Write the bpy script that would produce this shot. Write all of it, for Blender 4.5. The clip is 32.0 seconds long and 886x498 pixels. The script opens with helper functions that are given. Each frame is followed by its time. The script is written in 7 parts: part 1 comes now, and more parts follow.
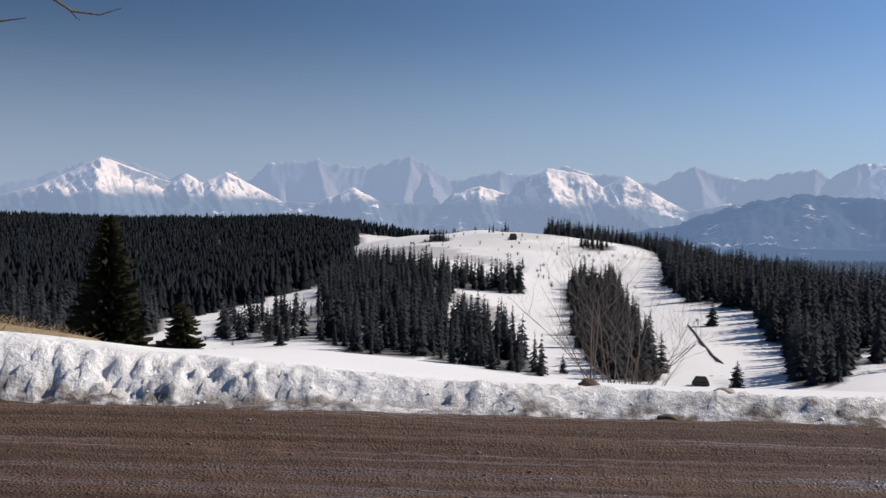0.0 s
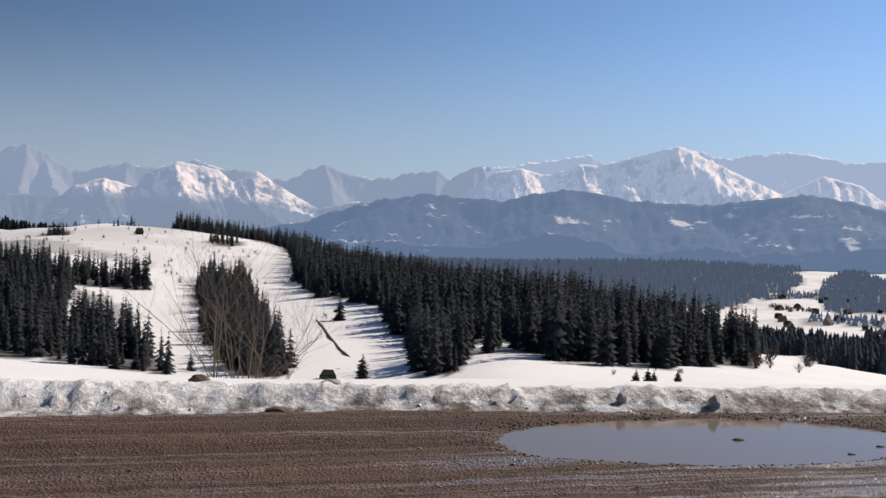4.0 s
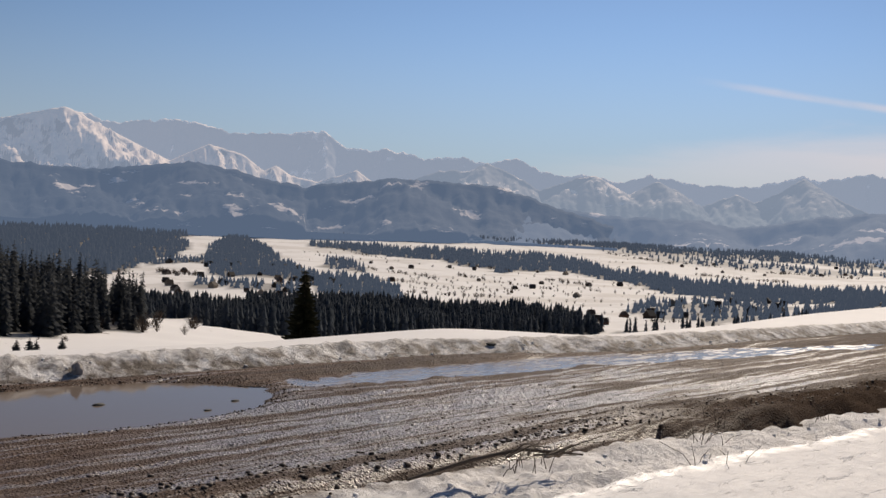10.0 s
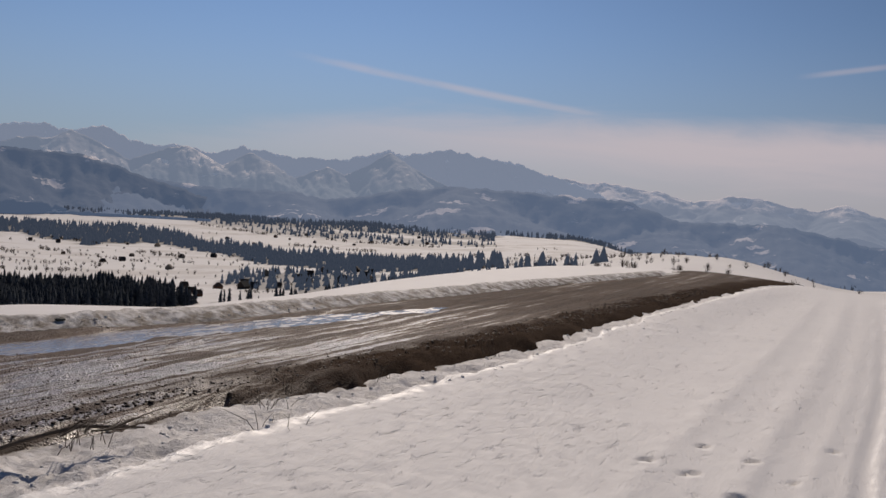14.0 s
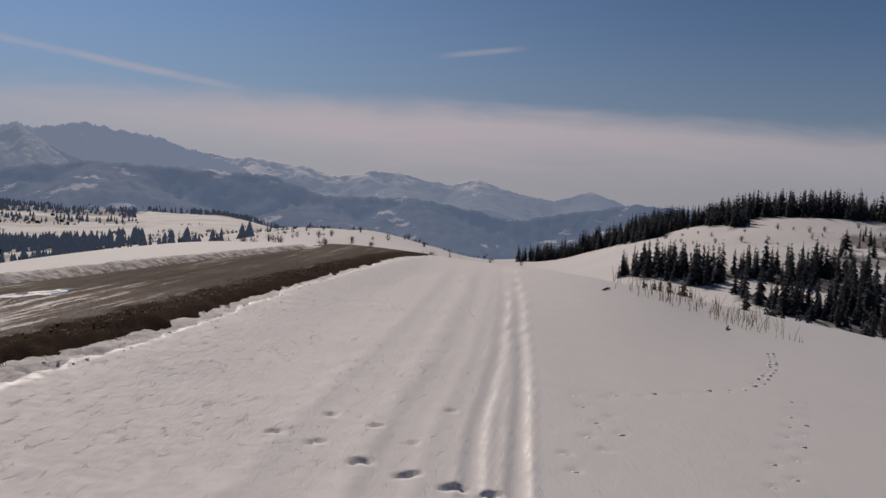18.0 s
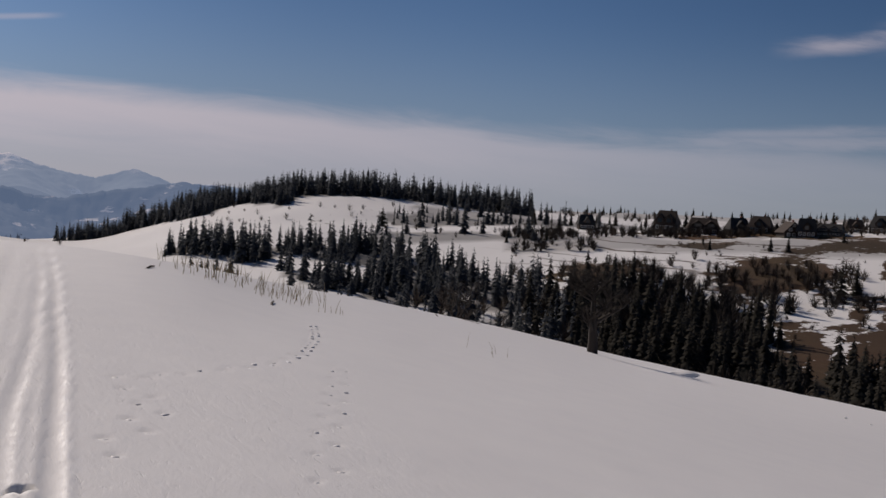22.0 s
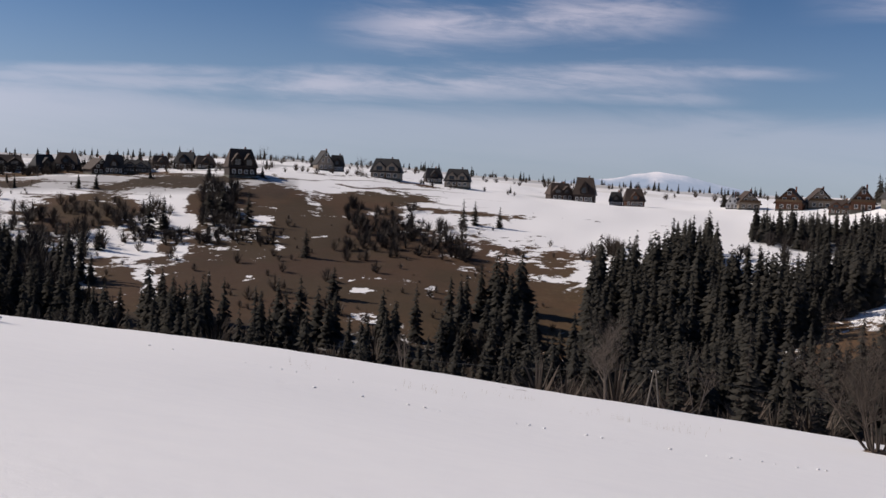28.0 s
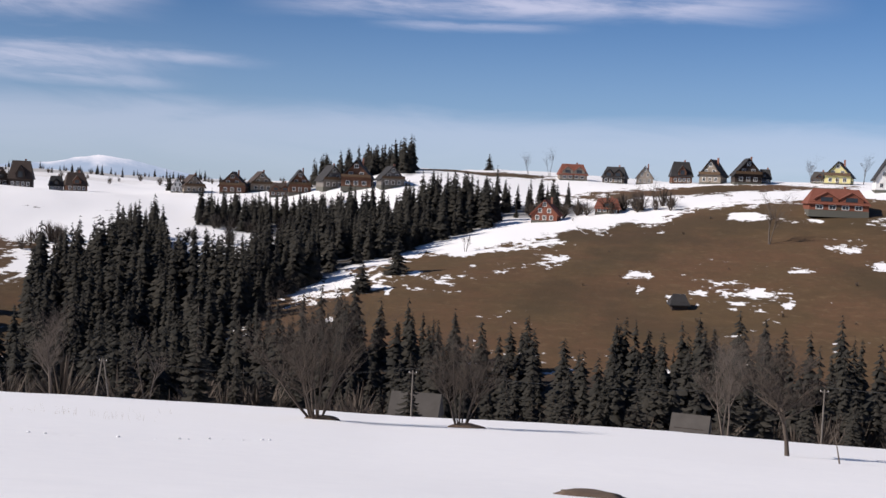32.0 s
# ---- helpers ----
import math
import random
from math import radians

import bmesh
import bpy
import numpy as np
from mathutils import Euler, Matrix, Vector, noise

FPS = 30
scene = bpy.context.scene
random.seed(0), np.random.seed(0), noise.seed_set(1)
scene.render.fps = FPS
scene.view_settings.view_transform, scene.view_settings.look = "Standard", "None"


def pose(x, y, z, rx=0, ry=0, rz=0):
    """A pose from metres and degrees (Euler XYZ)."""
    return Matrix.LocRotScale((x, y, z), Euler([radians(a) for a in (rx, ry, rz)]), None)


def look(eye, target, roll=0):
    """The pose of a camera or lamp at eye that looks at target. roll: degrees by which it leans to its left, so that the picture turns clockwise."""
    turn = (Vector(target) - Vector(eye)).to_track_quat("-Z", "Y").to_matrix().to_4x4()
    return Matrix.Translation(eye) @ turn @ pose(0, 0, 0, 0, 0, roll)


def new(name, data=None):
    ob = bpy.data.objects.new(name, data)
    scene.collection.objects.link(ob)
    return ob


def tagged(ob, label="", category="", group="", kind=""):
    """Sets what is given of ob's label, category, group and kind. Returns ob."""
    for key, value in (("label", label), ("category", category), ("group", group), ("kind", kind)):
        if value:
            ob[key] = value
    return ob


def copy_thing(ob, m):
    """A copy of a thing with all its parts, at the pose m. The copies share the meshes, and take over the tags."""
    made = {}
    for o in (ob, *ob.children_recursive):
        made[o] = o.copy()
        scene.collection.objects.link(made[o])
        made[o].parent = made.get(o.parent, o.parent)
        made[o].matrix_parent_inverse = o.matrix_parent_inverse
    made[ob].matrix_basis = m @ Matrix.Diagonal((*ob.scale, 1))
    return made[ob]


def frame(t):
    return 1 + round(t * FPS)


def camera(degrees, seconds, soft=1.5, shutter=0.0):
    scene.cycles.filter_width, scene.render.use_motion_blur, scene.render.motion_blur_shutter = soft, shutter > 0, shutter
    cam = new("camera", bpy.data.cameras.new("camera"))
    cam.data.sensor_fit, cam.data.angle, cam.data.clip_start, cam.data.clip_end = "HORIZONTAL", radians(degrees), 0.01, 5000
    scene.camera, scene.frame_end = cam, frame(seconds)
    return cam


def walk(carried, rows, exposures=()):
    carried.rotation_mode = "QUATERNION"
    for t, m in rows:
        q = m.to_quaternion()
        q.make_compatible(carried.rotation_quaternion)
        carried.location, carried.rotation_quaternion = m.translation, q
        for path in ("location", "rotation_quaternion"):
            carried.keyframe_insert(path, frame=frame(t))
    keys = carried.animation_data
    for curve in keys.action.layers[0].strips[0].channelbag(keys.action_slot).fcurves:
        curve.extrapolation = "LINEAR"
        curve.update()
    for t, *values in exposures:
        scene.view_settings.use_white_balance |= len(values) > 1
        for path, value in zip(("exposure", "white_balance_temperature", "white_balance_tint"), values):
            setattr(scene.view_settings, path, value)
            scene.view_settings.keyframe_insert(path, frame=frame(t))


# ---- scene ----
cam = camera(43.94, 32.0)
EYE = 1.6
ROWS = [
    (0.0, 0.000, -0.000, -0.000, 88.53, -1.26, 2.11),
    (0.5, -0.009, -0.059, 0.007, 88.52, -1.24, -0.38),
    (1.0, -0.004, -0.056, 0.006, 88.49, -1.53, -2.76),
    (1.5, -0.012, -0.080, 0.011, 88.54, -1.40, -5.07),
    (2.0, -0.004, -0.085, 0.008, 88.69, -1.14, -7.27),
    (2.5, 0.038, -0.105, 0.013, 89.06, -1.42, -9.23),
    (3.0, 0.088, -0.105, 0.007, 88.89, -1.42, -12.40),
    (3.5, 0.112, -0.106, 0.007, 88.89, -1.68, -14.50),
    (4.0, 0.143, -0.113, 0.006, 88.87, -2.12, -16.98),
    (4.5, 0.167, -0.122, 0.007, 88.83, -2.45, -19.41),
    (6.5, 0.288, -0.174, 0.006, 88.92, -2.17, -27.19),
    (7.0, 0.304, -0.164, 0.005, 89.01, -1.87, -29.56),
    (7.5, 0.313, -0.163, 0.003, 88.74, -2.20, -32.30),
    (8.0, 0.315, -0.174, 0.005, 88.55, -2.42, -35.34),
    (8.5, 0.314, -0.178, 0.006, 88.40, -2.58, -38.52),
    (9.0, 0.303, -0.180, 0.008, 88.48, -2.61, -41.80),
    (9.5, 0.307, -0.179, 0.005, 88.51, -2.59, -44.65),
    (10.0, 0.318, -0.197, 0.007, 88.46, -3.03, -48.14),
    (10.5, 0.315, -0.200, 0.010, 88.52, -3.07, -51.03),
    (11.0, 0.315, -0.215, 0.002, 88.45, -3.16, -53.73),
    (11.5, 0.309, -0.225, 0.007, 88.33, -3.04, -56.10),
    (12.0, 0.331, -0.253, 0.010, 88.20, -3.20, -58.63),
    (12.5, 0.349, -0.303, 0.013, 88.29, -3.11, -61.23),
    (13.0, 0.369, -0.341, 0.015, 88.35, -3.03, -63.81),
    (13.5, 0.366, -0.367, 0.015, 88.18, -3.10, -66.41),
    (14.0, 0.369, -0.394, 0.013, 88.10, -3.26, -69.12),
    (14.5, 0.386, -0.414, 0.013, 88.02, -3.13, -71.43),
    (16.5, 0.451, -0.530, 0.001, 87.95, -3.17, -79.16),
    (17.0, 0.437, -0.536, 0.001, 87.63, -2.71, -81.59),
    (17.5, 0.435, -0.534, 0.005, 87.70, -2.64, -84.74),
    (18.0, 0.352, -0.544, 0.025, 87.74, -2.77, -87.46),
    (18.5, 0.429, -0.536, 0.006, 87.85, -2.95, -89.93),
    (19.0, 0.425, -0.539, 0.010, 87.84, -3.11, -92.73),
    (19.5, 0.433, -0.543, 0.003, 87.95, -3.23, -95.62),
    (20.0, 0.427, -0.539, 0.007, 87.93, -3.25, -99.02),
    (20.5, 0.434, -0.544, 0.001, 87.66, -3.21, -102.02),
    (21.0, 0.444, -0.554, 0.002, 87.80, -2.91, -105.07),
    (21.5, 0.415, -0.566, 0.008, 87.86, -3.13, -107.92),
    (22.0, 0.440, -0.590, 0.000, 87.79, -3.11, -110.81),
    (22.5, 0.402, -0.596, 0.009, 87.74, -2.99, -113.52),
    (23.0, 0.422, -0.614, 0.002, 87.67, -3.09, -116.45),
    (23.5, 0.437, -0.630, -0.008, 87.66, -3.10, -118.68),
    (24.0, 0.479, -0.658, -0.013, 87.57, -3.12, -120.61),
    (24.5, 0.426, -0.659, -0.004, 87.51, -3.40, -122.06),
    (25.0, 0.471, -0.677, -0.010, 86.95, -3.26, -124.60),
    (25.5, 0.448, -0.662, -0.014, 86.70, -2.72, -128.54),
    (27.5, 0.325, -0.549, 0.002, 86.40, -2.48, -142.70),
    (28.0, -0.077, -0.634, -0.030, 86.32, -2.72, -145.77),
    (28.5, -0.087, -0.654, -0.006, 86.33, -2.63, -148.81),
    (29.0, -0.145, -0.544, -0.002, 86.35, -2.71, -152.14),
    (29.5, -0.147, -0.526, 0.006, 86.39, -2.26, -155.36),
    (30.0, -0.194, -0.557, 0.004, 86.47, -2.86, -158.71),
    (30.5, -0.226, -0.536, -0.013, 86.68, -2.70, -162.81),
    (31.0, -0.272, -0.488, 0.002, 86.83, -2.59, -167.05),
    (31.5, -0.302, -0.462, 0.021, 86.77, -2.39, -170.48),
    (32.0, -0.348, -0.376, 0.022, 86.79, -2.56, -174.10),
]
EXPOSURES = [(0.0, 0.2, 6250, 12), (4.0, 0.21, 6560, 12), (8.0, 0.04, 6980, 13), (9.0, -0.06, 7020, 13), (10.0, -0.22, 7080, 13), (11.0, -0.36, 7080, 13), (12.0, -0.5, 6950, 13), (13.0, -0.62, 6850, 15), (16.0, -0.85, 6780, 16), (19.0, -0.98, 6720, 16),
             (21.0, -0.85, 6620, 16), (23.0, -0.6, 6450, 16), (25.0, -0.33, 6400, 15), (28.0, 0.0, 6330, 15), (30.0, 0.12, 6230, 14), (32.0, 0.3, 6100, 14)]
walk(cam, [(t, pose(x, y, z + EYE, rx, ry, rz)) for t, x, y, z, rx, ry, rz in ROWS], EXPOSURES)

# ---- daylight ----
SUN_AZ, SUN_EL = 70.0, 35.0
world = bpy.data.worlds.new("world")
scene.world = world
world.use_nodes = True


def bearing(az, el=0.0):
    """Unit vector towards a bearing clockwise from +y and an elevation, in degrees."""
    a, e = radians(az), radians(el)
    return Vector((math.sin(a) * math.cos(e), math.cos(a) * math.cos(e), math.sin(e)))


def build_world():
    nt = world.node_tree
    N, L = nt.nodes, nt.links
    bg = N["Background"]
    sky = N.new("ShaderNodeTexSky")
    sky.sky_type = "NISHITA"
    sky.sun_disc = False
    sky.sun_elevation, sky.sun_rotation = radians(SUN_EL), radians(SUN_AZ)
    sky.altitude, sky.air_density, sky.dust_density, sky.ozone_density = 1500, 0.9, 0.1, 1.6
    tc = N.new("ShaderNodeTexCoord")
    sep = N.new("ShaderNodeSeparateXYZ")
    L.new(tc.outputs["Generated"], sep.inputs[0])

    def op(kind, a, b=None, c=None):
        n = N.new("ShaderNodeMath")
        n.operation = kind
        for i, v in enumerate((a, b, c)):
            if v is None:
                continue
            if isinstance(v, (int, float)):
                n.inputs[i].default_value = v
            else:
                L.new(v, n.inputs[i])
        return n.outputs[0]

    def ramp(v, lo, hi, a=0.0, b=1.0):
        n = N.new("ShaderNodeMapRange")
        n.interpolation_type = "SMOOTHSTEP"
        L.new(v, n.inputs[0])
        for i, x in enumerate((lo, hi, a, b)):
            if isinstance(x, (int, float)):
                n.inputs[i + 1].default_value = x
            else:
                L.new(x, n.inputs[i + 1])
        return n.outputs[0]

    el = op("DEGREES", op("ARCSINE", sep.outputs[2]))
    az = op("DEGREES", op("ARCTAN2", sep.outputs[0], sep.outputs[1]))
    az = op("ADD", az, op("MULTIPLY", op("LESS_THAN", az, -90.0), 360.0))
    comb = N.new("ShaderNodeCombineXYZ")
    L.new(op("MULTIPLY", az, 0.07), comb.inputs[0])
    L.new(op("ADD", op("MULTIPLY", el, 0.42), op("MULTIPLY", az, 0.012)), comb.inputs[1])

    def streaks(scale, detail, distortion):
        n = N.new("ShaderNodeTexNoise")
        n.inputs["Scale"].default_value, n.inputs["Detail"].default_value = scale, detail
        n.inputs["Distortion"].default_value = distortion
        n.inputs["Roughness"].default_value = 0.6
        L.new(comb.outputs[0], n.inputs["Vector"])
        return n.outputs[0]

    wisp = streaks(1.3, 6, 0.8)
    fine = streaks(3.5, 5, 0.4)
    # a long veil of high cloud low in the south-west, thinning upwards
    top = op("ADD", ramp(az, 40, 68, 1.5, 5.4), op("MULTIPLY", op("SUBTRACT", wisp, 0.5), 2.2))
    top = op("ADD", top, ramp(az, 84, 135, 0.0, -1.5))
    veil = ramp(op("SUBTRACT", el, top), -1.3, 0.5, 1.0, 0.0)
    veil = op("MULTIPLY", veil, ramp(op("SUBTRACT", el, top), -4.2, -1.2, 0.5, 1.0))
    veil = op("MULTIPLY", veil, ramp(az, 44, 84))
    veil = op("MULTIPLY", veil, ramp(az, 84, 140, 1.0, 0.26))
    # wisps higher up towards the north-west
    def band(a0, e0, a1, e1, half, power):
        off = op("ABSOLUTE", op("SUBTRACT", el, op("ADD", op("ADD", e0, op("MULTIPLY", op("SUBTRACT", fine, 0.5), half)), op("MULTIPLY", op("SUBTRACT", az, a0), (e1 - e0) / (a1 - a0)))))
        ends = op("MULTIPLY", ramp(az, a0 - 1.0, a0 + 0.3 * (a1 - a0)), ramp(az, a1 - 0.3 * (a1 - a0), a1 + 1.0, 1.0, 0.0))
        return op("MULTIPLY", op("MULTIPLY", ramp(off, 0.0, op("MULTIPLY", op("ADD", wisp, 0.35), 1.5 * half), 1.0, 0.0), ends), power)

    high = band(127.5, 8.6, 135, 9.5, 0.5, 0.75)
    for b in ((132, 9.3, 142, 11.2, 0.9, 0.8), (139, 7.2, 160, 8.9, 1.3, 0.8), (122, 4.2, 137, 5.0, 0.35, 0.4), (130, 3.9, 162, 5.7, 1.0, 0.65), (149, 5.9, 165, 5.9, 0.4, 0.5), (150, 4.6, 161, 4.6, 0.45, 0.4),
              (163, 9.1, 194, 9.6, 0.8, 0.75), (118, 3.8, 143, 4.3, 0.6, 0.45), (170, 8.2, 181, 8.4, 0.3, 0.4), (173, 10.6, 200, 11.2, 0.9, 0.6)):
        high = op("MAXIMUM", high, band(*b))
    high = op("MULTIPLY", high, ramp(op("ADD", op("MULTIPLY", wisp, 0.6), op("MULTIPLY", fine, 0.4)), 0.36, 0.6, 0.25, 1.0))
    # two thin contrails
    trail = op("MULTIPLY", ramp(op("ABSOLUTE", op("SUBTRACT", el, op("ADD", 6.95, op("MULTIPLY", op("SUBTRACT", az, 66.0), -0.14)))), 0.02, op("ADD", 0.12, op("MULTIPLY", fine, 0.34)), 1.0, 0.0), op("MULTIPLY", ramp(az, 60, 66), ramp(az, 74, 80, 1.0, 0.0)))
    trail2 = op("MULTIPLY", ramp(op("ABSOLUTE", op("SUBTRACT", el, op("ADD", 7.7, op("MULTIPLY", op("SUBTRACT", az, 87.0), 0.13)))), 0.02, 0.22, 1.0, 0.0), op("MULTIPLY", ramp(az, 86.2, 88.5), ramp(az, 90, 91.8, 1.0, 0.0)))
    clouds = op("MAXIMUM", op("MULTIPLY", veil, 0.8), op("MAXIMUM", op("MULTIPLY", high, 0.6), op("MAXIMUM", op("MULTIPLY", op("MULTIPLY", trail, 0.42), ramp(wisp, 0.3, 0.62, 0.2, 1.0)), op("MULTIPLY", trail2, 0.3))))
    mix = N.new("ShaderNodeMix")
    mix.data_type = "RGBA"
    L.new(clouds, mix.inputs[0])
    # milky air low over the horizon
    milk = N.new("ShaderNodeMix")
    milk.data_type = "RGBA"
    L.new(op("MULTIPLY", ramp(el, -1.0, 11.0, 0.8, 0.0), ramp(az, 95, 150, 1.0, 0.6)), milk.inputs[0])
    blue = N.new("ShaderNodeMix")
    blue.data_type, blue.blend_type = "RGBA", "MULTIPLY"
    blue.inputs[0].default_value = 1.0
    L.new(sky.outputs[0], blue.inputs[6])
    deep = N.new("ShaderNodeMix")
    deep.data_type = "RGBA"
    L.new(ramp(az, 85, 140), deep.inputs[0])
    deep.inputs[6].default_value, deep.inputs[7].default_value = (0.83, 0.95, 1.09, 1), (0.72, 0.98, 1.24, 1)
    L.new(deep.outputs[2], blue.inputs[7])
    glow = op("MULTIPLY", ramp(az, -30, 60, 0.53, 1.46), op("MULTIPLY", ramp(az, 60, 108, 1.0, 0.55), op("MULTIPLY", ramp(az, 108, 135, 1.0, 0.82), ramp(az, 150, 178, 1.0, 1.2))))
    gain = N.new("ShaderNodeVectorMath")
    gain.operation = "SCALE"
    L.new(blue.outputs[2], gain.inputs[0])
    L.new(glow, gain.inputs["Scale"])
    L.new(gain.outputs[0], milk.inputs[6])
    milk.inputs[7].default_value = (5.0, 6.0, 7.6, 1)
    L.new(milk.outputs[2], mix.inputs[6])
    mix.inputs[7].default_value = (13.4, 12.1, 12.6, 1)
    L.new(mix.outputs[2], bg.inputs[0])
    bg.inputs[1].default_value = 0.066


build_world()
sun = new("sun", bpy.data.lights.new("sun", "SUN"))
sun.data.energy, sun.data.angle, sun.data.color = 4.4, radians(0.53), (1.0, 0.905, 0.77)
sun.matrix_world = look((0, 0, 500), Vector((0, 0, 500)) - bearing(SUN_AZ, SUN_EL) * 10)

# ---- materials ----


class Nodes:
    """A small helper round one material's node tree."""

    def __init__(self, name):
        self.m = bpy.data.materials.new(name)
        self.m.use_nodes = True
        self.t = self.m.node_tree
        self.bsdf = self.t.nodes["Principled BSDF"]
        self.out = self.t.nodes["Material Output"]

    def put(self, socket, v):
        if isinstance(v, bpy.types.NodeSocket):
            self.t.links.new(v, socket)
        elif isinstance(v, (tuple, list)) and len(v) == 3 and len(socket.default_value) == 4:
            socket.default_value = (*v, 1)
        else:
            socket.default_value = v

    def math(self, kind, a, b=0.0, clamp=False):
        n = self.t.nodes.new("ShaderNodeMath")
        n.operation, n.use_clamp = kind, clamp
        self.put(n.inputs[0], a), self.put(n.inputs[1], b)
        return n.outputs[0]

    def ramp(self, v, lo, hi, a=0.0, b=1.0):
        n = self.t.nodes.new("ShaderNodeMapRange")
        n.interpolation_type = "SMOOTHSTEP"
        for i, x in enumerate((v, lo, hi, a, b)):
            self.put(n.inputs[i], x)
        return n.outputs[0]

    def mix(self, f, a, b):
        n = self.t.nodes.new("ShaderNodeMix")
        n.data_type = "RGBA"
        self.put(n.inputs[0], f), self.put(n.inputs[6], a), self.put(n.inputs[7], b)
        return n.outputs[2]

    def coords(self, scale=(1, 1, 1), kind="Object"):
        tc = self.t.nodes.new("ShaderNodeTexCoord")
        mp = self.t.nodes.new("ShaderNodeMapping")
        mp.inputs["Scale"].default_value = scale
        self.t.links.new(tc.outputs[kind], mp.inputs["Vector"])
        return mp.outputs[0]

    def noise(self, scale, detail=4, rough=0.55, vec=None, distortion=0.0):
        n = self.t.nodes.new("ShaderNodeTexNoise")
        n.inputs["Scale"].default_value, n.inputs["Detail"].default_value = scale, detail
        n.inputs["Roughness"].default_value, n.inputs["Distortion"].default_value = rough, distortion
        self.t.links.new(vec or self.coords(), n.inputs["Vector"])
        return n.outputs[0]

    def attr(self, name):
        n = self.t.nodes.new("ShaderNodeAttribute")
        n.attribute_name = name
        return n.outputs["Fac"]

    def info(self, what="Random"):
        return self.t.nodes.new("ShaderNodeObjectInfo").outputs[what]

    def island(self):
        return self.t.nodes.new("ShaderNodeNewGeometry").outputs["Random Per Island"]

    def slope(self):
        g = self.t.nodes.new("ShaderNodeNewGeometry")
        s = self.t.nodes.new("ShaderNodeSeparateXYZ")
        self.t.links.new(g.outputs["Normal"], s.inputs[0])
        return s.outputs[2]

    def height(self):
        g = self.t.nodes.new("ShaderNodeNewGeometry")
        s = self.t.nodes.new("ShaderNodeSeparateXYZ")
        self.t.links.new(g.outputs["Position"], s.inputs[0])
        return s.outputs[2]

    def bump(self, h, strength=0.3, distance=0.05):
        n = self.t.nodes.new("ShaderNodeBump")
        n.inputs["Strength"].default_value, n.inputs["Distance"].default_value = strength, distance
        self.t.links.new(h, n.inputs["Height"])
        self.t.links.new(n.outputs[0], self.bsdf.inputs["Normal"])

    def set(self, **kw):
        for k, v in kw.items():
            self.put(self.bsdf.inputs[{"color": "Base Color", "rough": "Roughness", "metal": "Metallic", "spec": "Specular IOR Level",
                                       "emit": "Emission Color", "power": "Emission Strength", "alpha": "Alpha", "trans": "Transmission Weight",
                                       "ior": "IOR"}[k]], v)
        return self.m


def snow_near():
    n = Nodes("snow_crusted")
    g, f, c = n.noise(60, 5, 0.7), n.noise(9, 4), n.noise(1.3, 4)
    wind = n.noise(1.0, 5, 0.6, n.coords((0.35, 1.5, 1.5)))
    dirt = n.attr("dirt")
    d = n.math("MULTIPLY", dirt, n.ramp(n.math("ADD", n.math("MULTIPLY", f, 0.5), n.math("MULTIPLY", n.noise(4, 5), 0.6)), 0.40, 0.66))
    white = n.mix(c, (0.82, 0.805, 0.80), (0.89, 0.87, 0.85))
    chunk = n.t.nodes.new("ShaderNodeTexVoronoi")
    chunk.inputs["Scale"].default_value = 9
    n.t.links.new(n.coords(), chunk.inputs["Vector"])
    crust = n.math("MULTIPLY", n.attr("crust"), n.math("ADD", n.math("ADD", n.noise(15, 5, 0.65), n.math("MULTIPLY", n.noise(5, 4, 0.6), 1.0)), n.math("ADD", n.math("MULTIPLY", chunk.outputs["Distance"], 0.9), n.math("MULTIPLY", n.noise(34, 5, 0.75), 0.8))))
    flecks = n.noise(7.0, 5, 0.7, n.coords((0.55, 1.6, 1.0)), 0.5)
    pits = n.math("ADD", n.math("MULTIPLY", flecks, 0.9), n.math("MULTIPLY", n.ramp(flecks, 0.30, 0.42, 0.0, 1.0), 0.45))
    grain = n.math("ADD", n.math("MULTIPLY", g, 0.07), n.math("MULTIPLY", f, 0.03))
    n.bump(n.math("ADD", n.math("ADD", grain, n.math("MULTIPLY", wind, 0.15)), n.math("ADD", n.math("MULTIPLY", n.noise(2.3, 6, 0.75, n.coords((0.5, 1.3, 1.0)), 0.6), 0.34), n.math("ADD", n.math("MULTIPLY", crust, 0.8), n.math("MULTIPLY", n.attr("rime"), pits)))), 0.75, 0.03)
    return n.set(color=n.mix(d, white, (0.17, 0.14, 0.115)), rough=n.math("SUBTRACT", n.ramp(f, 0.3, 0.7, 0.8, 0.62), n.math("MULTIPLY", n.attr("ice"), n.ramp(n.noise(9, 5, 0.65), 0.3, 0.68, 0.0, 0.26)), True), spec=n.math("ADD", 0.10, n.math("MULTIPLY", n.attr("ice"), 0.9)))


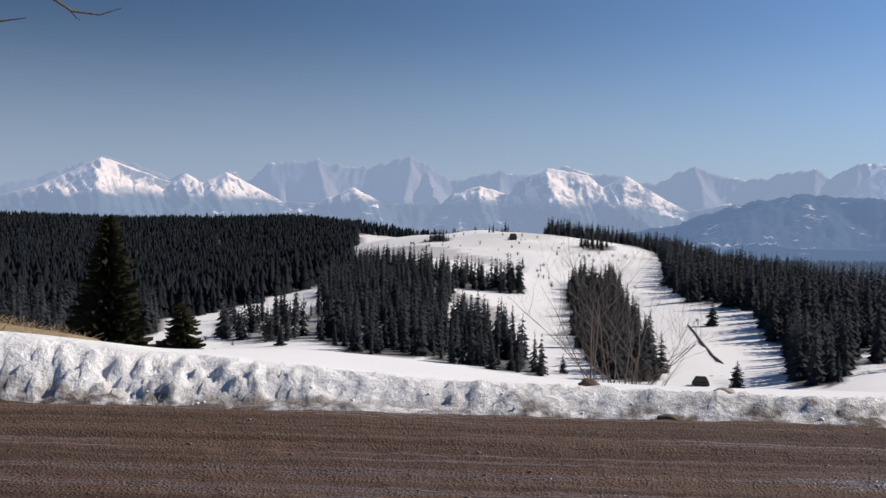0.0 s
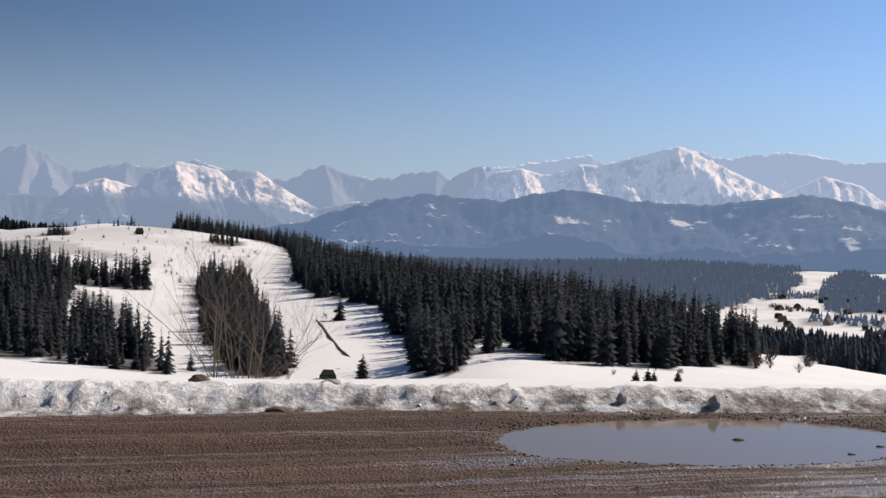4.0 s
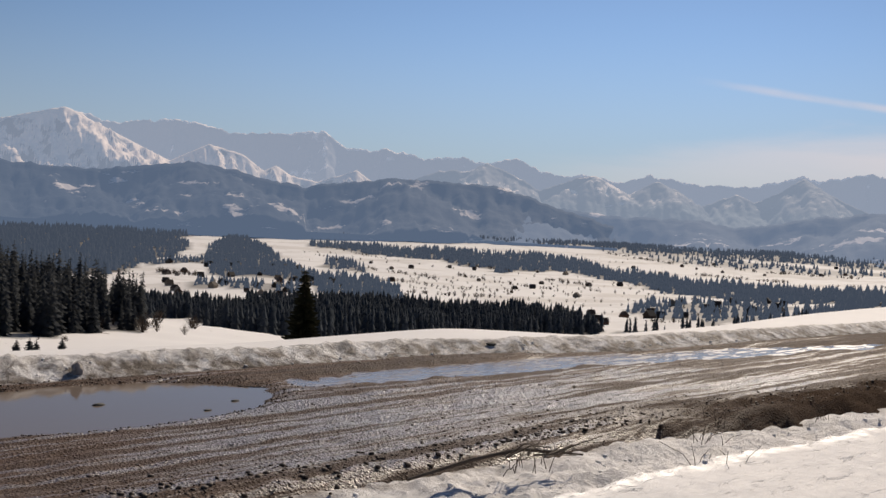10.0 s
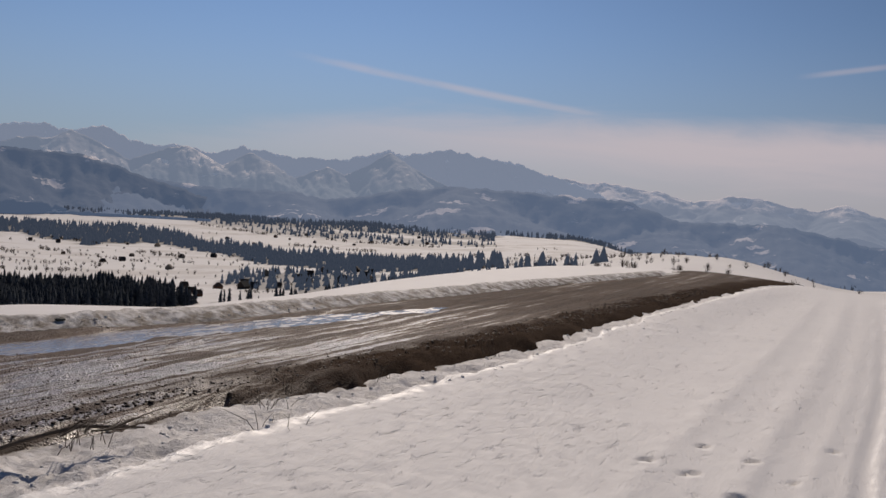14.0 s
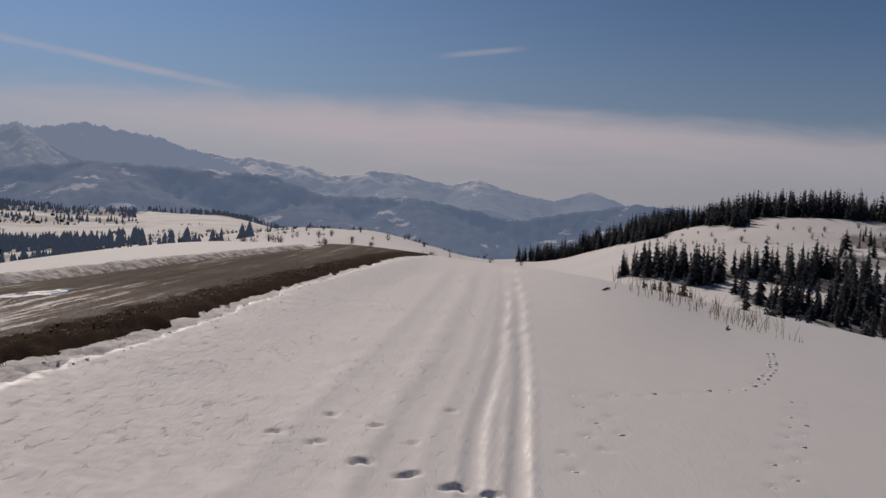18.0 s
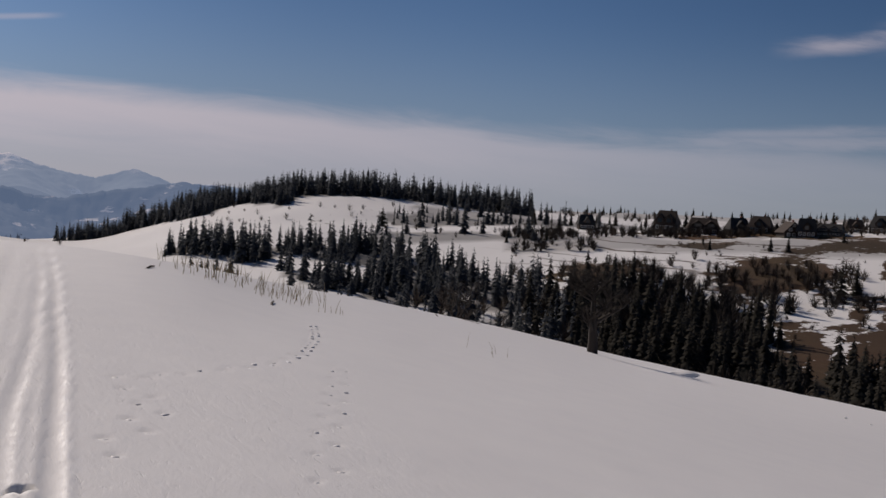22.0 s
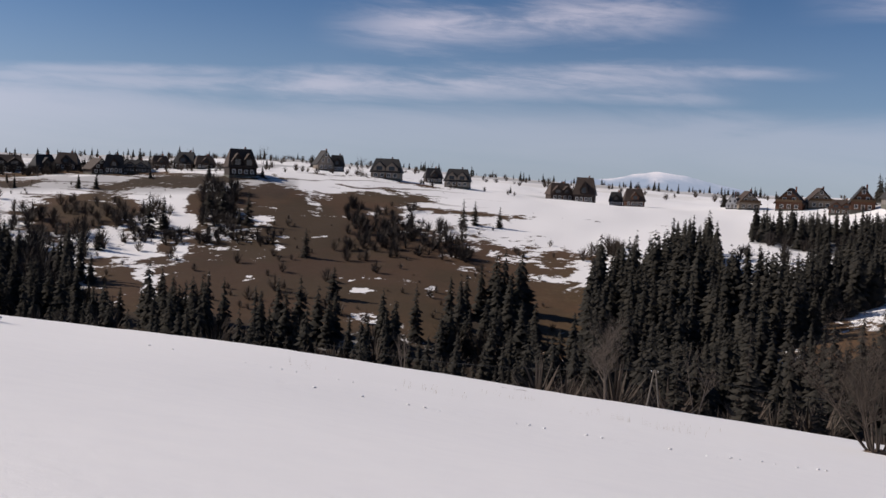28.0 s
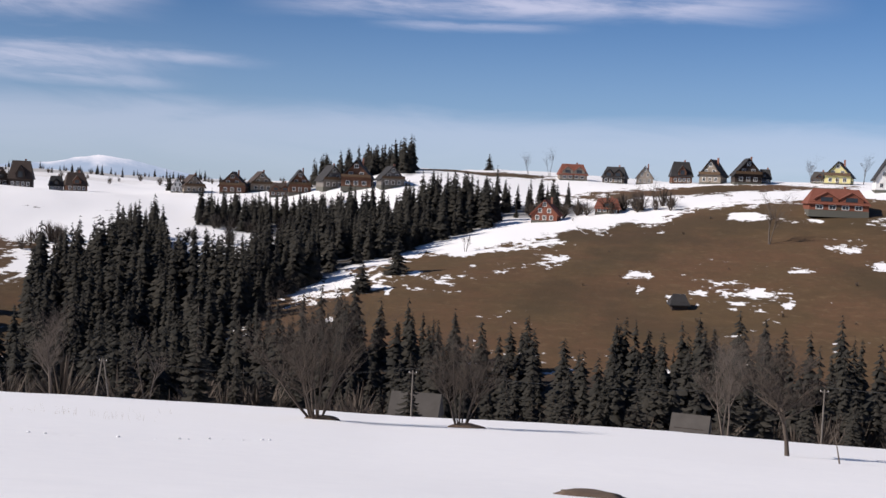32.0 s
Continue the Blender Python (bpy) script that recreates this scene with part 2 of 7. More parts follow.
def mud():
    n = Nodes("wet_muddy_gravel")
    lane = n.coords((0.10, 2.6, 1.0))
    a, b, g = n.noise(1.5, 6, 0.6, lane, 0.8), n.noise(0.6, 4), n.noise(45, 4, 0.7)
    thin = n.noise(4.0, 4, 0.6, n.coords((0.06, 3.0, 1.0)))
    peb = n.t.nodes.new("ShaderNodeTexVoronoi")
    peb.inputs["Scale"].default_value = 44
    n.t.links.new(n.coords(), peb.inputs["Vector"])
    wet = n.ramp(n.math("ADD", n.math("ADD", n.math("MULTIPLY", a, 0.45), n.math("MULTIPLY", thin, 0.6)), n.math("ADD", n.math("MULTIPLY", b, 0.15), n.math("MULTIPLY", n.attr("wet"), 0.11))), 0.655, 0.73)
    col = n.mix(n.math("MULTIPLY", g, 0.9), (0.100, 0.062, 0.044), (0.172, 0.111, 0.080))
    col = n.mix(n.ramp(n.math("ADD", n.math("MULTIPLY", a, 0.5), n.math("MULTIPLY", thin, 0.5)), 0.40, 0.58, 0.62, 0.0), col, (0.036, 0.026, 0.020))
    col = n.mix(n.ramp(peb.outputs["Distance"], 0.0, 0.35, 0.2, 0.0), col, (0.15, 0.11, 0.085))
    col = n.mix(n.attr("verge"), col, n.mix(g, (0.035, 0.023, 0.016), (0.10, 0.066, 0.045)))
    wet = n.math("MULTIPLY", wet, n.math("SUBTRACT", 1.0, n.attr("verge")))
    col = n.mix(n.math("MULTIPLY", wet, 0.45), col, (0.06, 0.048, 0.04))
    n.bump(n.math("ADD", n.math("MULTIPLY", n.ramp(peb.outputs["Distance"], 0.0, 0.6, 1.0, 0.0), 0.5), n.math("ADD", n.math("MULTIPLY", a, 1.6), n.math("MULTIPLY", g, 0.7))), 1.0, 0.018)
    return n.set(color=col, rough=n.math("ADD", n.math("SUBTRACT", 0.68, n.math("MULTIPLY", wet, 0.40)), n.math("MULTIPLY", n.attr("verge"), 0.25)), spec=n.math("MULTIPLY", n.math("ADD", 0.09, n.math("MULTIPLY", wet, 0.6)), n.math("SUBTRACT", 1.0, n.math("MULTIPLY", n.attr("verge"), 0.85))))


def water():
    n = Nodes("puddle_water")
    n.bump(n.noise(14, 3, 0.5), 0.04, 0.01)
    return n.set(color=(0.190, 0.153, 0.126), rough=0.07, spec=0.08)


def slush():
    n = Nodes("slushy_meltwater")
    n.bump(n.math("ADD", n.noise(26, 4, 0.6, n.coords((0.5, 1, 1))), n.math("MULTIPLY", n.noise(7, 3), 1.5)), 0.3, 0.012)
    return n.set(color=(0.27, 0.235, 0.21), rough=n.ramp(n.noise(5, 4, 0.6, n.coords((0.4, 1.6, 1))), 0.42, 0.6, 0.05, 0.34), spec=0.7)


def hillside():
    n = Nodes("snow_and_winter_grass")
    bare = n.attr("bare")
    big, mid = n.noise(0.03, 5, 0.6), n.noise(0.10, 5, 0.65, n.coords((1, 1, 3.5)), 0.4)
    drift = n.noise(0.22, 4, 0.6, n.coords((1, 0.45, 4)), 0.5)
    m = n.math("ADD", n.math("ADD", n.math("MULTIPLY", big, 0.55), n.math("MULTIPLY", mid, 0.7)), n.math("MULTIPLY", n.math("ADD", drift, n.math("SUBTRACT", n.noise(0.55, 4, 0.6, n.coords((1, 0.6, 5)), 0.4), 0.5)), 0.35))
    f = n.ramp(n.math("ADD", n.math("SUBTRACT", bare, 0.5), n.math("MULTIPLY", n.math("SUBTRACT", m, 0.8), 2.4)), -0.05, 0.05)
    step = n.math("ADD", n.math("MULTIPLY", n.height(), 0.45), n.math("MULTIPLY", n.noise(0.02, 3), 2.2))
    strip = n.ramp(n.math("ABSOLUTE", n.math("SUBTRACT", n.math("FRACT", step), 0.5)), 0.05, 0.1, 1.0, 0.0)
    strip = n.math("MULTIPLY", strip, n.math("MULTIPLY", n.attr("strips"), n.ramp(n.noise(0.06, 3), 0.42, 0.5)))
    f = n.math("MAXIMUM", f, strip)
    tuft = n.noise(1.1, 5, 0.75)
    grass = n.mix(n.ramp(n.noise(0.045, 4), 0.35, 0.65), (0.135, 0.074, 0.041), (0.112, 0.074, 0.038))
    grass = n.mix(n.ramp(n.noise(0.3, 5, 0.7), 0.4, 0.7, 0.0, 0.6), grass, (0.085, 0.055, 0.03))
    grass = n.mix(n.ramp(n.noise(0.35, 5, 0.7, n.coords((1, 1, 4)), 0.6), 0.5, 0.72, 0.0, 0.6), grass, (0.20, 0.135, 0.075))
    # redder brown grass, also darkened as shade of a slope turned from the sun
    grass = n.mix(n.math("MULTIPLY", n.attr("slope_shade"), 0.9), grass, n.mix(tuft, (0.040, 0.025, 0.019), (0.080, 0.047, 0.033)))
    grass = n.mix(n.ramp(n.noise(0.022, 4, 0.6, n.coords((1, 1, 2))), 0.47, 0.6, 0.0, 0.55), grass, (0.050, 0.040, 0.024))
    grass = n.mix(n.math("MULTIPLY", tuft, 0.6), grass, (0.075, 0.050, 0.028))
    snow = n.mix(n.noise(0.02, 3), (0.82, 0.805, 0.80), (0.88, 0.86, 0.84))
    snow = n.mix(n.ramp(n.noise(0.009, 5, 0.6, n.coords((1, 1, 3))), 0.46, 0.62, 0.0, n.math("MULTIPLY", n.attr("afar"), 0.5)), snow, (0.56, 0.52, 0.475))
    snow = n.mix(n.ramp(n.noise(0.5, 5, 0.7), 0.62, 0.76, 0.0, 0.05), snow, (0.3, 0.24, 0.18))
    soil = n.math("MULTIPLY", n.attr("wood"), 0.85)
    n.bump(n.math("ADD", n.math("MULTIPLY", n.noise(0.35, 3), n.math("ADD", 0.12, n.math("MULTIPLY", f, 0.5))), n.math("MULTIPLY", n.math("MULTIPLY", tuft, f), 0.3)), 0.35, 0.6)
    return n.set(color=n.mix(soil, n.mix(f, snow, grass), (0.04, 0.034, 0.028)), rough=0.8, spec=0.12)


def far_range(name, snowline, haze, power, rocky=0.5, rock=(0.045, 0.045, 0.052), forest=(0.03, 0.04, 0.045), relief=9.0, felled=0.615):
    """Distance: rock, snow and forest, with the haze of kilometres of lit air painted on as a glow."""
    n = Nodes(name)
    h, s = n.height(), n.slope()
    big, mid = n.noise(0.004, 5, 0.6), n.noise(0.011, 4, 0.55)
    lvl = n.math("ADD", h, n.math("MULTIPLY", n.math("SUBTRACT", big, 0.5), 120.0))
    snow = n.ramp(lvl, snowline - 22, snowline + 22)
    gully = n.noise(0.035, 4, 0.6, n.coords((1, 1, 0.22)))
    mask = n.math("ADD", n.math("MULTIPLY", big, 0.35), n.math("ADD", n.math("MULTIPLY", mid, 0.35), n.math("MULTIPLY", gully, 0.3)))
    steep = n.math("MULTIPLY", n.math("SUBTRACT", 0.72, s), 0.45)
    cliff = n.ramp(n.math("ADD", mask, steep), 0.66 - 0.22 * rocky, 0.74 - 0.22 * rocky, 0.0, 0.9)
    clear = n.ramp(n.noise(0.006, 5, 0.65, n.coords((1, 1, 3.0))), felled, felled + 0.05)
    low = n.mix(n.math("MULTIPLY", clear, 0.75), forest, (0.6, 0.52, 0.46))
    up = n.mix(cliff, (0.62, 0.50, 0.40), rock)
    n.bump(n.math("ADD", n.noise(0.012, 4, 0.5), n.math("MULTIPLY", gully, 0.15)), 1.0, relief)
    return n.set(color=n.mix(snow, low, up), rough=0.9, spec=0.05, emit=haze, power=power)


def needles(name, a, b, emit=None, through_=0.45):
    """Foliage: matt needles that let part of the light through. emit: haze of far woods, added as a glow."""
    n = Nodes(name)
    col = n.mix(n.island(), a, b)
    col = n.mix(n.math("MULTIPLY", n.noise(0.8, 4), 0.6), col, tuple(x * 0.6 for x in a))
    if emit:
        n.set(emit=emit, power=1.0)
    m = n.set(color=col, rough=0.9, spec=0.04)
    thin = n.t.nodes.new("ShaderNodeBsdfTranslucent")
    n.put(thin.inputs["Color"], col)
    both = n.t.nodes.new("ShaderNodeMixShader")
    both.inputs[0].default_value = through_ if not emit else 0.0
    n.t.links.new(n.bsdf.outputs[0], both.inputs[1])
    n.t.links.new(thin.outputs[0], both.inputs[2])
    n.t.links.new(both.outputs[0], n.out.inputs["Surface"])
    return m


def bark(name, a, b, scale=14):
    n = Nodes(name)
    g = n.noise(scale, 4, 0.7, n.coords((1, 1, 0.25)))
    n.bump(g, 0.5, 0.02)
    return n.set(color=n.mix(g, a, b), rough=0.85, spec=0.2)


def planks(name, a, b, scale=1.0):
    n = Nodes(name)
    g = n.noise(3.0 * scale, 4, 0.6, n.coords((1, 1, 8)))
    w = n.noise(0.7, 3)
    n.bump(g, 0.3, 0.03)
    return n.set(color=n.mix(w, n.mix(g, a, b), tuple(0.7 * x for x in a)), rough=0.8, spec=0.25)


def plain(name, col, rough=0.7, var=0.25, scale=2.0):
    n = Nodes(name)
    g = n.noise(scale, 4)
    n.bump(g, 0.15, 0.02)
    return n.set(color=n.mix(g, tuple(c * (1 - var) for c in col), tuple(min(0.9, c * (1 + var)) for c in col)), rough=rough, spec=0.3)


def glass_dark():
    n = Nodes("window_glass")
    return n.set(color=(0.03, 0.035, 0.04), rough=0.08, spec=0.6)


SNOW, MUD, WATER, SLUSH, HILL = snow_near(), mud(), water(), slush(), hillside()
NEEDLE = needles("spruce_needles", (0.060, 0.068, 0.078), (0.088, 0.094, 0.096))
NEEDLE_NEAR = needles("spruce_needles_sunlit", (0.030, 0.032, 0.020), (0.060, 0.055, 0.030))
# the far woods' haze is a blue glow added to the needles
NEEDLE_FAR = needles("far_spruce_needles_haze_glow", (0.009, 0.012, 0.015), (0.012, 0.015, 0.018), (0.056, 0.077, 0.116))
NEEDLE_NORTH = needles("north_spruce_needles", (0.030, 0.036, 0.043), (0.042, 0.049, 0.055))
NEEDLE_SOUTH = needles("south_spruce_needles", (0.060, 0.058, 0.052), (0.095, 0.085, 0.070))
# paler blue-grey needle copy, with the distance haze put into its colour
NEEDLE_HILL = needles("hill_spruce_needles_haze_tint", (0.110, 0.120, 0.132), (0.140, 0.146, 0.150))
# haze over the valley wood is painted into this pale blue
NEEDLE_MID = needles("mid_spruce_needles_haze_tint", (0.105, 0.125, 0.150), (0.130, 0.148, 0.168))
BARK = bark("spruce_bark", (0.06, 0.045, 0.035), (0.12, 0.095, 0.075))
TWIG = bark("bare_bark", (0.095, 0.074, 0.06), (0.18, 0.147, 0.12))
# darker copy of bare_thicket, with shade put into the twig colour
TWIG_DARK = bark("dark_thicket", (0.034, 0.029, 0.027), (0.070, 0.057, 0.048), 2)
TWIG_FAR = bark("bare_thicket", (0.055, 0.043, 0.034), (0.115, 0.09, 0.072), 2)
STRAW = plain("dry_grass", (0.30, 0.23, 0.13), 0.85, 0.3, 8)
STONE = plain("dark_stone", (0.11, 0.105, 0.085), 0.8, 0.35, 14)
CLOD = plain("frozen_clod", (0.35, 0.31, 0.28), 0.8, 0.4, 18)
GLASS = glass_dark()
SOIL = plain("bare_brown_earth", (0.115, 0.08, 0.055), 0.85, 0.4, 6)

# ---- the lie of the land ----
# Spokes out from the standpoint: bearing, then (distance, slope angle of the sight line) from the brow of the near ground outwards.
SPOKES = {}


def spoke(az, *pairs):
    SPOKES[az] = pairs


spoke(-42, (10, -5.5), (30, -12), (150, -11), (400, -6), (1000, -3), (1800, 0.1), (2600, -1))
spoke(-24, (9.9, -5.75), (25, -13), (100, -14), (200, -9.5), (400, -5), (900, -2.2), (1700, -0.35), (2400, -0.8))
spoke(-16, (10.1, -6.8), (25, -14), (120, -13), (250, -7.5), (420, -5.2), (900, -2.8), (1700, -0.4), (2400, -0.8))
spoke(-9, (10.5, -6.78), (25, -14), (120, -12), (250, -7.2), (400, -5), (600, -3.2), (1000, -2.0), (1700, -0.1), (2400, -0.6))
spoke(-4, (10.3, -7.2), (25, -14), (120, -12), (260, -7.3), (420, -4), (700, -1.6), (950, -0.65), (1150, -1.2), (1700, -0.8), (2400, -1.2))
spoke(2, (10, -7.9), (25, -14), (120, -12), (250, -8), (420, -4.6), (650, -1.8), (900, -0.3), (1100, -0.9), (2000, -2))
spoke(7, (10, -8.16), (25, -14), (120, -12), (250, -8), (420, -4.8), (650, -2.0), (850, -0.8), (1100, -1.5), (2000, -2.2))
spoke(11, (10, -8.16), (25, -14), (120, -12), (230, -8.2), (380, -5.2), (600, -2.4), (800, -1.7), (1100, -2.5), (2000, -2.2))
spoke(15, (10.2, -8.0), (25, -14), (120, -12), (220, -8.2), (330, -6), (500, -3.2), (620, -2.5), (900, -4.5), (2000, -2.0))
spoke(20, (10.5, -7.8), (25, -14), (100, -12), (200, -7.7), (270, -6.2), (400, -4.2), (500, -3.3), (750, -5.5), (2000, -1.9))
spoke(28, (11, -7.5), (25, -14), (100, -11.5), (200, -7.6), (270, -6.8), (360, -5.2), (450, -4.2), (650, -6.2), (1000, -4.2), (2000, -2.0), (2800, -1.3))
spoke(34, (11.5, -7.2), (25, -13.5), (100, -11), (190, -7.5), (270, -6.8), (350, -6.1), (430, -5.9), (650, -5.9), (1000, -4.1), (2000, -2.0), (2800, -1.3))
spoke(40, (12.3, -6.8), (25, -13), (100, -11), (200, -7.8), (300, -6.9), (450, -6.3), (700, -5.4), (1000, -4), (2000, -2), (2800, -1.3))
spoke(50, (14.5, -5.55), (30, -11), (100, -10), (250, -8), (500, -6.3), (700, -5.2), (1000, -4), (2000, -2.1), (2800, -0.9))
spoke(58, (16.5, -5.5), (30, -9), (120, -8), (400, -6.8), (700, -5.0), (1000, -3.9), (2000, -2.1), (2800, -0.9))
spoke(64, (20, -4.65), (40, -8), (150, -7), (500, -5.4), (800, -4.2), (1200, -3.2), (2000, -2.1), (2800, -0.9))
spoke(70, (28, -3.35), (50, -6), (150, -5), (400, -3.6), (700, -3.2), (1200, -2.7), (2000, -1.8), (2800, -0.9))
spoke(77, (40, -2.3), (80, -3.5), (200, -3), (400, -2.4), (700, -2.1), (1200, -1.8), (2000, -1.3), (2800, -1.0))
spoke(81, (39, -2.25), (80, -3.7), (200, -3.2), (450, -2.0), (700, -1.35), (900, -1.2), (1300, -2.2), (2000, -2.4), (2800, -2.2))
spoke(84, (38, -2.2), (80, -4), (200, -3.5), (450, -2.2), (620, -1.6), (760, -1.55), (1100, -2.8), (2000, -2.8), (2800, -2.4))
spoke(87, (35, -2.45), (80, -5), (200, -4.6), (400, -2.8), (520, -2.15), (640, -2.2), (1000, -3.4), (2000, -3.0), (2800, -2.6))
spoke(90, (32, -2.7), (80, -6), (200, -6), (420, -3.3), (520, -2.9), (900, -3.8), (2000, -3.0), (2800, -2.6))
spoke(94, (29, -2.95), (60, -7), (200, -8), (400, -4), (600, -2.6), (700, -2.5), (1200, -3.6), (2000, -3.0), (2800, -2.4))
spoke(97, (27, -3.3), (60, -7), (200, -8), (350, -4), (550, -1.9), (625, -1.15), (900, -3), (2800, -1.6))
spoke(100, (28, -3.75), (60, -7.5), (200, -8.5), (330, -4.5), (500, -1.5), (615, -0.02), (900, -2), (2800, -0.6))
spoke(104, (34, -4.45), (70, -8), (200, -8.5), (330, -4.3), (480, -1.1), (600, 0.62), (900, -2), (2800, -0.6))
spoke(109, (42, -5.15), (90, -9), (200, -9), (330, -4.4), (470, -1.3), (600, 0.42), (900, -1), (2800, -0.6))
spoke(115, (54, -6.1), (120, -10), (200, -10), (320, -4.6), (420, -1.6), (560, -0.3), (900, 0.0), (1500, 0.0), (2800, -0.5))
spoke(121, (66, -7.15), (130, -11), (190, -11), (250, -7), (330, -3.4), (440, -0.72), (620, -0.5), (1000, 0.1), (1500, 0.1), (2800, -0.5))
spoke(128, (78, -8.05), (130, -11.5), (180, -11.5), (250, -6.5), (340, -2.8), (430, -0.35), (560, -0.3), (1000, 0.3), (1500, 0.25), (2800, -0.5))
spoke(136, (88, -8.9), (140, -12.5), (180, -12), (250, -6.3), (330, -2.8), (420, 0.2), (560, 0.25), (1000, 0.55), (1500, 0.4), (2800, -0.5))
spoke(144, (96, -9.85), (140, -13), (180, -12.2), (240, -6.7), (320, -3), (430, -0.15), (560, -0.1), (1000, 0.42), (1500, 0.3), (2800, -0.5))
spoke(152, (100, -10.7), (145, -13.5), (180, -12.5), (240, -7.5), (300, -4), (430, -0.75), (600, -0.65), (1000, 0.0), (1500, 0.0), (2800, -0.4))
spoke(160, (103, -11.3), (150, -14), (190, -12.0), (260, -6.4), (320, -3.0), (345, -2.7), (385, -1.9), (450, -0.75), (620, -0.7), (1000, -0.2), (1500, -0.2), (2800, -0.4))
spoke(166, (105, -11.6), (150, -14), (185, -11), (215, -8), (270, -5.2), (320, -3.4), (350, -2.9), (400, -1.7), (440, -0.5), (620, -0.5), (1000, -0.05), (1500, -0.1), (2800, -0.4))
spoke(172, (106, -11.9), (150, -14), (180, -11), (210, -8.2), (260, -4.2), (310, -3.4), (420, 0.6), (480, 0.95), (800, 0), (2800, -0.4))
spoke(179, (106, -11.87), (150, -14), (180, -11), (210, -8), (260, -4), (320, -1.7), (350, -1.5), (430, 0.5), (490, 1.05), (800, 0.2), (2800, -0.4))
spoke(186, (106, -11.8), (150, -13.5), (180, -10.5), (210, -8), (260, -4), (320, -1), (380, 0.1), (430, 0.8), (800, 0.5), (2800, -0.4))
spoke(193, (106, -11.7), (150, -13), (180, -10.2), (210, -7.8), (260, -3.8), (330, 0.0), (420, 1.0), (800, 0.8), (2800, -0.4))
spoke(200, (105, -11.4), (150, -13), (180, -10.2), (210, -7.8), (260, -3.8), (330, 0.3), (420, 1.4), (800, 1), (2800, -0.4))
spoke(240, (80, -6), (200, -3), (800, 1), (2800, 0.5))
spoke(280, (30, -2.5), (200, -1), (800, 1), (2800, 0.5))
spoke(318, (10, -5.5), (30, -12), (150, -11), (400, -6), (1000, -3), (1800, 0.1), (2600, -1))

AZ = np.concatenate([np.arange(-42, 203, 0.25), np.arange(203, 318.01, 1.0)])


def rings():
    r = [0.02, 0.25]
    for stop, k in ((4, 1.06), (16, 1.009), (60, 1.012), (130, 1.02), (3300, 1.024)):
        while r[-1] < stop:
            r.append(r[-1] * k)
    return np.array(r)


RAD = rings()


def smooth01(a, b, v):
    u = np.clip((v - a) / (b - a), 0, 1)
    return u * u * (3 - 2 * u)


def gauss(a, axis, sigma):
    k = np.exp(-0.5 * (np.arange(-3 * int(sigma + 1), 3 * int(sigma + 1) + 1) / sigma) ** 2)
    k /= k.sum()
    p = len(k) // 2
    b = np.pad(a, [(p, p) if i == axis else (0, 0) for i in range(2)], mode="edge")
    return np.apply_along_axis(lambda v: np.convolve(v, k, "valid"), axis, b)


def value_noise(x, y, seed=0, octaves=4, rough=0.5):
    """Smooth value noise, about -1 to 1, on arrays."""
    out, amp, tot = 0.0, 1.0, 0.0
    for o in range(octaves):
        xi, yi = np.floor(x).astype(np.int64), np.floor(y).astype(np.int64)
        fx, fy = x - xi, y - yi
        fx, fy = fx * fx * (3 - 2 * fx), fy * fy * (3 - 2 * fy)

        def h(i, j):
            n = (i * 374761393 + j * 668265263 + (seed + o) * 974634777) & 0x7FFFFFFF
            n = ((n ^ (n >> 13)) * 1274126177) & 0x7FFFFFFF
            return ((n ^ (n >> 16)) & 0xFFFF) / 32767.5 - 1
        v = (h(xi, yi) * (1 - fx) + h(xi + 1, yi) * fx) * (1 - fy) + (h(xi, yi + 1) * (1 - fx) + h(xi + 1, yi + 1) * fx) * fy
        out, tot = out + v * amp, tot + amp
        amp *= rough
        x, y = x * 2.03 + 17.1, y * 2.03 - 9.7
    return out / tot


def road_near(x):
    return np.interp(x, [-60, 4, 6, 7, 8.5, 10, 12, 17, 30, 60], [4.6, 4.4, 4.2, 4.12, 3.83, 3.62, 3.42, 3.25, 2.45, -1.5])


def road_far(x):
    return np.interp(x, [-60, -4, 2, 5, 9, 12, 19, 25, 35, 60], [8.4, 8.3, 8.3, 8.0, 7.7, 6.9, 6.4, 5.9, 4.8, 1.6])


def lip_scale(x):
    """The torn strip along the field narrows with the distance."""
    return 1.1 / np.interp(x, [4, 7, 9.5, 12, 20], [1.2, 1.08, 0.88, 0.75, 0.6])


TRACKS = ((0.5, 0.47, 0.36, 0.22, 0.15), (-0.5, -0.52, -0.68, -0.87, -0.93), (-0.76, -0.83, -0.95, -1.1, -1.15), (0.0, -0.05, -0.2, -0.36, -0.45))
FEET = ((6.95, 0.18), (6.8, -0.13), (7.58, 0.82), (7.42, 0.53), (8.01, 0.2), (8.69, 0.79), (8.38, 0.56), (9.62, 0.38), (6.61, -0.4), (6.54, -0.62), (5.6, -0.95), (9.13, -0.04), (9.3, 0.18), (8.93, -0.3), (7.69, -0.11), (7.49, -0.46), (10.9, 0.95))


PAWS = []


def track(points, step, size, sway=0.06):
    """A trail of small prints along a line of places."""
    for (x0, y0), (x1, y1) in zip(points, points[1:]):
        d = math.hypot(x1 - x0, y1 - y0)
        for k in range(max(1, int(d / step))):
            t = (k + 0.5) / max(1, int(d / step))
            side = sway if len(PAWS) % 2 else -sway
            PAWS.append((x0 + (x1 - x0) * t + side * (y1 - y0) / d, y0 + (y1 - y0) * t - side * (x1 - x0) / d, size, math.atan2(y1 - y0, x1 - x0)))


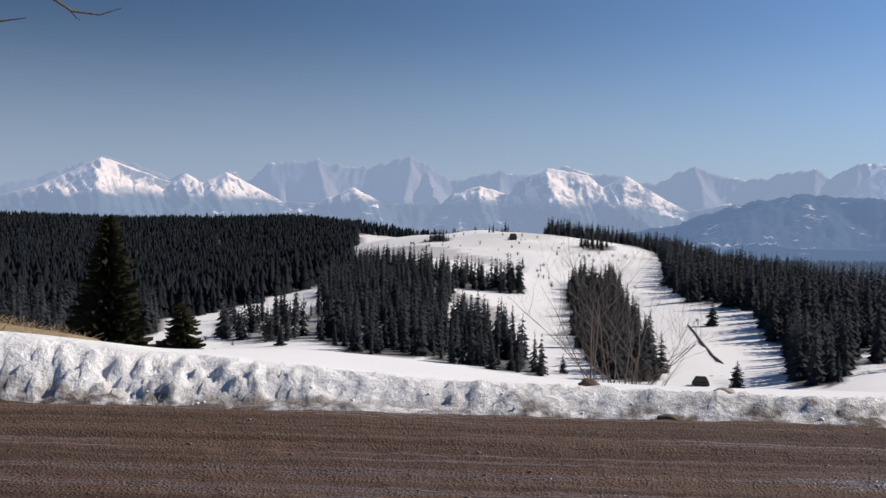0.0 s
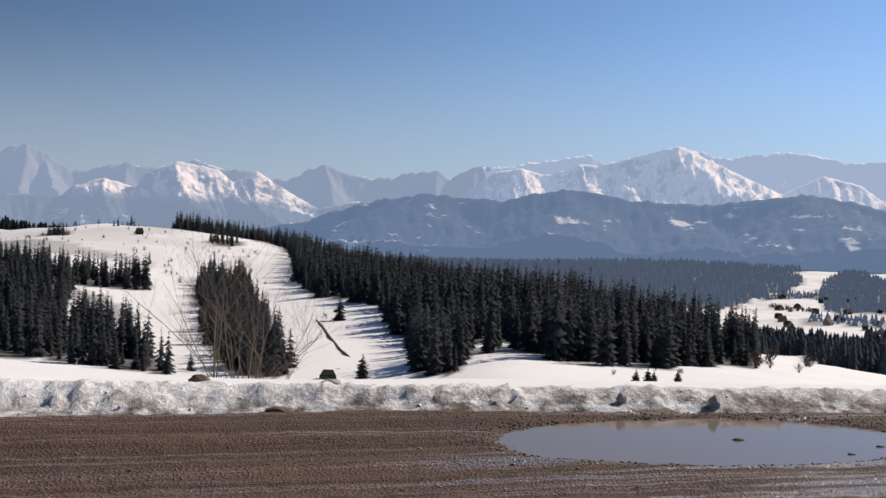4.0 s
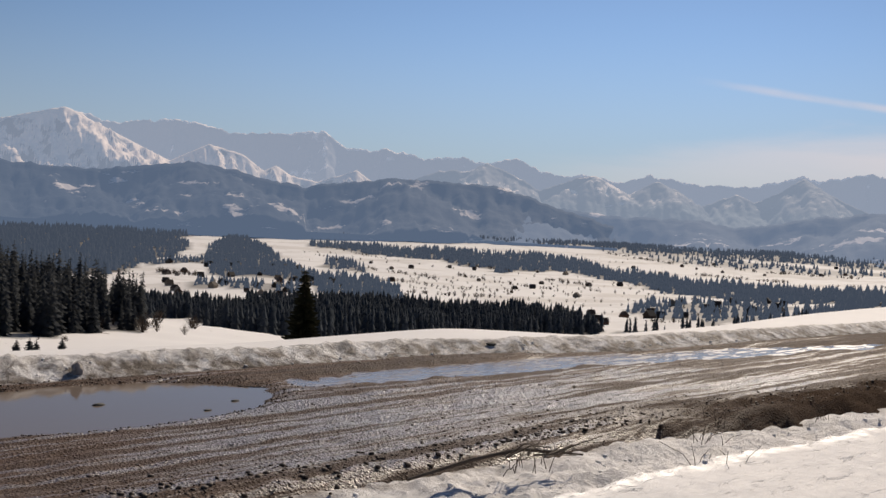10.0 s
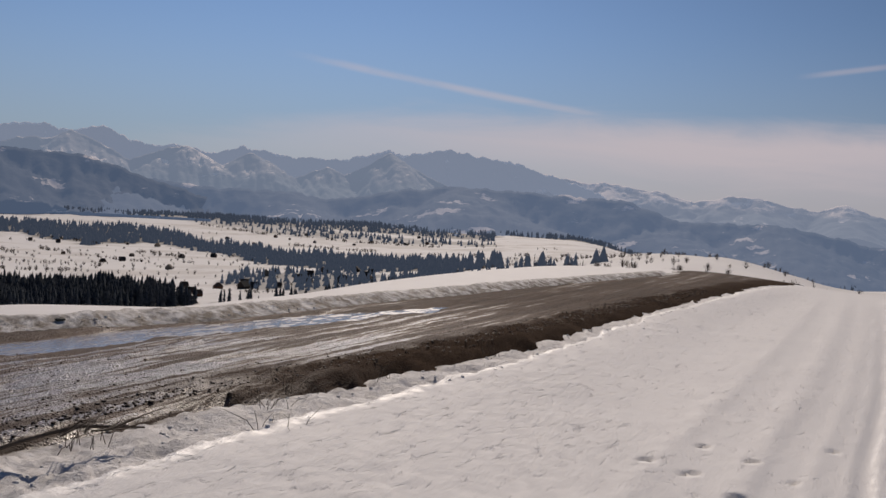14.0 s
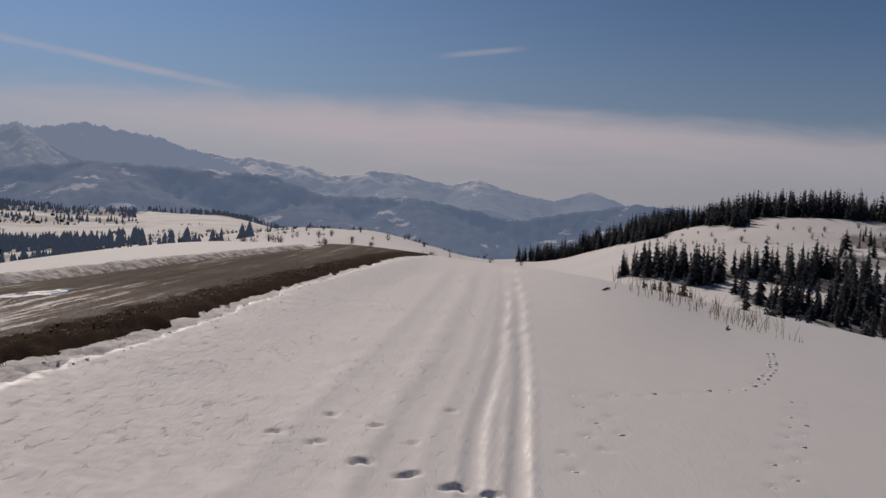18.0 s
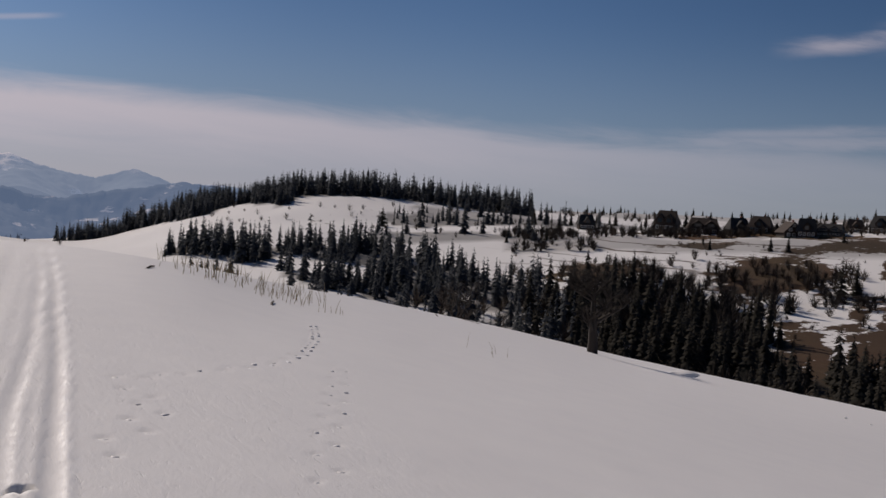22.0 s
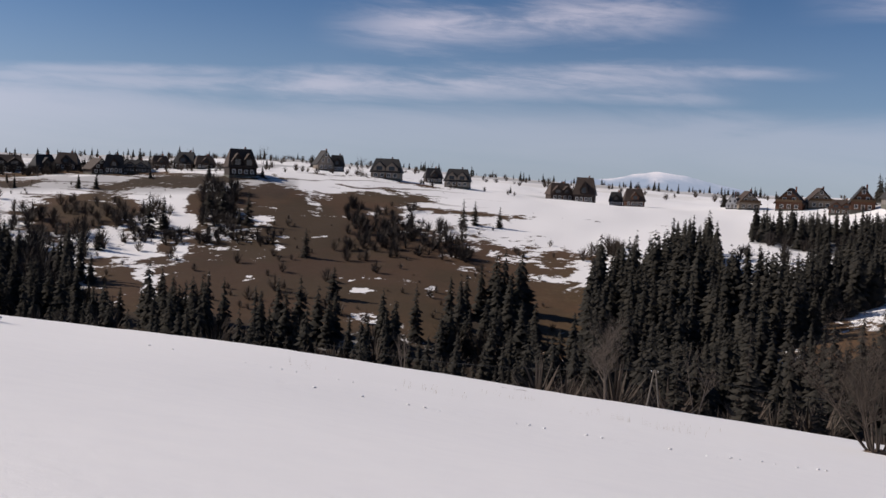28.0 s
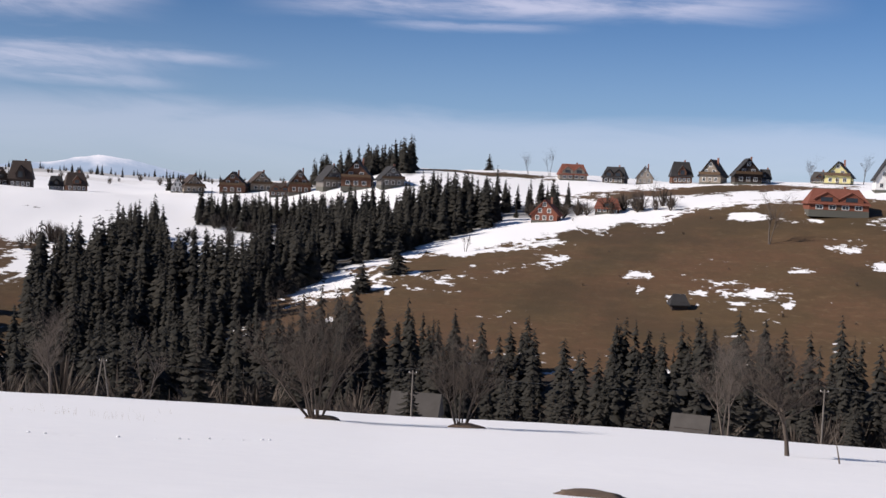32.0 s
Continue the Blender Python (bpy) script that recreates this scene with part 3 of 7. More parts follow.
track(((10.4, -1.29), (10.68, -1.58), (11.05, -1.95), (11.63, -2.44), (12.33, -2.99), (13.08, -3.48), (14.51, -4.1), (16.93, -4.87), (19.72, -5.53)), 0.26, 0.05, 0.05)
track(((6.9, -2.4), (7.72, -2.61), (8.64, -2.83), (10.1, -3.32), (12.1, -3.91), (13.71, -4.34)), 0.33, 0.045, 0.08)
track(((7.3, -1.0), (8.1, -1.3), (9.2, -1.6), (10.2, -1.5)), 0.3, 0.05, 0.1)
track(((22, -24), (19, -27), (16.5, -30), (13, -33), (11, -36), (9, -39)), 0.45, 0.085)
track(((34, -30), (28, -32), (24, -34)), 0.5, 0.085)


def road_height(x, y):
    """Height of the wet road below the eye, with ruts and two hollows that hold water."""
    yn = road_near(x)
    n1, n2 = value_noise(x * 1.1, y * 1.1, 3, 4), value_noise(x * 4.5, y * 4.5, 7, 4, 0.6)
    lane = value_noise(x * 0.12, (y - yn) * 2.4, 11, 3)
    fine = value_noise(x * 17.0, y * 17.0, 97, 3, 0.7)
    z = -1.455 + 0.034 * lane + 0.014 * n2 + 0.008 * n1 + 0.009 * fine
    pud = np.sqrt(((x - 4.45) / 1.62) ** 2 + ((y - 7.0) / 0.84) ** 2) + 0.10 * n1 + 0.05 * n2
    z = z * (1 - smooth01(1.5, 1.0, pud) * 0.8) - 1.455 * smooth01(1.5, 1.0, pud) * 0.8
    z = z - 0.07 * smooth01(1.2, 0.85, pud)
    mid = np.interp(x, [6, 8, 10, 12, 14, 16], [7.1, 7.0, 6.8, 6.4, 6.15, 5.75])
    pud2 = np.sqrt(((x - 11.4) / 5.0) ** 2 + ((y - mid) / 0.40) ** 2) + 0.25 * n1 + 0.12 * n2
    z = z - 0.055 * smooth01(1.25, 0.75, pud2)
    # dark raised verge of churned earth along the field
    q = y - yn
    n4 = value_noise(x * 12.0, y * 12.0, 29, 3, 0.7)
    on = smooth01(5.5, 9.5, x)
    z = z + smooth01(0.8, 0.35, q + 0.15 * n1) * (0.035 + 0.05 * n2 + 0.03 * n4 + 0.015 * n1) * on
    # it drops away under the snow on both sides
    z = z - 0.30 * smooth01(0.05, -0.55, q + 0.12 * n1 + 0.05 * n2) - 0.2 * smooth01(-0.1, 0.5, y - road_far(x))
    return z


def fall(v):
    """The long fall of the field, eased in."""
    v = np.maximum(v + 1.0, 0)
    return 0.265 * v * v / (v + 9.0) - 0.003 * np.maximum(v - 30, 0) ** 1.75


def bank_width(x):
    return np.interp(x, [-8, -3, -1, 2], [1.35, 1.3, 0.95, 0.72])


def snow_height(x, y):
    """Height of the snow below the eye; it dips under the road."""
    yn, yf = road_near(x), road_far(x)
    n1, n2 = value_noise(x * 1.1, y * 1.1, 3, 4), value_noise(x * 5.0, y * 5.0, 7, 4, 0.65)
    n3 = value_noise(x * 2.6, y * 2.6, 19, 3)
    s = y - yf + 0.14 * n1 + 0.05 * n2
    hb = np.interp(x, [-12, -5, -3.5, -2, 0, 8, 20, 40], [0.56, 0.43, 0.37, 0.24, 0.16, 0.13, 0.10, 0.06])
    back = np.interp(x, [-12, -4, -2, 0, 3, 12], [0.5, 0.40, 0.24, 0.09, 0.03, 0.02])
    n4 = value_noise(x * 11.0, y * 11.0, 29, 3, 0.7)
    wide = bank_width(x)
    lumps = (0.20 * n2 + 0.16 * n3 + 0.12 * np.abs(n2) + 0.34 * n4) * smooth01(0.0, 0.25, s) * smooth01(1.0, 0.45, s / wide)
    rise = np.interp(x, [-4, -1, 2], [0.95, 0.65, 0.42])
    bank = hb * (smooth01(-0.05, 1.0, s / rise) + lumps) - (hb - back) * smooth01(0.45, 1.3, s / wide)
    north = -1.455 - 0.10 * smooth01(0.02, -0.12, s) + bank
    q = (yn - y) * lip_scale(x) + 0.13 * n1 + 0.05 * n2
    torn = smooth01(0.05, 0.3, q) * smooth01(1.3, 0.9, q)
    field = -1.535 - fall(-y) + 0.13 * smooth01(1.02, 1.14, q) * smooth01(3.4, 1.15, q) + 0.075 * torn * (n2 + 0.5 * n3 + 0.2) + 0.018 * n1 * smooth01(2.5, 1.0, q)
    field = field + (0.012 * value_noise(x * 0.45, y * 0.9, 23, 3, 0.4) + 0.002 * n2) * smooth01(0.9, 1.4, q)
    crusty = smooth01(0.05, 0.5, value_noise(x * 0.7, y * 0.9, 73, 3)) * smooth01(1.0, 1.3, q) * smooth01(6.0, 3.0, q)
    field = field + crusty * (0.035 * np.maximum(n3, 0) + 0.022 * n2)
    xs = [6, 8.5, 12, 20, 32]
    for ys, wide, deep in zip(TRACKS, (0.2, 0.06, 0.06, 0.12), (0.012, 0.016, 0.022, 0.008)):
        dy = y - np.interp(x, xs, ys) + 0.025 * n1
        g = np.exp(-(dy / wide) ** 4)
        rim = np.exp(-((np.abs(dy) - 1.45 * wide) / (0.45 * wide)) ** 2)
        field = field - (deep * g - 0.7 * deep * rim * (1 + 0.8 * n2)) * smooth01(2.5, 4.5, x)
    for i, (fx, fy) in enumerate(FEET):
        u, v = (x - fx) * 0.80 + 0.60 * (y - fy), (y - fy) * 0.80 - 0.60 * (x - fx)
        big = 1.0 if i in (0, 1, 8, 9) else 0.75 if i in (2, 3, 4) else 0.5
        field = field - 0.15 * big * np.exp(-((v / (0.078 * big)) ** 2 + (u / (0.038 * big)) ** 2) ** 3)
    for fx, fy, size, turn in PAWS:
        near = (np.abs(x - fx) < 3 * size) & (np.abs(y - fy) < 3 * size)
        if near.any():
            u, v = (x[near] - fx), (y[near] - fy)
            field[near] -= (0.5 if size > 0.055 else 0.45) * size * np.exp(-((u * u + v * v) / (size * size)) ** 2)
    south = -1.455 - 0.30 * smooth01(0.16, -0.2, q) + (field + 1.455) * smooth01(-0.1, 0.25, q)
    return np.where(y > (yn + yf) / 2, north, south)


def make_land():
    az = np.array(sorted(SPOKES))
    cd = np.interp(AZ, az, [SPOKES[a][0][0] for a in az])
    ct = np.interp(AZ, az, [SPOKES[a][0][1] for a in az])
    lr = np.log(RAD)
    prof = np.array([np.interp(lr, [math.log(d) for d, _ in SPOKES[a]], [math.tan(radians(e)) for _, e in SPOKES[a]]) for a in az])
    T = np.array([np.interp(AZ, az, prof[:, k]) for k in range(len(RAD))]).T
    T = gauss(gauss(T, 1, 2.0), 0, 5.0)
    cd, ct = gauss(cd[:, None], 0, 4.0), gauss(ct[:, None], 0, 4.0)
    A, R = np.meshgrid(np.radians(AZ), RAD, indexing="ij")
    x, y = R * np.sin(A), R * np.cos(A)
    brow = cd * np.tan(np.radians(ct))
    soft = np.where(np.cos(A) > 0.15, 0.9, 0.7)
    # the snow field runs on evenly to its brow
    r0 = np.maximum(14.0, 0.25 * cd)
    plane = -1.535 - fall(-y)
    start = -1.535 - fall(-r0 * np.cos(A))
    even = start + (brow - start) * (R - r0) / (cd - r0)
    share_ = smooth01(0.55, 1.6, R / r0) * np.interp(A, np.radians([84, 99, 225, 260]), [0.0, 1.0, 1.0, 0.0])
    w = smooth01(0, 1, (R / cd - soft) / (1.0 - soft))
    rough = value_noise(x / 60, y / 60, 31, 4) * np.clip((R - 150) / 400, 0, 1) * 3.0 + value_noise(x / 14, y / 14, 37, 4) * np.clip((R - 130) / 200, 0, 1) * 0.7
    rough += value_noise(x / 3.0, y / 3.0, 41, 3) * np.clip((R - 20) / 60, 0, 1) * 0.05
    both = []
    for inner, lift in ((snow_height(x, y), 0.0), (road_height(x, y), 0.02)):
        z = inner * (1 - w) + (brow + lift) * w
        z = z * (1 - share_) + (even + (inner - plane) * (1 - w)) * share_
        w2 = smooth01(0, 1, (R / cd - 1.0) / 0.12)
        both.append(np.where(R < cd, z, (brow + lift) * (R / cd) ** 1.0 * (1 - w2) + (T * R + lift) * w2) + rough + EYE)
    return x, y, both[0], both[1]


LX, LY, LZ, RZ = make_land()


def height_at(x, y):
    """Ground height at places (arrays or numbers)."""
    a = np.degrees(np.arctan2(x, y))
    a = np.where(a < -42, a + 360, a)
    i = np.interp(a, AZ, np.arange(len(AZ)))
    j = np.interp(np.log(np.hypot(x, y)), np.log(RAD), np.arange(len(RAD)))
    i0, j0 = np.minimum(i.astype(int), len(AZ) - 2), np.minimum(j.astype(int), len(RAD) - 2)
    u, v = i - i0, j - j0
    return (LZ[i0, j0] * (1 - u) + LZ[i0 + 1, j0] * u) * (1 - v) + (LZ[i0, j0 + 1] * (1 - u) + LZ[i0 + 1, j0 + 1] * u) * v


def at(az, d):
    """A place on the ground at a bearing and distance."""
    x, y = d * math.sin(radians(az)), d * math.cos(radians(az))
    return Vector((x, y, float(height_at(np.array(x), np.array(y)))))


def mesh_np(name, verts, faces, mat, smooth=True):
    me = bpy.data.meshes.new(name)
    me.from_pydata(verts, [], faces) if not isinstance(faces, np.ndarray) else fill(me, verts, faces)
    me.materials.append(mat)
    if smooth:
        me.polygons.foreach_set("use_smooth", np.ones(len(me.polygons), bool))
    me.update()
    return me


def fill(me, verts, faces):
    n, k = faces.shape
    me.vertices.add(len(verts))
    me.vertices.foreach_set("co", np.ascontiguousarray(verts, np.float32).ravel())
    me.loops.add(n * k)
    me.loops.foreach_set("vertex_index", np.ascontiguousarray(faces, np.int32).ravel())
    me.polygons.add(n)
    me.polygons.foreach_set("loop_start", np.arange(0, n * k, k, dtype=np.int32))
    me.update(calc_edges=True)


def add_attr(me, name, values):
    at_ = me.attributes.new(name, "FLOAT", "POINT")
    at_.data.foreach_set("value", np.ascontiguousarray(values, np.float32))


def polar_faces(na, nr):
    i, j = np.meshgrid(np.arange(na - 1), np.arange(nr - 1), indexing="ij")
    a = i * nr + j
    return np.stack([a, a + nr, a + nr + 1, a + 1], -1).reshape(-1, 4)


def blob(x, y, az, d, ra, rd):
    """1 at a place, falling to 0 at its rim: bearing, distance, half sizes in degrees and metres."""
    a = np.degrees(np.arctan2(x, y))
    a = np.where(a < -60, a + 360, a)
    return np.clip(1.25 - np.sqrt(((a - az) / ra) ** 2 + ((np.hypot(x, y) - d) / rd) ** 2), 0, 1)


def build_ground():
    faces = polar_faces(len(AZ), len(RAD))
    co = np.stack([LX, LY, LZ], -1).reshape(-1, 3)
    x, y = co[:, 0], co[:, 1]
    r = np.hypot(x, y)
    yn, yf = road_near(x), road_far(x)
    inside = np.minimum(y - yn, yf - y)
    far = r[faces].min(1) > 46
    corridor = (inside[faces].min(1) > 0.45) & (r[faces].max(1) < 50)
    lane = (inside[faces].max(1) > -0.5) & (r[faces].max(1) < 50) & (r[faces].min(1) > 2.5)
    north = y[faces].mean(1) > ((yn + yf) / 2)[faces].mean(1)
    s = np.where(y > (yn + yf) / 2, y - yf, (yn - y) * lip_scale(x))
    dirt = np.where(y > (yn + yf) / 2, smooth01(0.32, 0.0, s) * 1.1 + np.interp(x, [-4, -1, 1, 4, 8], [0.0, 0.08, 0.3, 0.6, 0.75]) * smooth01(1.0, 0.4, s / bank_width(x)), smooth01(0.35, 0.02, s) + 0.22 * smooth01(1.15, 0.9, s))
    dirt = np.clip(dirt, 0, 1)
    crust = np.where(y > (yn + yf) / 2, smooth01(1.05, 0.7, s / bank_width(x)), 0.9 * smooth01(1.3, 1.0, s)) * (r < 46)
    ice = np.exp(-((s - 1.15) / 0.08) ** 2) * (y < yn)
    for ys, off in ((TRACKS[2], -0.085), (TRACKS[1], -0.07)):
        edge = y - np.interp(x, [6, 8.5, 12, 20, 32], ys) - off + 0.02 * value_noise(x * 3, y * 0, 57, 3)
        ice = np.maximum(ice, np.exp(-(edge / 0.028) ** 2) * (1.0 if off < -0.08 else 0.55) * (x > 3) * (r < 46))
    bare = np.zeros(len(co))
    for args in BARE:
        bare = np.maximum(bare, blob(x, y, *args))
    snow = np.zeros(len(co))
    for args in DRIFTS:
        snow = np.maximum(snow, np.clip((blob(x, y, *args) - 0.42) * 3.0, 0, 1))
    bare = np.clip(bare - 0.62 * snow, 0, 1)
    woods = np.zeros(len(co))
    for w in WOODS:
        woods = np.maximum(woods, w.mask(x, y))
    deep = np.stack([LX, LY, RZ], -1).reshape(-1, 3)
    for name, sel, mat, label, cat, co_ in (("road", lane, MUD, "wet muddy gravel road with wheel ruts", "road", deep),
                                            ("snow_bank", north & ~far & ~corridor, SNOW, "ploughed dirty snow bank along the road", "snow bank", co),
                                            ("snow_field", ~north & ~far & ~corridor, SNOW, "crusted snow field with ski tracks and footprints", "snow field", co),
                                            ("ground", far & ~corridor, HILL, "snowy hills and brown winter meadows", "ground", co)):
        f = faces[sel]
        if name == "ground":
            wide = np.append(np.arange(0, len(AZ) - 1, 2), len(AZ) - 1)
            sub = polar_faces(len(wide), len(RAD))
            f = (wide[sub // len(RAD)] * len(RAD) + sub % len(RAD))
            f = f[r[f].min(1) > 46]
        used, inv = np.unique(f, return_inverse=True)
        me = mesh_np(name, co_[used], inv.reshape(-1, 4), mat)
        add_attr(me, "dirt", dirt[used])
        add_attr(me, "crust", crust[used])
        add_attr(me, "ice", ice[used])
        patchy = 0.55 + 0.6 * value_noise(x * 0.5, y * 0.8, 83, 3)
        add_attr(me, "rime", (np.clip(patchy, 0.15, 1.1) * np.interp(y, [-6, -2.0, 0.5, 1.6], [0.08, 0.3, 0.75, 1.25]) * (y < yn) * (r < 46) * (s > 0.9))[used])
        add_attr(me, "bare", bare[used])
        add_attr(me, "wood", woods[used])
        # slopes whose shade is put into the grass colour
        add_attr(me, "slope_shade", np.maximum(blob(x, y, 138, 300, 16, 110), blob(x, y, 124, 300, 8, 90))[used])
        add_attr(me, "afar", smooth01(450, 900, r)[used])
        add_attr(me, "strips", np.maximum.reduce([blob(x, y, 122, 385, 8, 60), blob(x, y, 118, 340, 5, 40), blob(x, y, 131, 415, 7, 30), blob(x, y, 142, 400, 6, 34)])[used])
        dry = smooth01(0.85, 0.4, (y - yn) + 0.3 * value_noise(x * 1.7, y * 1.7, 61, 3)) * smooth01(6.0, 10.0, x)
        add_attr(me, "wet", (smooth01(3.6, 1.6, (y - yn) + 0.6 * value_noise(x * 0.4, y * 1.3, 67, 3)) * smooth01(1.5, 5.0, x) * smooth01(16.0, 9.0, x))[used])
        add_attr(me, "verge", np.maximum(dry, 0.45 * smooth01(12.0, 20.0, x))[used])
        tagged(new(name, me), label, cat, kind="structure")


class Wood:
    """A stand of spruces: a band of bearings whose near and far edge shift in distance."""

    def __init__(self, az, near, far, spacing, tall, jag=0.12, thin=0.0, edge=0.4):
        self.az, self.near, self.far, self.spacing, self.tall, self.jag, self.thin, self.edge = az, near, far, spacing, tall, jag, thin, edge

    def inside(self, x, y):
        a = np.degrees(np.arctan2(x, y))
        a = np.where(a < -60, a + 360, a)
        d = np.hypot(x, y)
        n = value_noise(x / (self.spacing * 6), y / (self.spacing * 6), 51, 3)
        lo, hi = np.interp(a, self.az, self.near), np.interp(a, self.az, self.far)
        m = self.jag * (hi - lo) * n
        return (a > self.az[0] + n * self.edge) & (a < self.az[-1] + n * self.edge) & (d > lo + m) & (d < hi + m * 0.6)

    def mask(self, x, y):
        return self.inside(x, y) * (1.0 - self.thin)

    def places(self, rng):
        a0, a1, lo, hi = self.az[0], self.az[-1], min(self.near), max(self.far)
        area = math.radians(a1 - a0) * (hi * hi - lo * lo) / 2
        n = int(area / self.spacing ** 2)
        a = rng.uniform(a0, a1, n)
        d = np.sqrt(rng.uniform(lo * lo, hi * hi, n))
        x, y = d * np.sin(np.radians(a)), d * np.cos(np.radians(a))
        keep = self.inside(x, y) & (rng.random(n) > self.thin)
        return x[keep], y[keep]


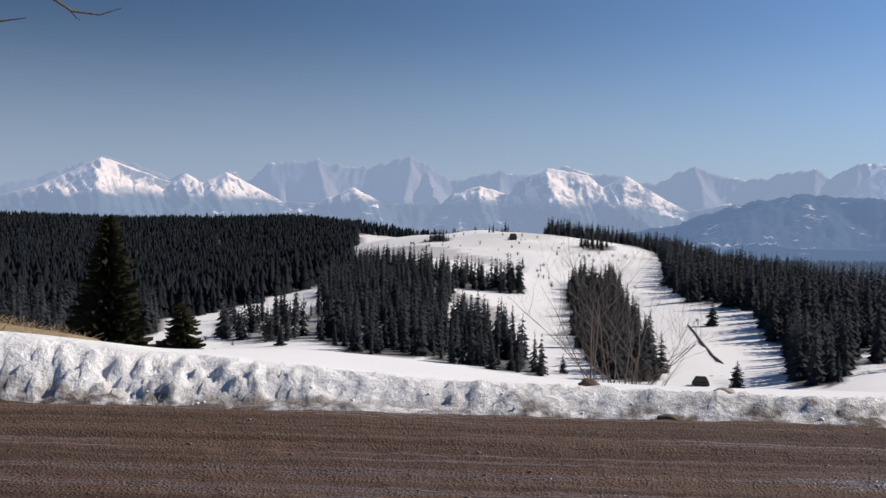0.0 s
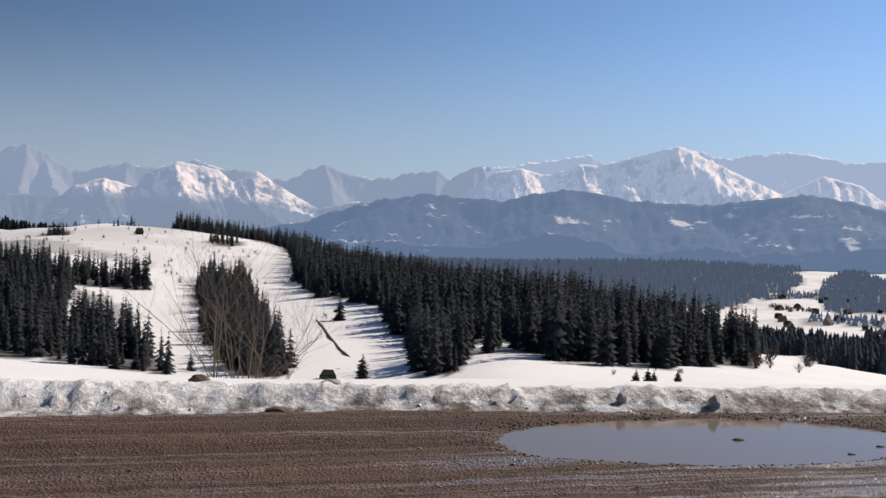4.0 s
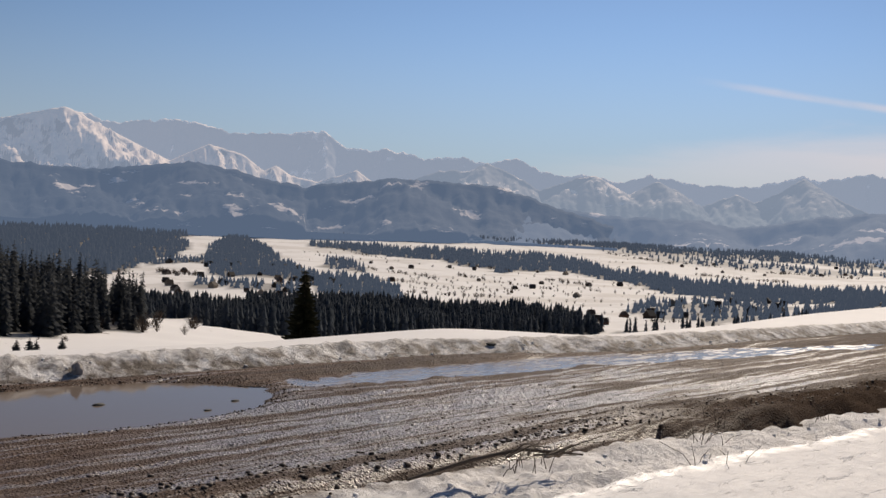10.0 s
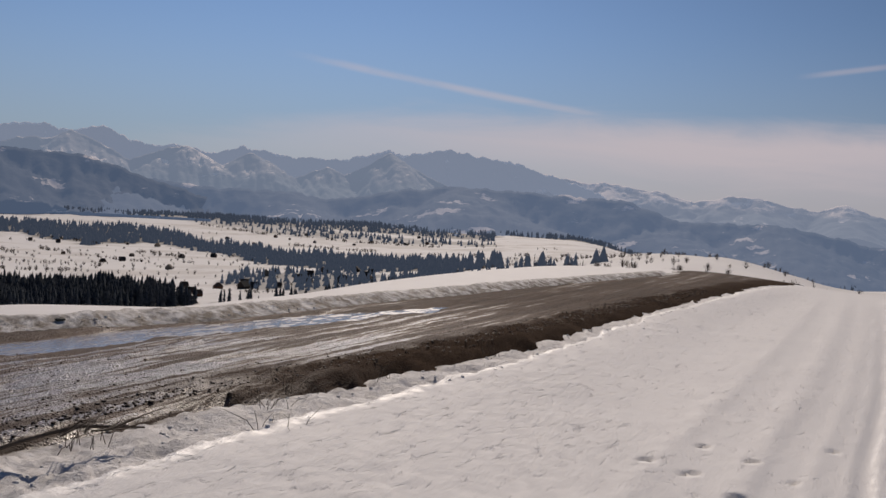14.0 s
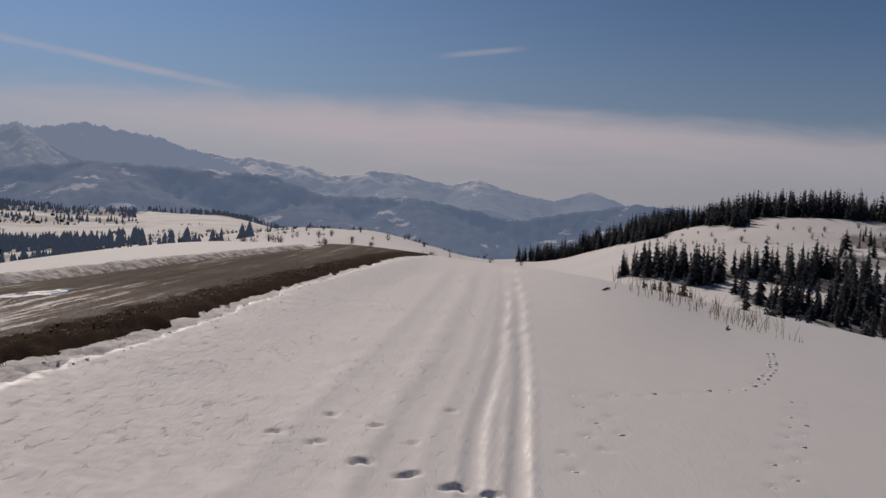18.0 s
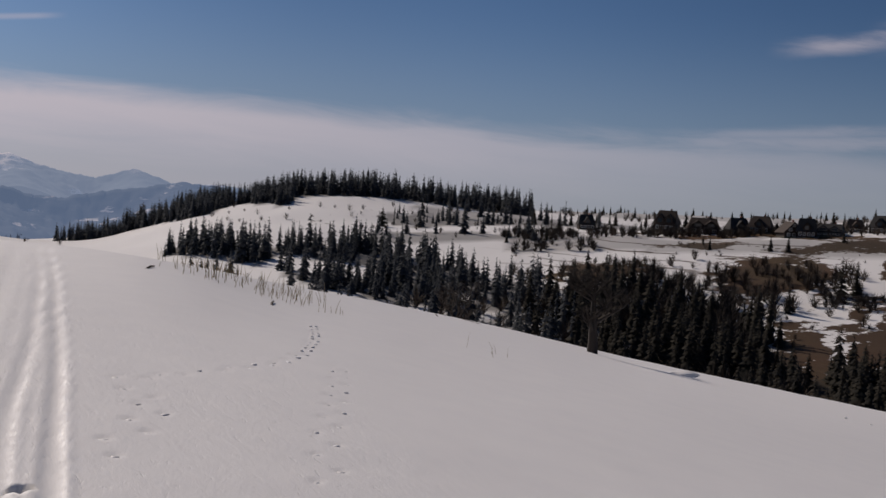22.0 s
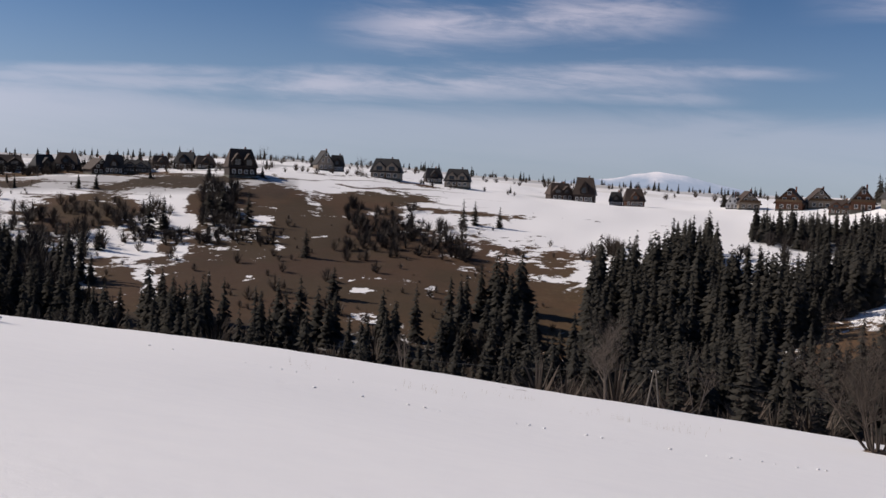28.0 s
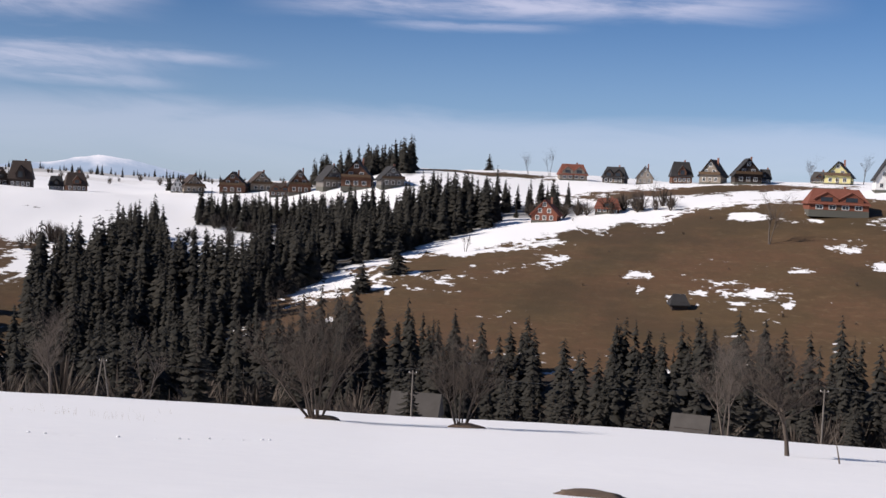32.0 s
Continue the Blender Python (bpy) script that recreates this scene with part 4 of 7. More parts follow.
# bearing knots, near edge, far edge, spacing, height
WOODS_NEAR = [
    Wood((-30, -24, -20, -16.5), (230, 230, 280, 350), (410, 410, 410, 410), 5.2, 12.5, 0.05),
    Wood((-8.5, -6.8, -4.8, -3.3, -2.2, -1.5, 0.4, 1.5, 2.1), (300, 253, 258, 261, 316, 480, 475, 475, 477), (480, 685, 616, 591, 568, 545, 530, 500, 489), 5.2, 12.5, 0.06),
    Wood((-2.7, -0.9, 0.5, 1.6, 2.4, 3.2), (263, 264, 262, 258, 255, 250), (357, 378, 355, 324, 291, 266), 5.0, 12, 0.06),
    Wood((-1.6, 0.0, 1.4), (385, 365, 345), (470, 440, 400), 11, 10, 0.3, 0.3),
    Wood((-7.5, -3, 0, 2.2), (690, 650, 620, 560), (900, 760, 660, 590), 30, 8, 0.3, 0.5),
    Wood((-13.5, -11, -8, -6), (305, 300, 285, 275), (400, 400, 380, 360), 6.5, 11, 0.25, 0.25),
    Wood((4.5, 5.0, 6.0, 6.9, 7.6, 8.4, 9.2), (367, 335, 268, 250, 245, 245, 244), (514, 560, 560, 560, 434, 310, 262), 4.4, 12.5, 0.03),
    Wood((3.3, 4.4, 5.8, 7.3, 8.7, 9.1, 9.4, 10.5, 11.7, 13.8, 14.4, 15.4, 15.7, 17.7, 18.4, 19, 20.6, 22.1, 23.6, 25, 26.5, 29.3, 31.8, 33.2),
         (880, 870, 855, 835, 820, 745, 560, 470, 452, 435, 355, 320, 236, 218, 236, 300, 295, 272, 254, 254, 268, 275, 300, 300),
         (960, 950, 940, 930, 920, 900, 880, 850, 830, 740, 720, 680, 660, 620, 600, 590, 580, 570, 560, 560, 550, 520, 470, 380), 5.2, 14.5, 0.02, 0.0, 0.15),
    Wood((15.6, 17.7, 19, 21, 23.6, 26, 29.3), (232, 216, 262, 266, 246, 250, 262), (246, 232, 284, 286, 264, 270, 280), 6.5, 17.5, 0.1, 0.3, 0.15),
    Wood((2.9, 3.4), (905, 905), (925, 925), 6, 9, 0.1),
    Wood((-3.0, -1.6), (800, 800), (840, 840), 7, 11, 0.1),
    Wood((0.2, 1.5), (880, 880), (910, 910), 7, 9, 0.1, 0.3),
    Wood((5.0, 6.5), (760, 760), (800, 800), 6, 10, 0.1),
    Wood((91.4, 92.8, 94.1, 95.0), (640, 650, 640, 640), (664, 690, 700, 705), 3.8, 11, 0.08),
    Wood((94.6, 96.1, 98.4, 99.1, 99.9), (660, 630, 560, 572, 605), (720, 690, 690, 680, 670), 3.8, 12.5, 0.04),
    Wood((99.7, 100.2, 101.0), (612, 606, 600), (650, 640, 640), 3.8, 11.5, 0.04),
    Wood((108, 109.9, 111.1, 112.4), (497, 484, 494, 495), (530, 536, 533, 529), 7, 9.5, 0.35, 0.2),
    Wood((111.7, 112.8, 115.8, 119), (491, 494, 488, 480), (530, 530, 534, 520), 12, 9, 0.35, 0.25),
    Wood((100.9, 101.4, 102.8, 103.4, 105.8, 108.1, 111, 113.7, 115.5), (575, 568, 553, 582, 582, 578, 577, 583, 560), (680, 680, 670, 670, 660, 650, 640, 630, 600), 4.0, 12, 0.03),
    Wood((96.6, 98.8, 99.9, 101.5, 102.6, 104, 105.4, 107.4, 108.9, 110.1, 111.3, 112.9), (416, 398, 390, 378, 390, 392, 388, 382, 330, 308, 291, 335), (440, 435, 428, 412, 416, 420, 418, 416, 402, 388, 373, 362), 4.4, 11.5, 0.25, 0.12),
    Wood((102.6, 104.6, 106.9, 109, 111.3), (345, 316, 308, 295, 285), (369, 345, 340, 350, 340), 4.6, 10, 0.2, 0.1),
    Wood((98, 101, 104), (290, 285, 290), (345, 330, 320), 7, 9, 0.4, 0.3),
    Wood((107.5, 112, 116), (425, 425, 420), (455, 450, 445), 9, 9.5, 0.5, 0.3),
    Wood((109.5, 113, 118), (500, 500, 480), (560, 560, 520), 13, 10, 0.4, 0.4),
    Wood((104, 112, 118), (215, 205, 190), (285, 285, 285), 5.2, 10.5, 0.3, 0.4),
    Wood((112.5, 114.5, 116.5), (300, 290, 280), (345, 350, 330), 6, 11, 0.3, 0.2),
    Wood((115, 118, 121, 124, 127, 129), (240, 238, 235, 225, 220, 222), (300, 325, 322, 312, 285, 250), 6.0, 11.5, 0.35, 0.35),
    Wood((118, 124, 130, 136, 146, 152, 155), (185, 180, 172, 164, 156, 152, 152), (255, 248, 238, 230, 224, 216, 212), 4.8, 11.5, 0.2, 0.08),
    Wood((146.4, 148, 150.3, 151.5), (205, 205, 204, 206), (236, 246, 252, 240), 5, 12, 0.08, 0.1),
    Wood((134.2, 135.6), (325, 325), (350, 350), 8, 10, 0.2, 0.3),
    Wood((153.6, 154.9, 155.8, 157.4, 159.1, 159.9, 160.3, 161.8, 163.2, 164.6, 166, 167.2, 168.3, 169.5, 171.8, 173.5, 175.6, 177),
         (190, 165, 160, 156, 156, 158, 165, 205, 226, 238, 249, 261, 272, 281, 295, 310, 323, 336), (262, 282, 292, 312, 332, 330, 300, 282, 288, 300, 316, 326, 328, 328, 340, 352, 370, 374), 3.9, 12.5, 0.02, 0.0, 0.15),
    Wood((165.0, 166.5, 169.4), (368, 362, 356), (400, 396, 385), 5.0, 8, 0.2, 0.2),
    Wood((161.6, 163.0, 164.6, 166.5, 168.5), (360, 356, 350, 346, 342), (398, 396, 394, 380, 372), 4.6, 9.5, 0.2, 0.1),
    Wood((168.6, 172, 176.4), (322, 338, 362), (366, 374, 390), 4.8, 11.5, 0.25, 0.15),
    Wood((177.3, 179.6, 182), (352, 350, 352), (376, 376, 374), 5, 10, 0.3, 0.15),
    Wood((150, 160, 170, 180, 190, 202), (148, 148, 148, 145, 145, 145), (182, 212, 204, 192, 190, 188), 4.4, 11, 0.22, 0.05),
    Wood((116, 124, 133, 140, 148, 156, 164), (820, 820, 840, 840, 850, 860, 860), (1250, 1250, 1250, 1250, 1250, 1250, 1250), 34, 8, 0.3, 0.5),
    Wood((114, 120, 127, 133, 137), (500, 482, 460, 462, 440), (560, 540, 500, 500, 470), 15, 6.5, 0.3, 0.4),
    Wood((137, 142, 148, 152), (470, 475, 470, 480), (500, 505, 500, 500), 24, 6, 0.3, 0.5),
    Wood((114, 118, 124, 130, 138), (395, 392, 385, 382, 368), (440, 436, 428, 420, 405), 15, 4.5, 0.3, 0.5),
    Wood((167.4, 170, 172.6), (446, 446, 440), (490, 490, 490), 5.0, 12, 0.1),
]
WOODS_NORTH = [
    Wood((-30, -24, -17, -13, -9.5, -6.8), (395, 395, 395, 440, 530, 580), (900, 900, 900, 900, 930, 950), 5.6, 12, 0.05),
    Wood((-30, -24, -16, -9, -6.5), (850, 850, 850, 850, 950), (1900, 1900, 1900, 1900, 1800), 8.2, 12.5, 0.05),
    Wood((-7, -4, -2), (1500, 1500, 1500), (1900, 1800, 1700), 13, 14, 0.05),
]
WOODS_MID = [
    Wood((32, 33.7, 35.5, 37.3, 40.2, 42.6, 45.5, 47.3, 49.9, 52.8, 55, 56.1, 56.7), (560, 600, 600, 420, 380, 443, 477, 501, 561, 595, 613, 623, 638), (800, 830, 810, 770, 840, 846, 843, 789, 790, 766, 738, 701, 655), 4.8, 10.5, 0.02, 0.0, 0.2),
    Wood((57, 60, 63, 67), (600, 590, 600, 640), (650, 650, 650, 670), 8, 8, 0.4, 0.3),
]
WOODS_FAR = [
    Wood((-2, 4, 10, 16.5), (1250, 1250, 1250, 1200), (2900, 2900, 3000, 3300), 19, 17, 0.06),
    Wood((16, 20, 24, 28, 31.3, 32.4), (1100, 1100, 1150, 1150, 1140, 1500), (3300, 3300, 3300, 3300, 3300, 3300), 15, 15, 0.03, 0, 0.5),
    Wood((31.7, 34.7, 35.3, 38.2, 41.5), (1850, 2300, 2620, 3000, 2900), (3300, 3300, 3300, 3300, 3300), 15, 13, 0.06),
    Wood((31.9, 33.0, 34.6, 35.2), (1190, 1444, 1711, 1900), (2054, 2158, 2205, 2205), 12, 10, 0.12, 0.03, 0.3),
    Wood((36.1, 36.5, 37.1, 38.0, 38.9, 40.1, 41.3, 42.5, 44.0, 45.4, 46.3), (1483, 1218, 1164, 1203, 1222, 1200, 1090, 899, 873, 864, 814), (1886, 2115, 2542, 2587, 2144, 1560, 1330, 1277, 1232, 1175, 946), 10, 9.5, 0.15, 0.12, 0.3),
    Wood((33.0, 34.8, 36.4), (1392, 1425, 1447), (1504, 1600, 1648), 11, 8, 0.2, 0.15, 0.3),
    Wood((35.2, 38.0, 41.0), (985, 985, 960), (1080, 1100, 1100), 12, 7.5, 0.3, 0.3, 0.3),
    Wood((42.0, 43.4, 44.2), (1573, 1512, 1400), (1788, 1746, 1560), 12, 9, 0.5, 0.2, 0.6),
    Wood((41.3, 43.3, 45.3, 48.3, 51.2, 54, 55.4, 56.8, 59.6, 61.7, 63.8, 66, 69, 72.3), (2209, 2108, 1998, 1911, 1708, 1767, 1743, 1605, 1339, 1197, 1125, 1084, 912, 750), (2398, 2356, 2307, 2296, 2240, 2296, 2184, 1930, 1742, 1632, 1520, 1415, 1202, 910), 11.5, 12, 0.22, 0.14, 0.8),
    Wood((41, 45, 50, 55, 60, 66, 72), (2850, 2750, 2700, 2700, 2600, 2500, 2300), (3300, 3300, 3300, 3300, 3300, 3300, 3200), 17, 12, 0.3, 0.25),
    Wood((57.8, 60.2, 62.3, 63.8, 66), (900, 768, 731, 775, 760), (1060, 1085, 1097, 1141, 1000), 13, 8, 0.4, 0.35, 1.0),
    Wood((63, 65, 67.4, 70), (620, 630, 660, 640), (700, 760, 860, 900), 10, 9, 0.4, 0.25),
    Wood((70, 74, 78), (620, 600, 560), (700, 680, 620), 12, 8, 0.4, 0.4),
    Wood((56, 60, 66, 72), (2650, 2300, 2150, 2000), (3100, 2700, 2400, 2150), 18, 11, 0.3, 0.55),
    Wood((55, 65, 75, 90), (3000, 2900, 2700, 2500), (3300, 3300, 3200, 3000), 20, 13, 0.1, 0.1),
]
WOODS_SOUTH = [w for w in WOODS_NEAR if w.az[-1] > 90]
WOODS_NEAR = [w for w in WOODS_NEAR if w not in WOODS_SOUTH]
WOODS_HILL = [w for w in WOODS_SOUTH if w.az[-1] < 120]
WOODS_SOUTH = [w for w in WOODS_SOUTH if w not in WOODS_HILL]
WOODS = WOODS_NEAR + WOODS_HILL + WOODS_SOUTH + WOODS_NORTH + WOODS_MID + WOODS_FAR
BARE = [(126, 434, 6, 8), (131, 418, 3, 7), (143, 434, 5, 7), (121, 452, 3, 7), (174, 270, 3.5, 26), (184, 300, 3, 28), (181, 300, 2.6, 13), (177, 277, 3, 16), (187.5, 310, 3.5, 36), (181.5, 262, 4, 24), (193, 330, 5, 24), (147, 240, 8, 40), (166, 225, 7, 45), (171, 205, 6, 35), (136, 255, 14, 75), (122.5, 285, 4, 28), (143, 290, 11, 60), (128, 345, 4, 40), (182, 235, 17, 70), (193, 290, 12, 50), (185, 285, 9, 36), (172, 230, 8, 40), (196, 240, 12, 80), (189, 300, 5, 30),
        (119, 352, 3, 26), (186, 395, 6, 22), (133, 400, 5, 16), (139, 335, 6, 40), (142, 385, 3, 30), (147, 372, 4, 8), (176, 470, 6, 20), (190, 400, 8, 20), (124, 405, 3, 12), (149.5, 265, 5, 55), (152, 240, 5, 45), (180, 172, 34, 42), (144, 190, 20, 40),
        (137, 375, 3, 22), (195, 335, 4, 22), (129, 390, 2.5, 10), (138.2, 365, 1.7, 32), (140.7, 363, 2.0, 40), (142.7, 338, 2.2, 36), (144.3, 393, 1.9, 12), (133.5, 352, 0.9, 38)]

# drifts left lying on the brown slopes
DRIFTS = [(178.9, 316, 2.6, 12), (177.2, 303, 1.5, 11), (175.4, 290, 1.0, 8), (180.0, 297, 1.2, 6), (180.2, 271, 1.7, 6), (184.5, 263, 1.2, 5), (184.4, 251, 0.6, 4), (186.6, 258, 0.9, 4), (186.2, 242, 1.0, 4), (191.1, 252, 2.6, 4), (192.0, 245, 0.8, 3), (194.2, 288, 1.6, 4),
          (192.4, 268, 1.0, 5), (196.1, 275, 0.8, 3), (189.6, 324, 1.2, 9), (168.9, 256, 1.8, 9), (173.0, 263, 0.9, 4), (171.6, 242, 0.6, 3), (163.5, 222, 0.9, 5), (165.2, 210, 0.6, 4), (168.4, 226, 0.45, 3), (184.1, 204, 0.45, 5),
          (136.8, 337, 0.9, 12), (138.3, 252, 1.0, 4), (136.2, 269, 0.6, 4), (141.8, 255, 1.0, 7), (132.6, 298, 0.6, 7), (131.2, 263, 0.5, 16), (137.3, 300, 0.45, 4), (145.5, 259, 0.6, 6), (148.9, 277, 0.45, 4), (149.3, 296, 0.4, 4), (153.5, 286, 0.9, 10),
          (130.6, 303, 0.9, 14), (132.7, 338, 0.75, 13), (129, 318, 1.2, 16), (128.7, 304, 1.0, 18), (131.8, 334, 0.9, 12), (130.6, 273, 0.6, 9), (131.2, 247, 0.6, 8), (127.5, 270, 1.0, 22)]

build_ground()
for name, cx, cy, sx, sy, turn in (("puddle", 4.45, 7.0, 2.0, 1.02, 0.0), ("puddle", 11.4, 6.5, 5.4, 0.85, -0.14)):
    bm = bmesh.new()
    bmesh.ops.create_circle(bm, cap_ends=True, segments=40, radius=1)
    me = bpy.data.meshes.new(name)
    bm.transform(pose(cx, cy, EYE - 1.487, 0, 0, math.degrees(turn)) @ Matrix.Diagonal((sx, sy, 1, 1)))
    bm.to_mesh(me)
    me.materials.append(SLUSH if sx > 5 else WATER)
    tagged(new(name, me), "shallow muddy puddle of meltwater on the road", "puddle", "puddles on the road", kind="structure")

# ---- mountains and far hills ----


def range_mesh(name, label, mat, d0, crest, d1, knots, base_el, wall=1.1, cross=0.9, run=0.8, jag=5.0, step=0.1, rows=60, seed=1, spurs=1, round_=0.0, drift=1.2, bumps=26.0, flute=0.0, smooth=True):
    """A mountain range in relief, scaled down and shaped to fit the camera's view: a steep wall under its skyline, with
    ridges that run down from every summit towards the valley.
    knots: bearing and elevation angle along its skyline, in turn."""
    rg = random.Random(seed)
    ka, ke = knots[::2], knots[1::2]
    az = np.arange(ka[0], ka[-1] + step / 2, step)
    d = np.concatenate([np.linspace(d0, crest, rows), np.linspace(crest, d1, 7)[1:]])
    A, R = np.meshgrid(az, d, indexing="ij")
    x, y = R * np.sin(np.radians(A)), R * np.cos(np.radians(A))
    zb = R * math.tan(radians(base_el))
    low = crest * math.tan(radians(base_el))
    before = np.maximum(crest - R, 0)
    behind = np.maximum(R - crest, 0)
    bend = A + 1.1 * value_noise(x / 120, y / 120, seed + 81, 3, 0.55) * np.clip(before / 120, 0, 1)
    teeth = value_noise(bend / 0.45, R / 55, seed + 71, 4, 0.6) * jag * 1.6
    teeth += value_noise(bend / 0.13, R / 40, seed + 75, 3, 0.6) * jag * 0.7
    line = crest * np.tan(np.radians(np.interp(bend, ka, ke))) + teeth
    z = line - wall * before * (1 + 0.25 * value_noise(x / 150, y / 150, seed + 85, 3)) - 0.7 * behind
    wx = 34 * value_noise(x / 170, y / 170, seed + 3, 3, 0.5) + 10 * value_noise(x / 45, y / 45, seed + 4, 3, 0.5)
    tops = []
    for i, (a, e) in enumerate(zip(ka, ke)):
        peak = (i == 0 or e >= ke[i - 1]) and (i == len(ka) - 1 or e >= ke[i + 1])
        h = crest * math.tan(radians(e))
        if peak:
            tops.append((a, h, run, rg.uniform(-0.3, 1.0) * drift))
        for k in range(spurs):
            tops.append((a + rg.uniform(-1.2, 1.2), low + (h - low) * rg.uniform(0.45, 0.85), run * rg.uniform(0.6, 0.9), rg.uniform(-1.0, 1.0) * drift))
    for a, h, fall_, shift in tops:
        i0, i1 = np.searchsorted(az, a - 6), np.searchsorted(az, a + 6)
        rr, bf = R[i0:i1], before[i0:i1]
        side = np.radians(A[i0:i1] - a - shift * bf / (crest - d0)) * rr + wx[i0:i1] * np.clip(bf / 120, 0.15, 1)
        side = side * np.where(side > 0, rg.uniform(0.65, 1.0), rg.uniform(0.75, 1.2))
        soft = round_ * (0.3 + bf / 150)
        off = np.sqrt(side * side + soft * soft) - soft
        ridge = h - fall_ * bf * (1 - 0.2 * bf / (crest - d0)) - cross * off - 0.7 * behind[i0:i1]
        z[i0:i1] = np.maximum(z[i0:i1], ridge)
    z = z + bumps * value_noise(x / 190, y / 190, seed + 9, 3, 0.5) * np.clip(before / 130, 0, 1)
    z = z + jag * value_noise(x / 60, y / 60, seed + 5, 4, 0.5) * np.clip(before / 60, 0, 1)
    z = z + flute * value_noise((A - 0.9 * before / (crest - d0)) / 0.22, R / 160, seed + 13, 3, 0.6) * np.clip(before / 50, 0, 1)
    z = np.maximum(z, zb) + EYE
    z[:, 0] = d0 * math.tan(radians(-3.5))
    me = mesh_np(name, np.stack([x, y, z], -1).reshape(-1, 3), polar_faces(*x.shape), mat, smooth)
    return tagged(new(name, me), label, "mountains", kind="structure")


HIGH_EAST = (-44, 1.5, -30, 1.6, -24.1, 1.2, -22.6, 1.6, -19.4, 2.85, -17.6, 2.5, -16.1, 1.75, -15.4, 2.2, -14.4, 1.5, -13.2, 2.35, -12.2, 1.8, -11.1, 2.75, -8.7, 3.0, -7.1, 2.7,
             -6.1, 2.7, -3.9, 3.37, -2.6, 2.7, -1.7, 2.1, 0.8, 2.65, 2.0, 2.5, 4.2, 2.86, 5.9, 2.54, 7.3, 2.5, 8.8, 2.06, 10.7, 3.07, 12.0, 2.55, 13.8, 2.4, 16.5, 2.95, 17.3, 2.55, 18.5, 3.25, 19.8, 3.1, 21.5, 2.4, 24.0, 1.2, 27.0, -0.4)
HIGH_WEST = (13.5, -0.4, 16.0, 1.2, 17.6, 2.3, 18.6, 3.1, 19.8, 3.2, 23.2, 3.8, 24.5, 3.95, 25.2, 3.6, 26.6, 3.77, 29.0, 4.55, 30.6, 4.07, 31.7, 4.03, 34.3, 4.36, 36.2, 4.1, 37.4, 3.8, 39.6, 4.0, 41.8, 4.24, 43.0, 3.35, 44.9, 3.5,
             47.3, 3.1, 49.1, 3.3, 49.7, 3.0, 51.7, 3.33, 53.8, 2.6, 56.3, 2.63, 57.1, 2.4, 58.7, 2.8, 60.6, 2.41, 64.1, 2.5, 66.2, 3.05, 67.4, 2.9, 69.2, 3.28, 70.9, 3.0, 72.9, 2.8, 73.8, 2.41, 75.2, 2.1, 77.0, 1.5, 79.5, 0.7, 83.0, -0.5)
HIGH_END = (66.0, 0.2, 70.0, 1.4, 72.5, 2.1, 73.8, 2.35, 76.3, 1.95, 77.4, 2.0, 78.8, 1.8, 80.4, 1.66, 82.0, 1.25, 83.6, 1.6, 85.0, 1.62, 86.4, 1.32, 87.8, 1.1, 89.2, 1.48, 91.0, 0.9, 93.2, 0.5, 95.1, 1.08, 96.9, 0.45, 99, 0.5, 104, 0.1)
SUMMITS = (-24.1, 0.79, -22.6, 1.25, -21.0, 1.85, -19.4, 2.8, -17.8, 2.3, -16.1, 1.65, -15.3, 2.1, -14.2, 1.1, -13.3, 2.25, -12.2, 1.5, -11.3, 0.85, -8.7, 0.77, -6.8, 1.63, -5.2, 0.85, -2.2, 0.91, -1.7, 1.37, -0.2, 1.84, 1.3, 1.43,
           1.8, 2.23, 3.3, 2.85, 5.3, 2.53, 6.2, 1.82, 7.3, 2.5, 8.8, 1.57, 10.5, 0.74, 12.5, 1.2, 14.0, 0.8)
SUMMITS_WEST = (12.5, 0.4, 14.9, 0.86, 17.2, 1.2, 18.5, 2.11, 19.6, 3.02, 21.0, 3.21, 22.1, 2.9, 23.2, 3.1, 24.0, 3.5, 24.9, 3.45, 25.7, 3.7, 26.9, 4.0, 28.9, 4.55, 29.8, 4.25, 31.0, 3.45, 32.2, 2.62, 33.9, 2.3, 35.6, 2.1, 36.0, 3.2, 37.8, 2.75, 38.8, 1.96,
                39.4, 2.3, 40.0, 1.86, 41.6, 1.6, 43.5, 2.3, 44.8, 1.4, 46, 0.4)
SUMMITS_END = (43.0, 0.4, 44.8, 1.7, 46.5, 2.0, 47.8, 2.55, 49.4, 2.6, 50.3, 3.0, 51.7, 2.5, 53.1, 1.8, 55.1, 2.5, 55.9, 2.65, 57.1, 1.84, 58.0, 1.31, 59.1, 2.5, 60.0, 2.15, 61.3, 1.34, 63.0, 2.0, 63.9, 1.6, 65.0, 2.2, 66.2, 2.9, 67.5, 2.2, 70, 1.0)
FOOT = (-9, -1.6, -3, -1.2, 3, -0.9, 7, -0.5, 10.0, 0.1, 12.5, 1.06, 16.0, 1.74, 18.1, 1.57, 20, 1.5, 23.2, 2.2, 27.0, 1.7, 30.4, 1.58, 35.0, 2.26, 37.5, 1.9, 41.0, 1.3, 45.4, 2.0, 50.8, 1.9, 54.9, 0.7, 57.2, 0.0)
FOOT_WEST = (44, 0.3, 48, 0.8, 52, 0.9, 54.9, 0.8, 57.2, 0.6, 61.3, 0.66, 63, 0.3, 66.6, 1.0, 70, 1.4, 78.6, 1.1, 81.4, 0.2, 86, 0.3, 91.5, -0.6, 95, 0.1, 97.5, 0.55, 101, 0.2, 106, -0.6)
